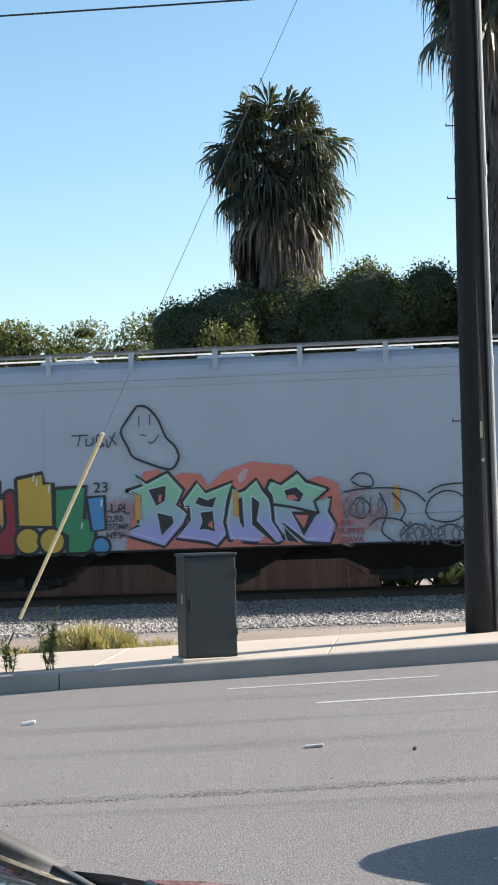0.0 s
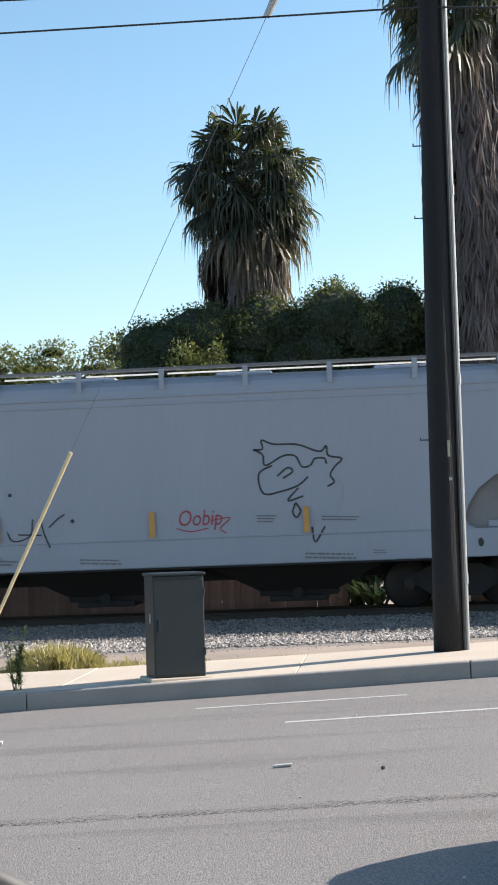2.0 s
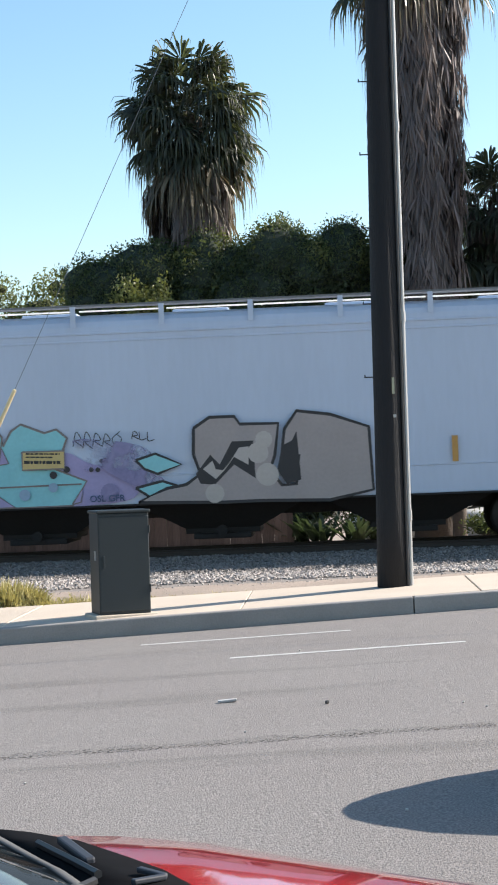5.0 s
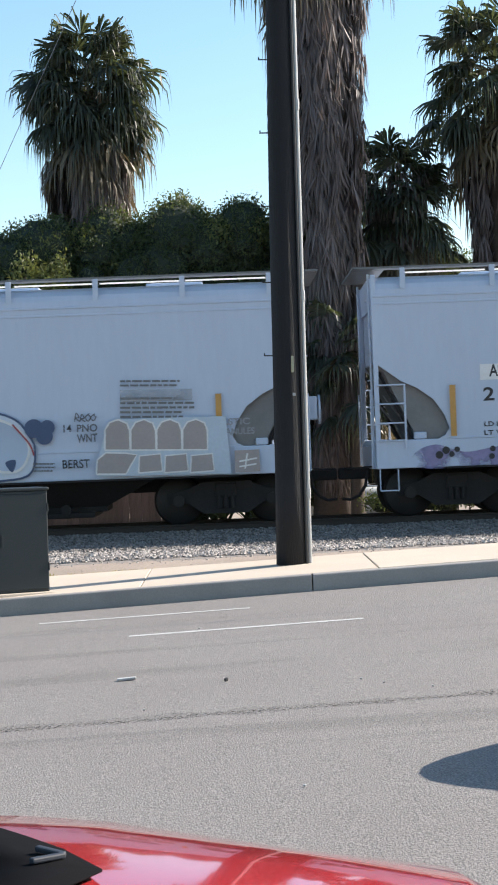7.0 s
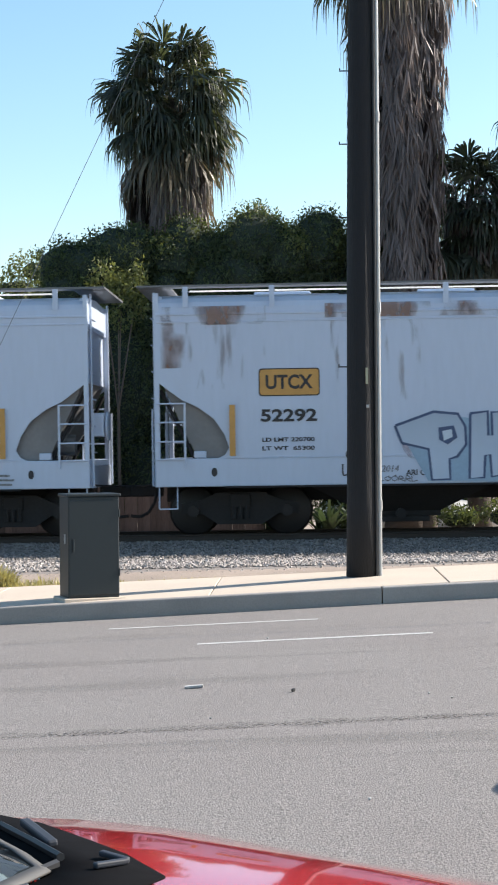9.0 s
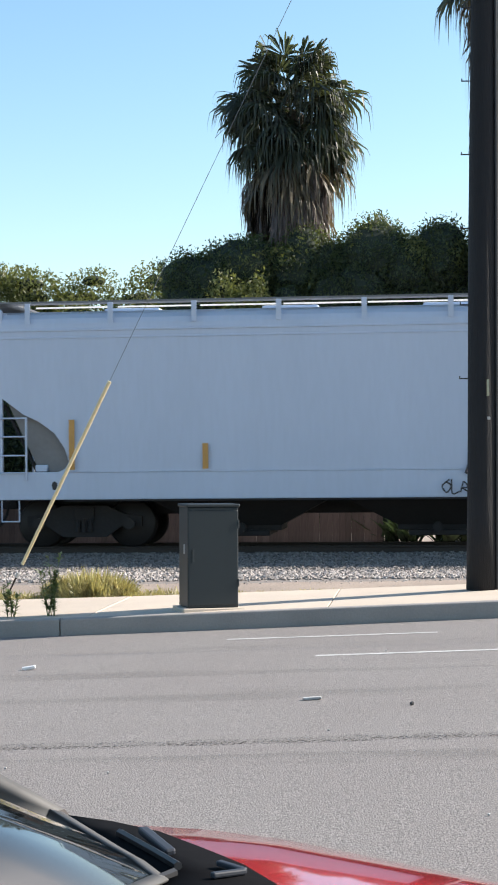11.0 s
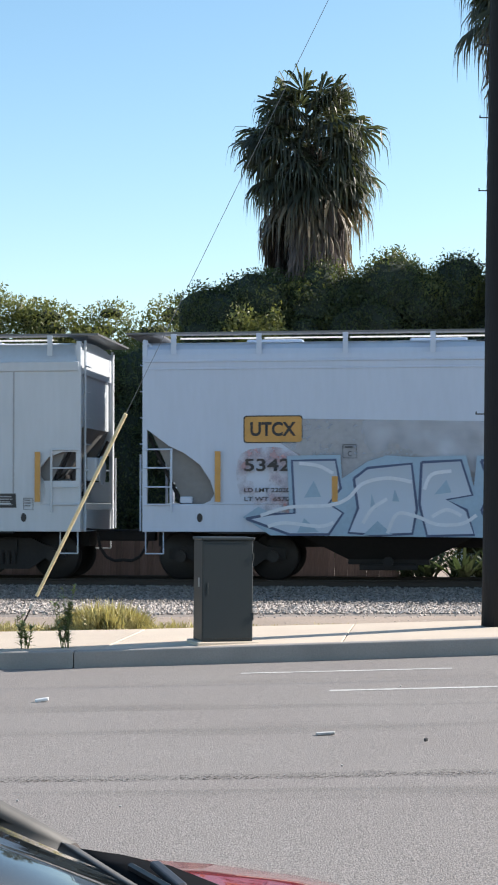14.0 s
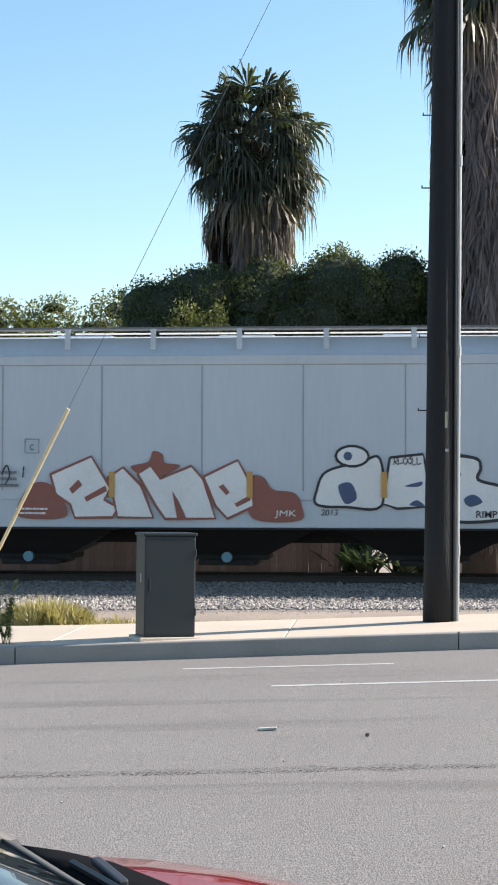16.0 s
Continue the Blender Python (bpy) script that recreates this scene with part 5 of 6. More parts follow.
for pts in ([(528, 835), (540, 800), (548, 798), (558, 808), (608, 812), (610, 825), (638, 835), (640, 852), (622, 865), (612, 845), (570, 838), (578, 862), (572, 878), (545, 862)], [(472, 915), (480, 890), (488, 858), (505, 852), (540, 865), (600, 890), (628, 905), (612, 936), (560, 938), (480, 938)],
            [(653, 815), (712, 802), (718, 806), (716, 845), (735, 848), (718, 868), (718, 895), (735, 905), (765, 937), (640, 937), (632, 895), (648, 885), (640, 855), (655, 842)], [(755, 870), (752, 835), (765, 798), (785, 810), (848, 812), (850, 830), (868, 832), (880, 850), (872, 870), (905, 900), (905, 937), (800, 937), (785, 905), (770, 885)]):
    r.piece(pts, "silver", "darkgrey", 0.04)
for pts in ([(580, 855), (610, 862), (620, 892), (580, 880)], [(662, 846), (694, 836), (690, 866), (655, 868)], [(702, 838), (712, 834), (712, 868), (694, 866)], [(510, 875), (545, 890), (508, 900)], [(536, 930), (560, 916), (584, 930)], [(800, 835), (845, 855), (850, 875), (820, 868)], [(820, 890), (868, 892), (872, 902), (822, 900)], [(705, 894), (760, 892), (762, 902), (715, 902)]):
    r.fill(pts, "ink")
r.line([[(538, 800), (548, 798), (558, 810), (608, 812), (606, 825)], [(572, 818), (638, 836), (640, 848)], [(653, 816), (712, 801), (718, 808), (716, 900)], [(720, 828), (728, 845), (738, 850)], [(761, 798), (785, 810), (848, 812), (846, 824)], [(810, 818), (868, 832), (878, 848)], [(488, 858), (505, 852), (540, 864), (575, 878), (582, 862)], [(640, 852), (660, 890), (680, 906), (690, 900)], [(755, 860), (800, 868), (848, 876)], [(584, 898), (600, 934)], [(596, 898), (612, 934)], [(715, 902), (736, 904), (762, 934)]], "bone", 0.028, False)
f.n = r.n + 2
f.piece([(532, 312), (628, 318), (610, 350), (570, 372), (612, 380), (635, 380), (632, 470), (548, 470), (560, 430), (520, 385), (545, 345)], "silver", "ink", 0.04, gleam="bone")
f.piece([(645, 315), (702, 340), (700, 375), (690, 400), (722, 450), (700, 470), (645, 470), (640, 392), (680, 378), (690, 345)], "silver", "ink", 0.04, gleam="bone")
for pts in ([(552, 390), (575, 368), (600, 388), (570, 402)], [(580, 430), (630, 415), (630, 435), (590, 448)]):
    f.fill(pts, "ink")
f.words("PLASTIC", 836, 906, 318, 332, "dark_text")
f.words("GRANULES", 838, 916, 338, 350, "greytag")
f.fill([(844, 368), (892, 366), (893, 398), (845, 400)], "white", name="placard")
f.fill([(848, 371), (868, 370), (868, 388), (848, 389)], "ink", name="placard_field")
f.fill([(872, 370), (889, 369), (889, 388), (872, 388)], "ink", name="placard_field")
f.tag(752, 800, 350, 420, 4, 61, "darkgrey", 0.03)
f.tag(770, 840, 395, 425, 4, 62, "darkgrey", 0.025)
f.tag(748, 828, 434, 468, 6, 63, "coral", 0.025)
f.tag(858, 908, 430, 448, 4, 67, "darkgrey", 0.02)
f.tag(920, 980, 355, 400, 4, 64, "greytag", 0.03)
h = Wall(CARS["F"], (4.322, 5.418), (0.009099, -0.000146), (0.000034, -0.009160))
h.n = 40
h.fill([(420, 350), (500, 360), (560, 380), (640, 340), (650, 440), (560, 480), (440, 470)], "haze_blue", True)
h.fill([(330, 380), (400, 360), (430, 400), (420, 440), (345, 440)], "haze_violet", True)
h.fill([(511, 342), (598, 340), (599, 374), (512, 376)], "darkgrey", name="placard")
h.fill([(574, 372), (597, 343), (597, 372)], "ochre", name="placard_field")
h.tag(340, 425, 375, 425, 5, 65, "navy", 0.035)
h.tag(345, 440, 452, 486, 6, 66, "steelblue", 0.035)
j = Wall(CARS["F"], (-1.215, 5.485), (0.009090, -0.000135), (0.000047, -0.009147))
j.n = 52
panel(j, 1.93, 3.05, 2.60, 3.12)
j.fill([(340, 332), (460, 330), (470, 440), (350, 440)], "haze_pink", True)
j.words("53423", 346, 465, 342, 368)
j.words("LD LMT 220200", 346, 448, 402, 411)
j.words("LT WT  65700", 346, 448, 420, 429)
j.frame_box(550, 578, 311, 338)
j.words("C", 560, 568, 324, 335)
j.bars(554, 574, 314, 322, 1, 5, "ink")
j.fill([(343, 462), (375, 440), (440, 470), (435, 335), (545, 332), (548, 380), (600, 345), (640, 332), (700, 335), (800, 330), (815, 395), (822, 330), (915, 332), (965, 440), (970, 494), (400, 498)], "steelblue")
j.piece([(350, 465), (400, 455), (450, 452), (445, 345), (535, 342), (545, 400), (520, 432), (550, 450), (520, 494), (440, 496)], "frost", "navy", 0.05)
j.piece([(572, 380), (600, 358), (690, 348), (700, 440), (690, 490), (620, 494), (560, 490), (580, 440)], "frost", "navy", 0.05)
j.piece([(710, 345), (790, 340), (812, 410), (760, 420), (800, 440), (815, 490), (720, 494), (705, 430)], "frost", "navy", 0.05)
j.piece([(830, 340), (912, 340), (940, 385), (900, 400), (870, 392), (940, 420), (965, 490), (850, 494), (830, 440), (850, 400)], "frost", "navy", 0.05)
for pts in ([(470, 420), (490, 385), (505, 418)], [(605, 440), (608, 410), (618, 440)], [(650, 425), (655, 400), (665, 425)], [(735, 410), (760, 380), (770, 405)], [(860, 410), (900, 405), (905, 425), (870, 428)], [(455, 492), (470, 462), (500, 490)], [(590, 494), (620, 465), (650, 492)]):
    j.fill(pts, "steelblue")
j.line([[(380, 458), (440, 440), (520, 435), (560, 420), (590, 390), (640, 378), (690, 385)], [(640, 490), (660, 450), (700, 455), (740, 470), (790, 468), (820, 450)], [(715, 400), (730, 370), (770, 362)], [(840, 470), (870, 450), (920, 455), (950, 470)], [(460, 350), (500, 355), (530, 370)], [(840, 352), (880, 350), (910, 365)], [(395, 480), (430, 472), (500, 478), (530, 470)], [(590, 470), (610, 440), (640, 420)], [(730, 455), (760, 440), (790, 452)], [(860, 380), (890, 376), (915, 388)]], "whitewash", 0.065)

# wagon G: white letters with dark rims, brown clouds, notices
for i in range(10):
    patch(CARS["G"], "panel_seam", oblong(2.33 + 1.9 * i, 2.36 + 1.9 * i, 1.62, 4.0), "greytag", 0.0045)

g = Wall(CARS["G"], (16.886, 5.459), (0.009075, -0.000120), (0.000054, -0.009133))
g.fill([(227, 414), (285, 413), (286, 442), (228, 443)], "ink", name="placard")
g.line([[(227, 414), (285, 413), (286, 442), (228, 443)]], "dark_text", 0.015, False, True)
g.bars(233, 280, 418, 440, 4, 71, "greytag")
g.bars(143, 205, 298, 362, 6, 72, "dark_text")
g.bars(148, 172, 264, 270, 1, 73, "dark_text")
g.frame_box(302, 322, 422, 446, "dark_text")
g.bars(305, 319, 425, 442, 3, 74)
g.fill([(295, 380), (340, 370), (345, 430), (300, 430)], "grime", True)
g.bars(60, 235, 462, 470, 1, 75)
k = Wall(CARS["G"], (10.182, 5.373), (0.009040, -0.000105), (0.000046, -0.009093))
k.n = 8
k.fill([(455, 380), (480, 352), (520, 345), (580, 360), (700, 362), (780, 360), (900, 352), (935, 400), (920, 462), (800, 468), (560, 468), (480, 466), (470, 420)], "haze_pink", True)
k.fill([(460, 400), (480, 355), (530, 350), (500, 375), (480, 400), (490, 440), (465, 440)], "rose", True)
k.piece([(490, 395), (520, 362), (565, 362), (580, 385), (540, 392), (560, 410), (555, 440), (500, 452), (485, 435), (520, 425), (495, 412)], "bone", "rose", 0.04, True)
k.piece([(585, 370), (630, 362), (660, 380), (655, 420), (620, 440), (575, 425), (575, 395)], "bone", "rose", 0.04, True)
k.piece([(665, 362), (677, 378), (697, 370), (713, 382), (697, 402), (709, 423), (726, 443), (709, 455), (677, 455), (665, 423), (652, 451), (632, 451), (636, 390), (644, 370)], "bone", "rose", 0.04, True)
k.piece([(719, 378), (750, 370), (823, 358), (835, 378), (823, 394), (791, 398), (795, 451), (742, 455), (742, 406), (719, 400)], "bone", "rose", 0.035)
k.line([[(600, 395), (620, 392), (612, 410)], [(620, 430), (650, 410)]], "rose", 0.05)
k.fill([(250, 335), (290, 330), (305, 345), (270, 365)], "rose", True)
k.piece([(0, 410), (20, 372), (90, 352), (130, 345), (133, 440), (60, 444), (0, 440)], "bone", "ink", 0.05, True)
k.disc(73, 340, 34, "bone", "ink", 0.05, 0.62)
k.disc(64, 340, 9, "navy")
k.piece([(150, 342), (218, 334), (222, 352), (235, 440), (165, 446), (135, 436)], "bone", "ink", 0.05)
k.piece([(232, 340), (320, 340), (335, 360), (330, 385), (380, 400), (392, 430), (380, 464), (260, 466), (245, 400)], "bone", "ink", 0.06, True)
for pts in ([(45, 400), (70, 395), (82, 425), (62, 438), (50, 425)], [(190, 438), (205, 428), (220, 440)], [(275, 380), (295, 372), (285, 392)], [(300, 425), (320, 415), (338, 430), (312, 440)], [(180, 400), (215, 390), (210, 400)]):
    k.fill(pts, "navy", True)
k.tag(158, 215, 338, 358, 6, 77, "ink", 0.018)
k.words("2013", 8, 42, 450, 462, "ink", "graffiti_tag", 0, 0.15)
k.words("RIMP", 325, 368, 448, 462, "ink", "graffiti_tag")
k.frame_box(878, 906, 418, 432, "mud")
m = Wall(CARS["G"], (4.175, 5.362), (0.009013, -0.000071), (0.000064, -0.009060))
m.n = 36
m.fill([(40, 440), (70, 398), (110, 400), (140, 440), (135, 468), (45, 468)], "brickred", True)
m.fill([(278, 360), (315, 350), (325, 328), (345, 335), (350, 352), (382, 358), (340, 380), (300, 378)], "brickred", True)
m.fill([(530, 380), (555, 380), (575, 405), (620, 412), (635, 440), (630, 468), (540, 468), (520, 430)], "brickred", True)
m.piece([(108, 378), (195, 340), (235, 405), (222, 430), (250, 445), (240, 466), (160, 468), (150, 440), (120, 420)], "bone", "brickred", 0.05)
m.piece([(228, 385), (262, 362), (300, 400), (325, 466), (250, 466), (240, 420)], "bone", "brickred", 0.05)
m.piece([(292, 375), (320, 358), (340, 385), (405, 358), (430, 385), (455, 466), (350, 468), (330, 440)], "bone", "brickred", 0.05)
m.piece([(430, 380), (502, 345), (530, 395), (535, 440), (480, 466), (455, 440)], "bone", "brickred", 0.05)
for pts in ([(148, 408), (168, 388), (176, 400), (155, 418)], [(180, 425), (225, 400), (228, 412), (185, 434)], [(462, 400), (472, 395), (485, 412), (478, 418)], [(495, 435), (530, 415), (528, 428), (500, 442)], [(365, 410), (378, 430), (395, 466), (375, 466)]):
    m.fill(pts, "brickred")
m.words("JMK", 578, 622, 448, 464, "bone", "graffiti_tag", 0, 0.1)
m.frame_box(55, 84, 305, 334)
m.words("C", 65, 73, 316, 328)
m.bars(0, 46, 372, 412, 3, 78, "dark_text")
m.line([[(5, 380), (15, 360), (22, 380), (12, 400)], [(50, 385), (52, 362)]], "ink", 0.03)
m.bars(35, 105, 448, 466, 2, 79, "bone")


# ---- street things ----


def utility_pole():
    p = tagged(new("utility_pole"), "tall dark creosoted wooden utility pole with conduit", "utility pole")
    p.matrix_basis = pose(0.71, 22.4, grade(0.71) + 0.207, 0, 0.72, 0)
    rings = []
    for i in range(15):
        z = i * 1.0
        r = 0.213 - 0.0052 * z
        rings.append([((r + 0.006 * math.sin(5 * a + z)) * math.cos(a), (r + 0.006 * math.cos(3 * a)) * math.sin(a), z) for a in [2 * math.pi * k / 20 for k in range(20)]])
    part("shaft", loft(bmesh.new(), rings), "pole", p)
    c = part("conduit", tubed((0.245, -0.06, 0), (0.19, -0.06, 11), 0.032, n=10), "conduit", p, "pale grey steel conduit")
    for z in (0.9, 3.6, 6.2):
        part("coupling", tubed((0.245 - 0.005 * z, -0.06, z), (0.245 - 0.005 * z, -0.06, z + 0.14), 0.042, n=10), "conduit", c)
    part("conduit", tubed((0.20, -0.115, 0), (0.15, -0.115, 11), 0.018, n=8), "black", p, "thin dark conduit")
    for i, z in enumerate((2.86, 3.86, 4.9, 5.9, 6.9, 7.9)):
        s = part("step_bolt", tubed((-0.19 + 0.005 * z, -0.05, z), (-0.33 + 0.005 * z, -0.05, z), 0.009, n=6), "wire", p)
        part("bolt_head", tubed((-0.32 + 0.005 * z, -0.05, z), (-0.32 + 0.005 * z, -0.05, z + 0.035), 0.009, n=6), "wire", s)
    part("tag", boxed(0.05, 0.085, -0.215, -0.20, 2.62, 2.84), "tag_plate", p, "small pale yellow metal tag")
    part("tag", boxed(0.06, 0.10, -0.21, -0.198, 2.30, 2.34), "conduit", p)
    part("crossarm", boxed(-1.2, 1.2, -0.26, -0.14, 12.6, 12.72), "pole", p)
    return p


utility_pole()


def sagging(name, p, q, sag, r, label):
    p, q = Vector(p), Vector(q)
    cu = bpy.data.curves.new(name, "CURVE")
    cu.dimensions, cu.bevel_depth, cu.bevel_resolution = "3D", r, 1
    sp = cu.splines.new("POLY")
    sp.points.add(24)
    for i in range(25):
        t = i / 24
        w = p.lerp(q, t) - Vector((0, 0, 4 * sag * t * (1 - t)))
        sp.points[i].co = (*w, 1)
    cu.materials.append(M["wire"])
    return tagged(new(name, cu), label, "cable")


sagging("cable", (-38, 24.5, 10.15), (0.70, 22.3, 9.05), 0.1, 0.014, "black overhead cable strung to the pole")
sagging("cable", (0.70, 22.3, 9.05), (40, 20.5, 9.2), 0.9, 0.014, "black overhead cable strung past the pole")
sagging("cable", (-38, 24.5, 11.05), (0.72, 22.3, 9.42), 0.06, 0.012, "thin black overhead cable above the road")
guy = tagged(new("guy_wire"), "thin steel guy wire with a yellow plastic guard", "guy wire")
G0, G1 = Vector((-6.25, 23.93, 0.06)), Vector((0.75, 22.4, 13.5))
gd = (G1 - G0).normalized()
part("strand", tubed(G0, G1, 0.0045, n=6), "strand", guy)
part("guard", tubed(G0 + gd * 0.5, G0 + gd * 3.55, 0.026, 0.030, n=10), "guard", guy, "yellow plastic guard tube")
part("anchor_rod", tubed(G0 - gd * 0.25, G0 + gd * 0.35, 0.014, n=6), "rail", guy)
part("clamp", tubed(G0 + gd * 0.28, G0 + gd * 0.36, 0.03, n=8), "conduit", guy)
part("insulator", tubed(G0 + gd * 10.4, G0 + gd * 10.7, 0.05, 0.06, n=10), "conduit", guy, "grey strain insulator")


def utility_cabinet():
    c = tagged(new("utility_cabinet"), "dark green steel utility cabinet on a concrete pad", "utility cabinet")
    c.matrix_basis = pose(-2.82, 20.86, grade(-2.82) + 0.21, 0, 0.5, 22)
    w, d, h = 0.333, 0.237, 1.345
    part("pad", boxed(-w - 0.07, w + 0.07, -d - 0.07, d + 0.07, -0.06, 0.035, bevel=0.012), "concrete", c, "low concrete pad")
    part("body", boxed(-w, w, -d, d, 0.035, h - 0.03, bevel=0.012), "cabinet", c)
    part("door", boxed(-w + 0.012, w - 0.012, -d - 0.014, -d + 0.004, 0.07, h - 0.07, bevel=0.006), "cabinet", c)
    part("lid", boxed(-w - 0.018, w + 0.018, -d - 0.022, d + 0.018, h - 0.03, h + 0.01, bevel=0.012), "cabinet", c)
    part("handle", boxed(-w + 0.05, -w + 0.075, -d - 0.03, -d - 0.012, 0.62, 0.78, bevel=0.005), "cabinet", c)
    for z in (0.3, 1.05):
        part("hinge", tubed((w - 0.004, -d - 0.012, z), (w - 0.004, -d - 0.012, z + 0.1), 0.011), "cabinet", c)
    part("latch", boxed(-w - 0.014, -w + 0.004, -0.10, -0.06, 0.72, 0.84, bevel=0.004), "conduit", c)
    return c


utility_cabinet()

# ---- fence behind the railway ----
FENCE_Y = 36.6
fence = tagged(new("wooden_fence"), "weathered red-brown board fence behind the railway", "fence", kind="structure")
board_me = part("fence_board", boxed(-0.0706, 0.0706, -0.012, 0.012, 0, 1.12, bevel=0.004), "fence", fence)
board_me.matrix_basis = pose(-14.0, FENCE_Y, 0.1)
for i in range(1, 92):
    x = -14.0 + 0.142 * i
    if x > -1.05:
        break
    shared("fence_board", board_me.data, fence, pose(x, FENCE_Y + 0.006 * math.sin(i * 5.1), 0.1 + 0.02 * math.sin(i * 2.3), 0, 0.4 * math.sin(i * 3.7), 0))
for y, wd, wob, seed in SEAMS:
    strip(-16, 16, y, wd, "worn_seam", "tar_seam", wob=wob, seed=seed)
for y, wd in ((18.1, 0.5), (16.2, 0.9), (14.4, 0.8), (10.9, 0.9)):
    strip(-20, 20, y, wd, "track", "tyre_track", 0.003)
for x in (-13.9, -11.5, -9.1, -6.7, -4.3, -1.9):
    part("post", boxed(x - 0.05, x + 0.05, FENCE_Y + 0.03, FENCE_Y + 0.13, 0, 1.2), "fence", fence)
for z in (0.4, 0.95):
    part("fence_rail", boxed(-14.1, -1.0, FENCE_Y + 0.014, FENCE_Y + 0.06, z, z + 0.09), "fence", fence)

# ---- vehicles ----


def motor_car(label, paint, m):
    """A saloon car; it faces +x, its windscreen foot at x = 0.28, its wheels on z = 0."""
    c = tagged(new("car"), label, "car")
    c.matrix_basis = m
    st = [(1.83, 0.42, 0.58, 0.62, 0.62), (1.78, 0.46, 0.66, 0.72, 0.72), (1.6, 0.50, 0.775, 0.83, 0.82), (1.2, 0.585, 0.835, 0.905, 0.87), (0.7, 0.70, 0.92, 0.985, 0.90), (0.62, 0.71, 0.93, 0.99, 0.90), (0.46, 0.73, 0.948, 0.998, 0.903),
          (0.0, 0.775, 0.975, 1.005, 0.905), (-0.2, 0.78, 0.98, 1.005, 0.905), (-1.0, 0.79, 1.0, 1.02, 0.91), (-2.0, 0.76, 1.0, 1.03, 0.88), (-2.3, 0.60, 0.99, 1.03, 0.74), (-2.6, 0.36, 0.96, 1.0, 0.50), (-2.76, 0.2, 0.93, 0.95, 0.28), (-2.83, 0.07, 0.90, 0.91, 0.11)]
    rings = []
    for x, ws, zs, zc, W in st:
        half = [(W * 0.86, 0.2), (W, 0.38), (W, 0.6), (W * 0.985, zs - 0.14 if zs > 0.75 else zs - 0.04), (ws + (W - ws) * 0.45, zs - 0.03), (ws, zs), (ws * 0.6, zs + (zc - zs) * 0.72), (ws * 0.25, zc)]
        rings.append([(x, y, z) for y, z in half] + [(x, -y, z) for y, z in half[::-1]])
    body = part("body", loft(bmesh.new(), rings), paint, c)
    # cowl, windscreen, cabin
    base = [(0.056, 0.772, 0.977), (0.184, 0.521, 0.985), (0.256, 0.378, 0.990), (0.329, 0.234, 0.995), (0.412, 0.08, 1.000), (0.500, -0.11, 1.003)]
    top = [(-0.80, 0.56, 1.40), (-0.775, 0.48, 1.415), (-0.76, 0.42, 1.425), (-0.745, 0.30, 1.432), (-0.73, 0.16, 1.436), (-0.72, 0.0, 1.44)]
    hood = [(0.059, 0.774, 0.977), (0.219, 0.651, 0.982), (0.379, 0.480, 0.989), (0.546, 0.236, 0.993), (0.646, 0.091, 0.992), (0.755, -0.11, 0.988)]
    full = lambda pts: pts + [(x, max(2 * pts[-1][1] - y, -0.776), z) for x, y, z in pts[-2::-1]]

    def skin(name, a, b, material, parent, lift=0.0, label=""):
        bm = bmesh.new()
        va, vb = [bm.verts.new((x, y, z + lift)) for x, y, z in full(a)], [bm.verts.new((x, y, z + lift)) for x, y, z in full(b)]
        for i in range(len(va) - 1):
            bm.faces.new((va[i], va[i + 1], vb[i + 1], vb[i])).smooth = True
        bmesh.ops.recalc_face_normals(bm, faces=bm.faces)
        bmesh.ops.solidify(bm, geom=bm.faces[:], thickness=0.006)
        return part(name, bm, material, parent, label)

    skin("cowl", base, hood, "cowl", c, 0.012, "black plastic cowl")
    skin("windscreen", [(x - 0.03, y * 0.985, z + 0.012) for x, y, z in base], [(x, y * 0.93, z) for x, y, z in top], "glass", c, 0.012, "raked tinted windscreen")
    skin("windscreen_seal", base, [(x - 0.035, y * 0.985, z + 0.012) for x, y, z in base], "trim", c, 0.020, "grey windscreen edge trim")
    roof_b = [(-1.55, 0.54, 1.37), (-1.60, 0.47, 1.38), (-1.66, 0.40, 1.39), (-1.70, 0.29, 1.395), (-1.74, 0.16, 1.40), (-1.77, 0.0, 1.405)]
    skin("roof", top, roof_b, paint, c, 0.014)
    tail = [(-2.25, 0.62, 1.0), (-2.31, 0.53, 1.02), (-2.36, 0.44, 1.03), (-2.39, 0.34, 1.035), (-2.42, 0.2, 1.04), (-2.43, 0.0, 1.04)]
    skin("rear_window", roof_b, tail, "glass", c, 0.012)
    for s in (1, -1):
        side = [(-0.02, 0.775, 0.97), (-0.80, 0.57, 1.40), (-1.55, 0.55, 1.37), (-2.25, 0.63, 0.99)]
        bm = bmesh.new()
        bm.faces.new([bm.verts.new((x, s * y, z)) for x, y, z in side])
        bmesh.ops.solidify(bm, geom=bm.faces[:], thickness=0.01)
        part("side_window", bm, "glass", c)
        bm = bmesh.new()
        a, b = Vector((0.05, s * 0.772, 0.982)), Vector((-0.82, s * 0.565, 1.405))
        rings = []
        for i in range(9):
            p = a.lerp(b, i / 8) + Vector((0, 0, 0.05 * math.sin(math.pi * i / 8)))
            rings.append([(p.x + 0.018 * math.cos(k * 1.0472), p.y + 0.030 * math.cos(k * 1.0472), p.z + 0.022 * math.sin(k * 1.0472)) for k in range(6)])
        loft(bm, rings)
        part("windscreen_pillar", bm, "trim", c, "grey windscreen pillar trim")
        part("mirror", boxed(-0.52, -0.38, min(s * 0.92, s * 1.08), max(s * 0.92, s * 1.08), 0.98, 1.12, bevel=0.035), paint, c)
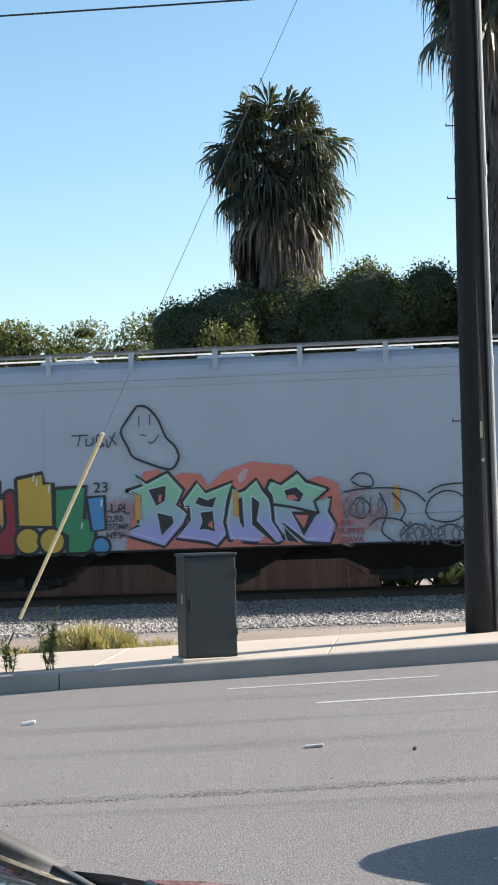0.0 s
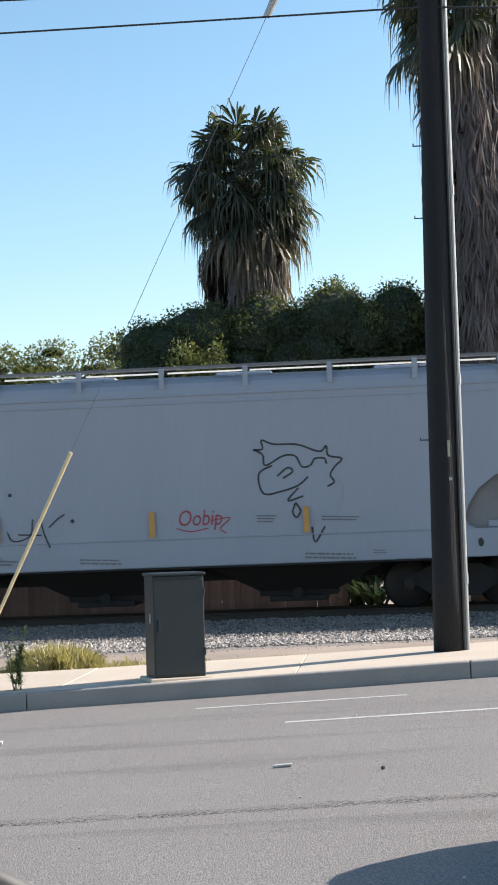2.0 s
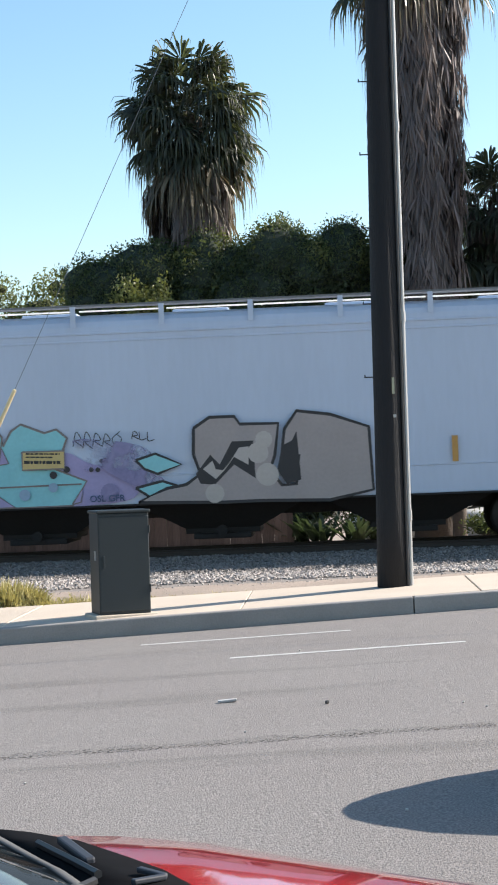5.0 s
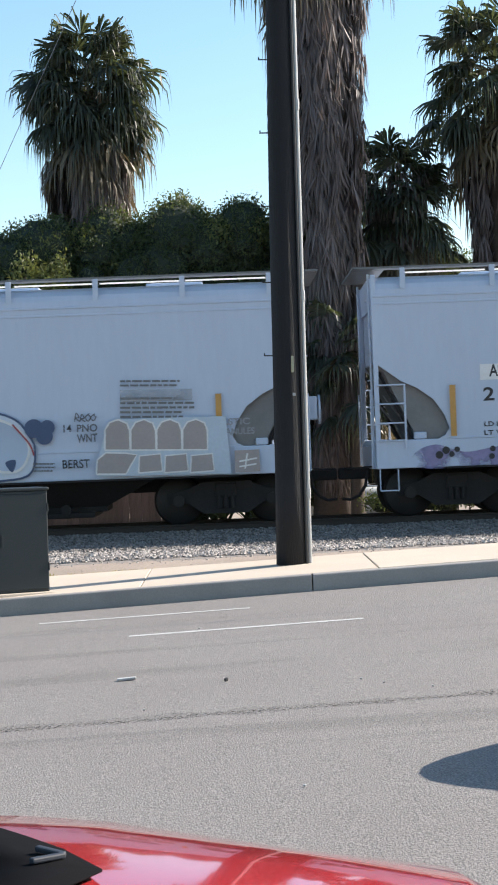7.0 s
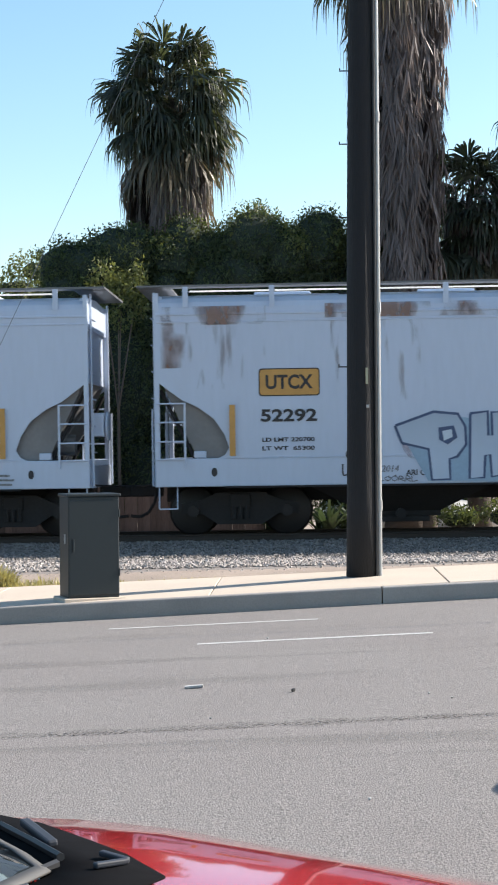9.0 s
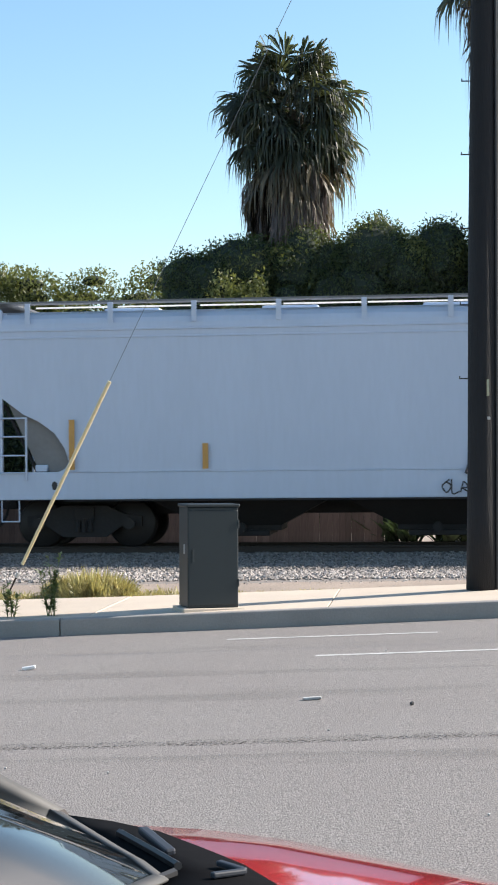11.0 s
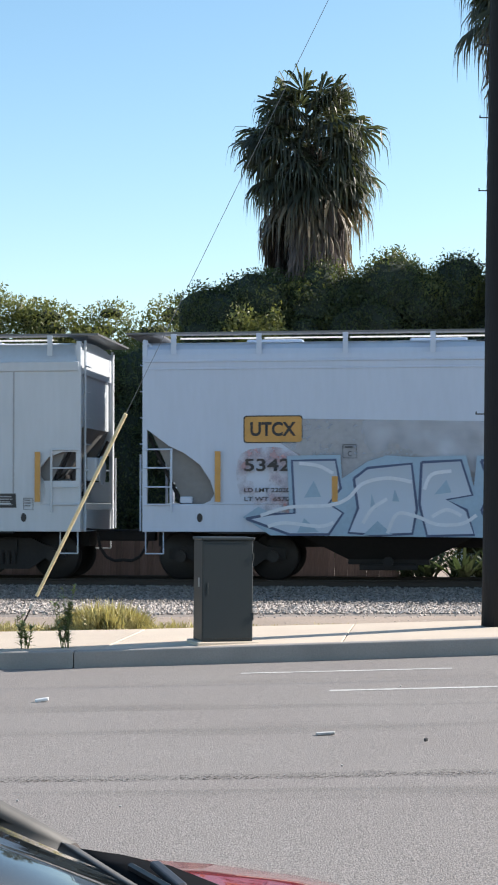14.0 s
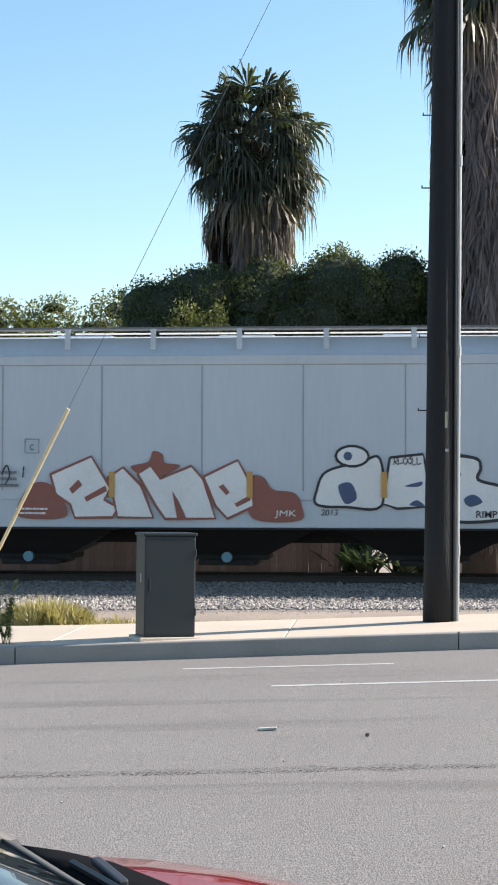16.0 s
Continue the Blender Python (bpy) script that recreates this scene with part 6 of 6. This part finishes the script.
        part("headlight", boxed(1.5, 1.74, min(s * 0.45, s * 0.66), max(s * 0.45, s * 0.66), 0.50, 0.61, bevel=0.03), "lamp_clear", c)
        part("tail_light", boxed(-2.48, -2.28, min(s * 0.42, s * 0.62), max(s * 0.42, s * 0.62), 0.72, 0.86, bevel=0.03), "lamp_red", c)
        side_on = [(x, s * y, z) for x, y, z in ((0.285, 0.43, 1.010), (0.42, 0.18, 1.016), (0.50, 0.03, 1.018))]
        bm = bmesh.new()
        for p, q in zip(side_on, side_on[1:]):
            tube(bm, p, q, 0.011, n=6)
        wp = part("wiper", bm, "black", c, "black wiper blade and arm")
        arm = boxed(-0.11, 0.11, -0.014, 0.014, -0.010, 0.010, bevel=0.006)
        wa = part("arm", arm, "wiper_arm", wp)
        wa.matrix_basis = pose(0.405, s * 0.29, 1.018, 0, 4, s * -62)
        wb = part("arm", boxed(-0.045, 0.045, -0.009, 0.009, -0.007, 0.007, bevel=0.004), "wiper_arm", wp)
        wb.matrix_basis = pose(0.625, s * 0.03, 1.014, 0, 4, s * -40)
        for x in (1.02, -1.75):
            t = part("tyre", tubed((x, s * 0.68, 0.305), (x, s * 0.90, 0.305), 0.334, n=28), "tyre", c)
            part("rim", tubed((x, s * 0.895, 0.31), (x, s * 0.915, 0.31), 0.2, n=20), "rim", t)
    return c


red_car = motor_car("glossy red saloon car waiting on the road", "car_red", pose(-1.05, 3.75, grade(-1.05) + 0.047, 0, -2.1, 0))
queue_car = motor_car("dark grey saloon car in the next lane", "car_grey", pose(0, 0, 0))
for x, y, rz in ((3.1, 42.6, 0), (8.4, 42.9, 180)):
    motor_car("white saloon car parked behind the palms", "car_white", pose(x, y, ground_z(x, y) + 0.03, 0, 0, rz))

# ---- plants ----


def strip_leaf(vs, fs, p, d, length, width, droop, side, segs=2):
    """A narrow blade from p along d, which sags towards its tip."""
    k = len(vs)
    for i in range(segs):
        t = i / segs
        q = p + d * (length * t) - Vector((0, 0, droop * t * t * length))
        w = side * (width * (0.7 + 0.3 * math.sin(math.pi * t)) / 2)
        vs.extend((q + w, q - w))
    vs.append(p + d * length - Vector((0, 0, droop * length)))
    for i in range(segs - 1):
        a = k + 2 * i
        fs.append((a, a + 2, a + 3, a + 1))
    a = k + 2 * (segs - 1)
    fs.append((a, a + 2, a + 1))


def fan_frond(vs, fs, base, d, stalk, reach, rnd, blades=22, fan=125, sag=0.35, w=0.055):
    """A fan-palm leaf: a stalk, then blades spread from its end."""
    d = d.normalized()
    side = d.cross(Vector((0, 0, 1)))
    side = side.normalized() if side.length > 0.05 else Vector((1, 0, 0))
    up = side.cross(d).normalized()
    hub = base + d * stalk - Vector((0, 0, sag * 0.25 * stalk))
    k = len(vs)
    vs.extend((base + side * 0.025, base - side * 0.025, hub - side * 0.014, hub + side * 0.014))
    fs.append((k, k + 1, k + 2, k + 3))
    d2 = (d - Vector((0, 0, sag * 0.5))).normalized()
    roll = rnd.uniform(-0.6, 0.6)
    side, up = side * math.cos(roll) + up * math.sin(roll), up * math.cos(roll) - side * math.sin(roll)
    down = Vector((0, 0, -1))
    for i in range(blades):
        a = radians(-fan + 2 * fan * (i + rnd.uniform(-0.25, 0.25)) / (blades - 1))
        dd = (d2 * math.cos(a) + side * math.sin(a) + up * (0.25 * math.cos(2 * a) + 0.07 * (-1) ** i)).normalized()
        ln = reach * (0.76 + 0.24 * math.cos(a * 0.8)) * rnd.uniform(0.82, 1.08)
        cross = (dd.cross(up) + up * (0.5 * (-1) ** i)).normalized()
        hang = sag * rnd.uniform(0.5, 1.35)
        k = len(vs)
        p1 = hub + dd * (ln * 0.50) + down * (0.05 * hang * ln)
        p2 = hub + dd * (ln * 0.74) + down * (0.18 * hang * ln)
        p3 = hub + dd * (ln * (0.86 - 0.06 * hang)) + down * (0.42 * hang * ln)
        p4 = hub + dd * (ln * (0.90 - 0.08 * hang)) + down * ((0.42 * hang + 0.12 + 0.22 * hang * rnd.random()) * ln)
        w2, w3 = cross * (w * 0.55), cross * (w * 0.22)
        vs.extend((hub, p1 + cross * w, p1 - cross * w, p2 + w2, p2 - w2, p3 + w3, p3 - w3, p4))
        fs.extend(((k, k + 1, k + 2), (k + 1, k + 3, k + 4, k + 2), (k + 3, k + 5, k + 6, k + 4), (k + 5, k + 7, k + 6)))


def fan_palm(label, x, y, top, trunk_r, crown, n_green, skirt_low, skirt_wide, n_dead, seed, dry=0.2, stalk=0.95, reach=0.95, skirt_top=None):
    """A fan palm: trunk, green crown, drying fronds and a skirt of dead thatch."""
    rnd = random.Random(seed)
    g = ground_z(x, y)
    palm = tagged(new("palm_tree"), label, "palm tree", "fan palms")
    palm.matrix_basis = pose(x, y, g)
    top -= g
    rings = []
    for i in range(13):
        z = (top - 0.75) * i / 12
        r = trunk_r * (1.35 - 0.5 * min(z / 3, 1)) if z < 3 else trunk_r * 0.85
        rings.append([(r * math.cos(a), r * math.sin(a), z) for a in [2 * math.pi * k / 12 for k in range(12)]])
    part("trunk", loft(bmesh.new(), rings), "palm_trunk", palm)
    vs, fs, vd, fd = [], [], [], []
    for i in range(n_green):
        el = math.asin(-0.82 + 1.74 * (i + 0.5) / n_green) + radians(rnd.uniform(-15, 13))
        az = i * 2.39996 + rnd.uniform(-0.5, 0.5)
        d = Vector((math.cos(az) * math.cos(el), math.sin(az) * math.cos(el), math.sin(el)))
        b = Vector((0, 0, top - 0.15 - 1.25 * (1 - i / n_green) ** 1.4))
        low = i < n_green * dry
        fan_frond(vd if low else vs, fd if low else fs, b, d, stalk * rnd.uniform(0.5, 1.16), reach * rnd.uniform(0.72, 1.08), rnd, blades=26, fan=115, sag=1.5 if low else (1.5 - 0.65 * i / n_green), w=0.043)
    mesh_from("crown", vs, fs, "frond", palm, "grey-green fan fronds")
    if vd:
        mesh_from("dry_fronds", vd, fd, "frond_dry", palm, "yellowing lower fronds")
    vt, ft = [], []
    s_top = (skirt_top - g) if skirt_top else top - 0.25
    bundles = [(rnd.uniform(0, 2 * math.pi), rnd.uniform(0.72, 1.08), rnd.uniform(-0.25, 0.35)) for i in range(17)]
    for i in range(n_dead):
        t = rnd.random() ** 0.85
        mid, wide, low_by = bundles[i % 17]
        z = skirt_low - g + low_by + (s_top - skirt_low + g) * t
        az = mid + rnd.gauss(0, 0.17)
        rr = skirt_wide * wide * (0.62 + 0.36 * t) * rnd.uniform(0.72, 1.0)
        out = Vector((math.cos(az), math.sin(az), 0))
        tang = Vector((-out.y, out.x, 0))
        hub = out * rr + Vector((0, 0, z))
        k = len(vt)
        root = out * trunk_r * 0.8 + Vector((0, 0, z + rr * 0.9))
        vt.extend((root + tang * 0.02, root - tang * 0.02, hub - tang * 0.02, hub + tang * 0.02))
        ft.append((k, k + 1, k + 2, k + 3))
        stray = 2.4 if rnd.random() < 0.2 else 1.0
        for j in range(11):
            dd = (Vector((0, 0, -1)) + tang * rnd.uniform(-0.24, 0.24) * stray + out * rnd.uniform(-0.14, 0.12) * stray).normalized()
            strip_leaf(vt, ft, hub, dd, rnd.uniform(0.3, 0.95), 0.046, 0.05, (tang + out * rnd.uniform(-0.7, 0.7)).normalized(), 2)
    mesh_from("skirt", vt, ft, "thatch", palm, "hanging skirt of dead grey-brown fronds")
    for i in range(7):
        az, up = i * 2.4 + seed, rnd.uniform(-0.2, 0.55)
        bm = bmesh.new()
        p = Vector((0, 0, top - 0.6))
        for j in range(6):
            q = p + Vector((math.cos(az), math.sin(az), up - 0.26 * j)) * (crown * 0.165)
            tube(bm, p, q, 0.013 - 0.0015 * j, n=5)
            p = q
        part("flower_stalk", bm, "frond_dry", palm, "thin dry arching flower stalk")
    return palm


fan_palm("broad fan palm with a full crown and thick dead skirt", -3.37, 41.0, 11.5, 0.42, 1.9, 135, 5.6, 1.22, 1300, 11, dry=0.2, stalk=1.2, reach=1.0, skirt_top=9.1)
fan_palm("tall fan palm trunk wrapped in a shaggy dead skirt", 2.32, 39.5, 15.8, 0.40, 1.9, 84, 1.3, 1.3, 2900, 12, stalk=1.5, reach=1.05, skirt_top=13.6)
fan_palm("young green fan palm between taller palms", 4.3, 41.5, 8.6, 0.25, 1.6, 72, 4.6, 0.9, 260, 13, dry=0.15, stalk=1.15, reach=0.95)
fan_palm("fan palm with a drooping crown and hanging skirt", 6.85, 41.0, 11.5, 0.36, 1.8, 100, 4.6, 1.0, 520, 14, stalk=1.5, reach=1.0, skirt_top=9.4)
fan_palm("low young fan palm with arching green fronds", 2.85, 38.7, 4.5, 0.14, 1.2, 34, 2.6, 0.4, 60, 15, dry=0.1, stalk=0.9, reach=0.8)


def leaves_on(blobs, count, size, rnd, low, depth=0.35, front=0.75):
    """Leaf quads scattered over the outside of a group of rounded masses."""
    vs, fs = [], []
    area = np.array([b[3] * b[5] for b in blobs])
    pick = rnd.choice(len(blobs), count * 2, p=area / area.sum())
    made = 0
    for j in pick:
        cx, cy, cz, rx, ry, rz = blobs[j]
        v = rnd.normal(size=3)
        v /= np.linalg.norm(v)
        if v[1] > 0.2 and rnd.random() < front:
            v[1] = -v[1]
        bump = 1 + 0.13 * noise.noise(Vector((cx + v[0] * 3.1, v[1] * 3.1 + j, cz + v[2] * 3.1))) + rnd.uniform(-0.12, 0.13)
        p = np.array([cx + v[0] * rx * bump, cy + v[1] * ry * bump, cz + v[2] * rz * bump])
        if p[2] < low:
            continue
        inside = False
        for k, (ax, ay, az, bx, by, bz) in enumerate(blobs):
            if k != j and ((p[0] - ax) / bx) ** 2 + ((p[1] - ay) / by) ** 2 + ((p[2] - az) / bz) ** 2 < 0.55:
                inside = True
                break
        if inside:
            continue
        # a sprig of four leaves
        q = Euler(rnd.uniform(0, 6.28, 3)).to_matrix()
        for a in range(4):
            s = size * rnd.uniform(0.6, 1.3)
            o = Vector(p) + Vector(rnd.normal(size=3)) * size * 0.8
            e1 = q @ Vector((math.cos(a * 1.7), math.sin(a * 1.7), 0.35 * (a % 2)))
            e2 = (q @ Vector((-math.sin(a * 1.7), math.cos(a * 1.7), 0.2))) * 0.42
            n = len(vs)
            vs.extend((o, o + e1 * s * 0.5 + e2 * s * 0.5, o + e1 * s, o + e1 * s * 0.5 - e2 * s * 0.5))
            fs.append((n, n + 1, n + 2, n + 3))
        made += 1
        if made >= count:
            break
    return vs, fs


def leafy_tree(label, name, category, x, y, blobs, count, size, seed, leaf="leaf", core=0.88, low=0.3, trunk=0.16):
    """A tree of several leafy masses on a forked trunk."""
    rnd = np.random.default_rng(seed)
    g = ground_z(x, y)
    tree = tagged(new(name), label, category)
    bm = bmesh.new()
    zc = min(b[2] for b in blobs)
    tube(bm, (x, y, g - 0.1), (x, y, zc * 0.6), trunk, trunk * 0.7, 9)
    for b in blobs[:6]:
        tube(bm, (x, y, zc * 0.55), (b[0], b[1], b[2]), trunk * 0.55, trunk * 0.15, 7)
    part("trunk", bm, "bark", tree)
    vs, fs = leaves_on(blobs, count, size, rnd, low)
    crown = mesh_from("crown", vs, fs, leaf, tree)
    # solid dark masses: the shade within the crown is put into their colour
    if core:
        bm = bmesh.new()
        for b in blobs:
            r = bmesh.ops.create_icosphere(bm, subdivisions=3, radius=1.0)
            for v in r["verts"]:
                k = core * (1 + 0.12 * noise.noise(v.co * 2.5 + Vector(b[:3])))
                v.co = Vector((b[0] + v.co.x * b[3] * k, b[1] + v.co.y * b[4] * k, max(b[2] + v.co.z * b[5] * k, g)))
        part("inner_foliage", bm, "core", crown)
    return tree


# ---- dense dark row behind the railway ----
HEDGE = [(-13.0, 41.2, 4.6), (-10.4, 41.0, 4.7), (-7.8, 41.0, 4.8), (-4.55, 40.6, 6.25), (-3.2, 40.8, 6.5), (-0.9, 40.6, 6.8), (1.2, 40.8, 6.7), (3.4, 45.6, 6.2), (6.0, 45.8, 5.8), (8.6, 45.6, 6.0)]
for i, (x, y, z) in enumerate(HEDGE):
    rnd = random.Random(40 + i)
    blobs = [(x, y, z * 0.52, 1.9, 1.5, z * 0.52), (x - 0.9, y, z * 0.7, 0.9, 1.2, z * 0.27), (x + 0.9, y, z * 0.7, 0.9, 1.2, z * 0.27)]
    for k in range(16):
        blobs.append((x + rnd.uniform(-1.5, 1.5), y - rnd.uniform(-0.2, 0.9), z * rnd.uniform(0.93, 1.09), rnd.uniform(0.22, 0.45), 0.4, rnd.uniform(0.2, 0.4)))
    for k in range(9):
        a = rnd.uniform(0.1, math.pi - 0.1)
        blobs.append((x + 1.25 * math.cos(a), y - rnd.uniform(0.0, 0.7), z * rnd.uniform(0.86, 1.06) + 0.35 * math.sin(a), rnd.uniform(0.55, 0.95), 0.7, rnd.uniform(0.55, 0.85)))
    for k in range(5):
        blobs.append((x + rnd.uniform(-1.2, 1.2), y - 0.9, z * rnd.uniform(0.15, 0.75), 0.9, 0.6, 0.9))
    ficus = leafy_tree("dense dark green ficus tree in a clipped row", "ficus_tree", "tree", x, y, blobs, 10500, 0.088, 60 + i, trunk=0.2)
    # new leaves in a lighter colour that carries the sunlight on the tops
    if i in (3, 4, 5, 6):
        fresh = [(x + rnd.uniform(-1.3, 1.3), y - rnd.uniform(0.2, 0.9), z * rnd.uniform(0.98, 1.08), 0.38, 0.38, 0.3) for k in range(9 if i < 5 else 4)]
        vs, fs = leaves_on(fresh, 900 if i < 5 else 350, 0.10, np.random.default_rng(i), 0.3)
        mesh_from("young_growth", vs, fs, "leaf_light", ficus, "new yellow-green leaves, the sun on the hedge top in their colour")

leafy_tree("light olive-green shrub tips before the dark trees", "shrub", "shrub", -4.5, 38.9,
           [(-4.85, 38.9, 6.05, 0.28, 0.3, 0.42), (-4.45, 38.9, 5.85, 0.3, 0.3, 0.35), (-4.0, 38.9, 5.95, 0.2, 0.25, 0.5), (-4.4, 38.9, 5.4, 0.55, 0.4, 0.4)], 420, 0.11, 5, "leaf_light", 0.0, trunk=0.05)
for i, (x, top) in enumerate(((-13.0, 8.2), (-10.9, 8.3), (-8.6, 8.0))):
    rnd = random.Random(80 + i)
    blobs = [(x + rnd.uniform(-1.1, 1.1), 46 + rnd.uniform(-0.5, 0.5), top * rnd.uniform(0.55, 0.93), rnd.uniform(0.5, 1.0), 0.7, rnd.uniform(0.3, 0.5)) for k in range(20)]
    leafy_tree("airy light green tree with an open crown", "olive_tree", "tree", x, 46, blobs, 3200, 0.11, 90 + i, "leaf_light", 0.5, trunk=0.12)


def tuft(name, label, category, x, y, rx, ry, h, count, seed, material, lean=0.5, w=0.012):
    rnd = random.Random(seed)
    vs, fs = [], []
    for i in range(count):
        a, r = rnd.uniform(0, 6.28), math.sqrt(rnd.random())
        px, py = x + rx * r * math.cos(a), y + ry * r * math.sin(a)
        p = Vector((px, py, ground_z(px, py)))
        d = Vector((rnd.gauss(0, lean) + 0.3 * math.cos(a), rnd.gauss(0, lean), 1)).normalized()
        ln = h * rnd.uniform(0.5, 1.15) * (1.1 - 0.6 * r * r)
        strip_leaf(vs, fs, p, d, ln, w, rnd.uniform(0.05, 0.5), Vector((math.cos(a * 3), math.sin(a * 3), 0)), 3)
    return tagged(mesh_from(name, vs, fs, material), label, category, kind="stuff")


tuft("grass", "clump of dry yellow-green grass behind the pavement", "grass", -5.05, 24.1, 0.66, 0.38, 0.48, 4200, 1, "grass_dry", 0.35, 0.016)
tuft("grass", "straw-coloured grass along the pavement edge", "grass", -4.6, 23.9, 1.9, 0.25, 0.22, 1400, 2, "grass_dry")
tuft("grass", "straw-coloured grass along the pavement edge", "grass", -7.2, 24.0, 1.6, 0.35, 0.24, 1100, 4, "grass_dry")
tuft("grass", "thin dry grass along the pavement edge", "grass", -1.9, 23.8, 1.4, 0.14, 0.10, 500, 3, "grass_dry")


def weed(x, y, z, h, stems, seed):
    rnd = random.Random(seed)
    wd = tagged(new("weed"), "leggy green weed growing at the kerb", "weed")
    bm = bmesh.new()
    vs, fs = [], []
    for i in range(stems):
        p = Vector((x + rnd.uniform(-0.05, 0.05), y, z))
        d = Vector((rnd.uniform(-0.22, 0.22), rnd.uniform(-0.2, 0.2), 1)).normalized()
        hh = h * rnd.uniform(0.6, 1.05)
        tube(bm, p, p + d * hh, 0.006, 0.003, 5)
        for k in range(34):
            t = rnd.uniform(0.12, 1.0)
            a = rnd.uniform(0, 6.28)
            dd = Vector((math.cos(a), math.sin(a), rnd.uniform(0.1, 0.9))).normalized()
            strip_leaf(vs, fs, p + d * hh * t, dd, rnd.uniform(0.08, 0.15), 0.03, 0.2, Vector((-math.sin(a), math.cos(a), 0)), 2)
    part("stem", bm, "weed", wd)
    mesh_from("foliage", vs, fs, "weed", wd)


weed(-4.82, 20.6, grade(-4.82) + 0.2, 0.82, 9, 1)
weed(-5.35, 20.6, grade(-5.35) + 0.2, 0.48, 5, 2)


def strap_plant(x, y, h, n, seed):
    rnd = random.Random(seed)
    vs, fs = [], []
    g = ground_z(x, y)
    for i in range(n):
        a = rnd.uniform(0, 6.28)
        d = Vector((math.cos(a) * rnd.uniform(0.3, 1.2), math.sin(a) * 0.6, 1)).normalized()
        strip_leaf(vs, fs, Vector((x + rnd.uniform(-0.2, 0.2), y, g)), d, h * rnd.uniform(0.6, 1.15), 0.075, rnd.uniform(0.1, 0.55), Vector((-math.sin(a), math.cos(a), 0.2)).normalized(), 5)
    return tagged(mesh_from("strap_leaf_plant", vs, fs, "agave"), "spiky strap-leaved plant behind the railway", "plant")


for i, (x, y, h) in enumerate(((-0.4, 36.5, 1.15), (0.35, 36.4, 1.05), (0.9, 36.7, 1.0), (-0.9, 36.7, 0.95))):
    strap_plant(x, y, h, 46, 20 + i)
for i, (x, y, r, h) in enumerate(((4.4, 37.2, 0.5, 0.55), (5.3, 37.4, 0.45, 0.7), (3.3, 37.6, 0.4, 0.45))):
    leafy_tree("low leafy shrub behind the railway", "shrub", "shrub", x, y, [(x, y, h * 0.7, r, 0.35, h * 0.6), (x + 0.3, y, h * 0.5, r * 0.6, 0.3, h * 0.4)], 260, 0.09, 120 + i, "leaf", 0.6, trunk=0.03)

# ---- litter ----


def litter(x, y, w, d, h, material, turn, label, name="litter"):
    bm = boxed(-w / 2, w / 2, -d / 2, d / 2, 0, h, bevel=min(h, d) * 0.3)
    for v in bm.verts:
        v.co.z += 0.25 * h * math.sin(v.co.x * 30)
    ob = tagged(part(name, bm, material), label, "litter")
    ob.matrix_basis = pose(x, y, grade(x) + 0.004, 0, 0, turn)


litter(-1.0, 13.9, 0.16, 0.05, 0.022, "line", 4, "flattened scrap on the asphalt")
litter(-0.15, 13.4, 0.03, 0.03, 0.03, "trim", 30, "small stone on the asphalt", "pebble")
litter(-4.14, 16.66, 0.14, 0.06, 0.035, "white", 10, "crumpled white scrap on the asphalt")
rnd = random.Random(9)
for i in range(12):
    litter(rnd.uniform(-4, 3), rnd.uniform(8.8, 18), 0.016, 0.016, 0.012, "line", rnd.uniform(0, 90), "small stone on the asphalt", "pebble")

# ---- what moves ----
RUN = [0.0, 8.23, 16.49, 24.6, 32.75, 40.93, 49.14, 57.34, 65.53, 73.76, 82.03, 90.1, 98.11, 106.45, 114.6, 122.6, 130.72]


def run_at(t):
    i = min(int(t), 15)
    return RUN[i] + (RUN[i + 1] - RUN[i]) * (t - i)


def motions():
    """The train rolls past to the right, its wheels turn, and the car in the next lane creeps on."""
    for k, car in CARS.items():
        walk(car, [(t, pose(LEFT[k] + RUN[t], TRACK_Y, RAIL_Z)) for t in range(17)])
    times = [i / 15 for i in range(241)]
    for ws in WHEELS:
        x = ws.location.x
        walk(ws, [(t, pose(x, 0, 0.457, 0, math.degrees(run_at(t) / 0.457), 0)) for t in times])
    creep = [(0, 0.0), (3.2, 0.0), (4.2, 0.12), (5.3, 0.54), (6.0, 0.94), (6.5, 1.22), (7.0, 1.40), (7.6, 1.44), (16, 1.44)]
    walk(queue_car, [(t, pose(3.94 + d, 9.8, grade(3.9 + d) + 0.03)) for t, d in creep])


motions()
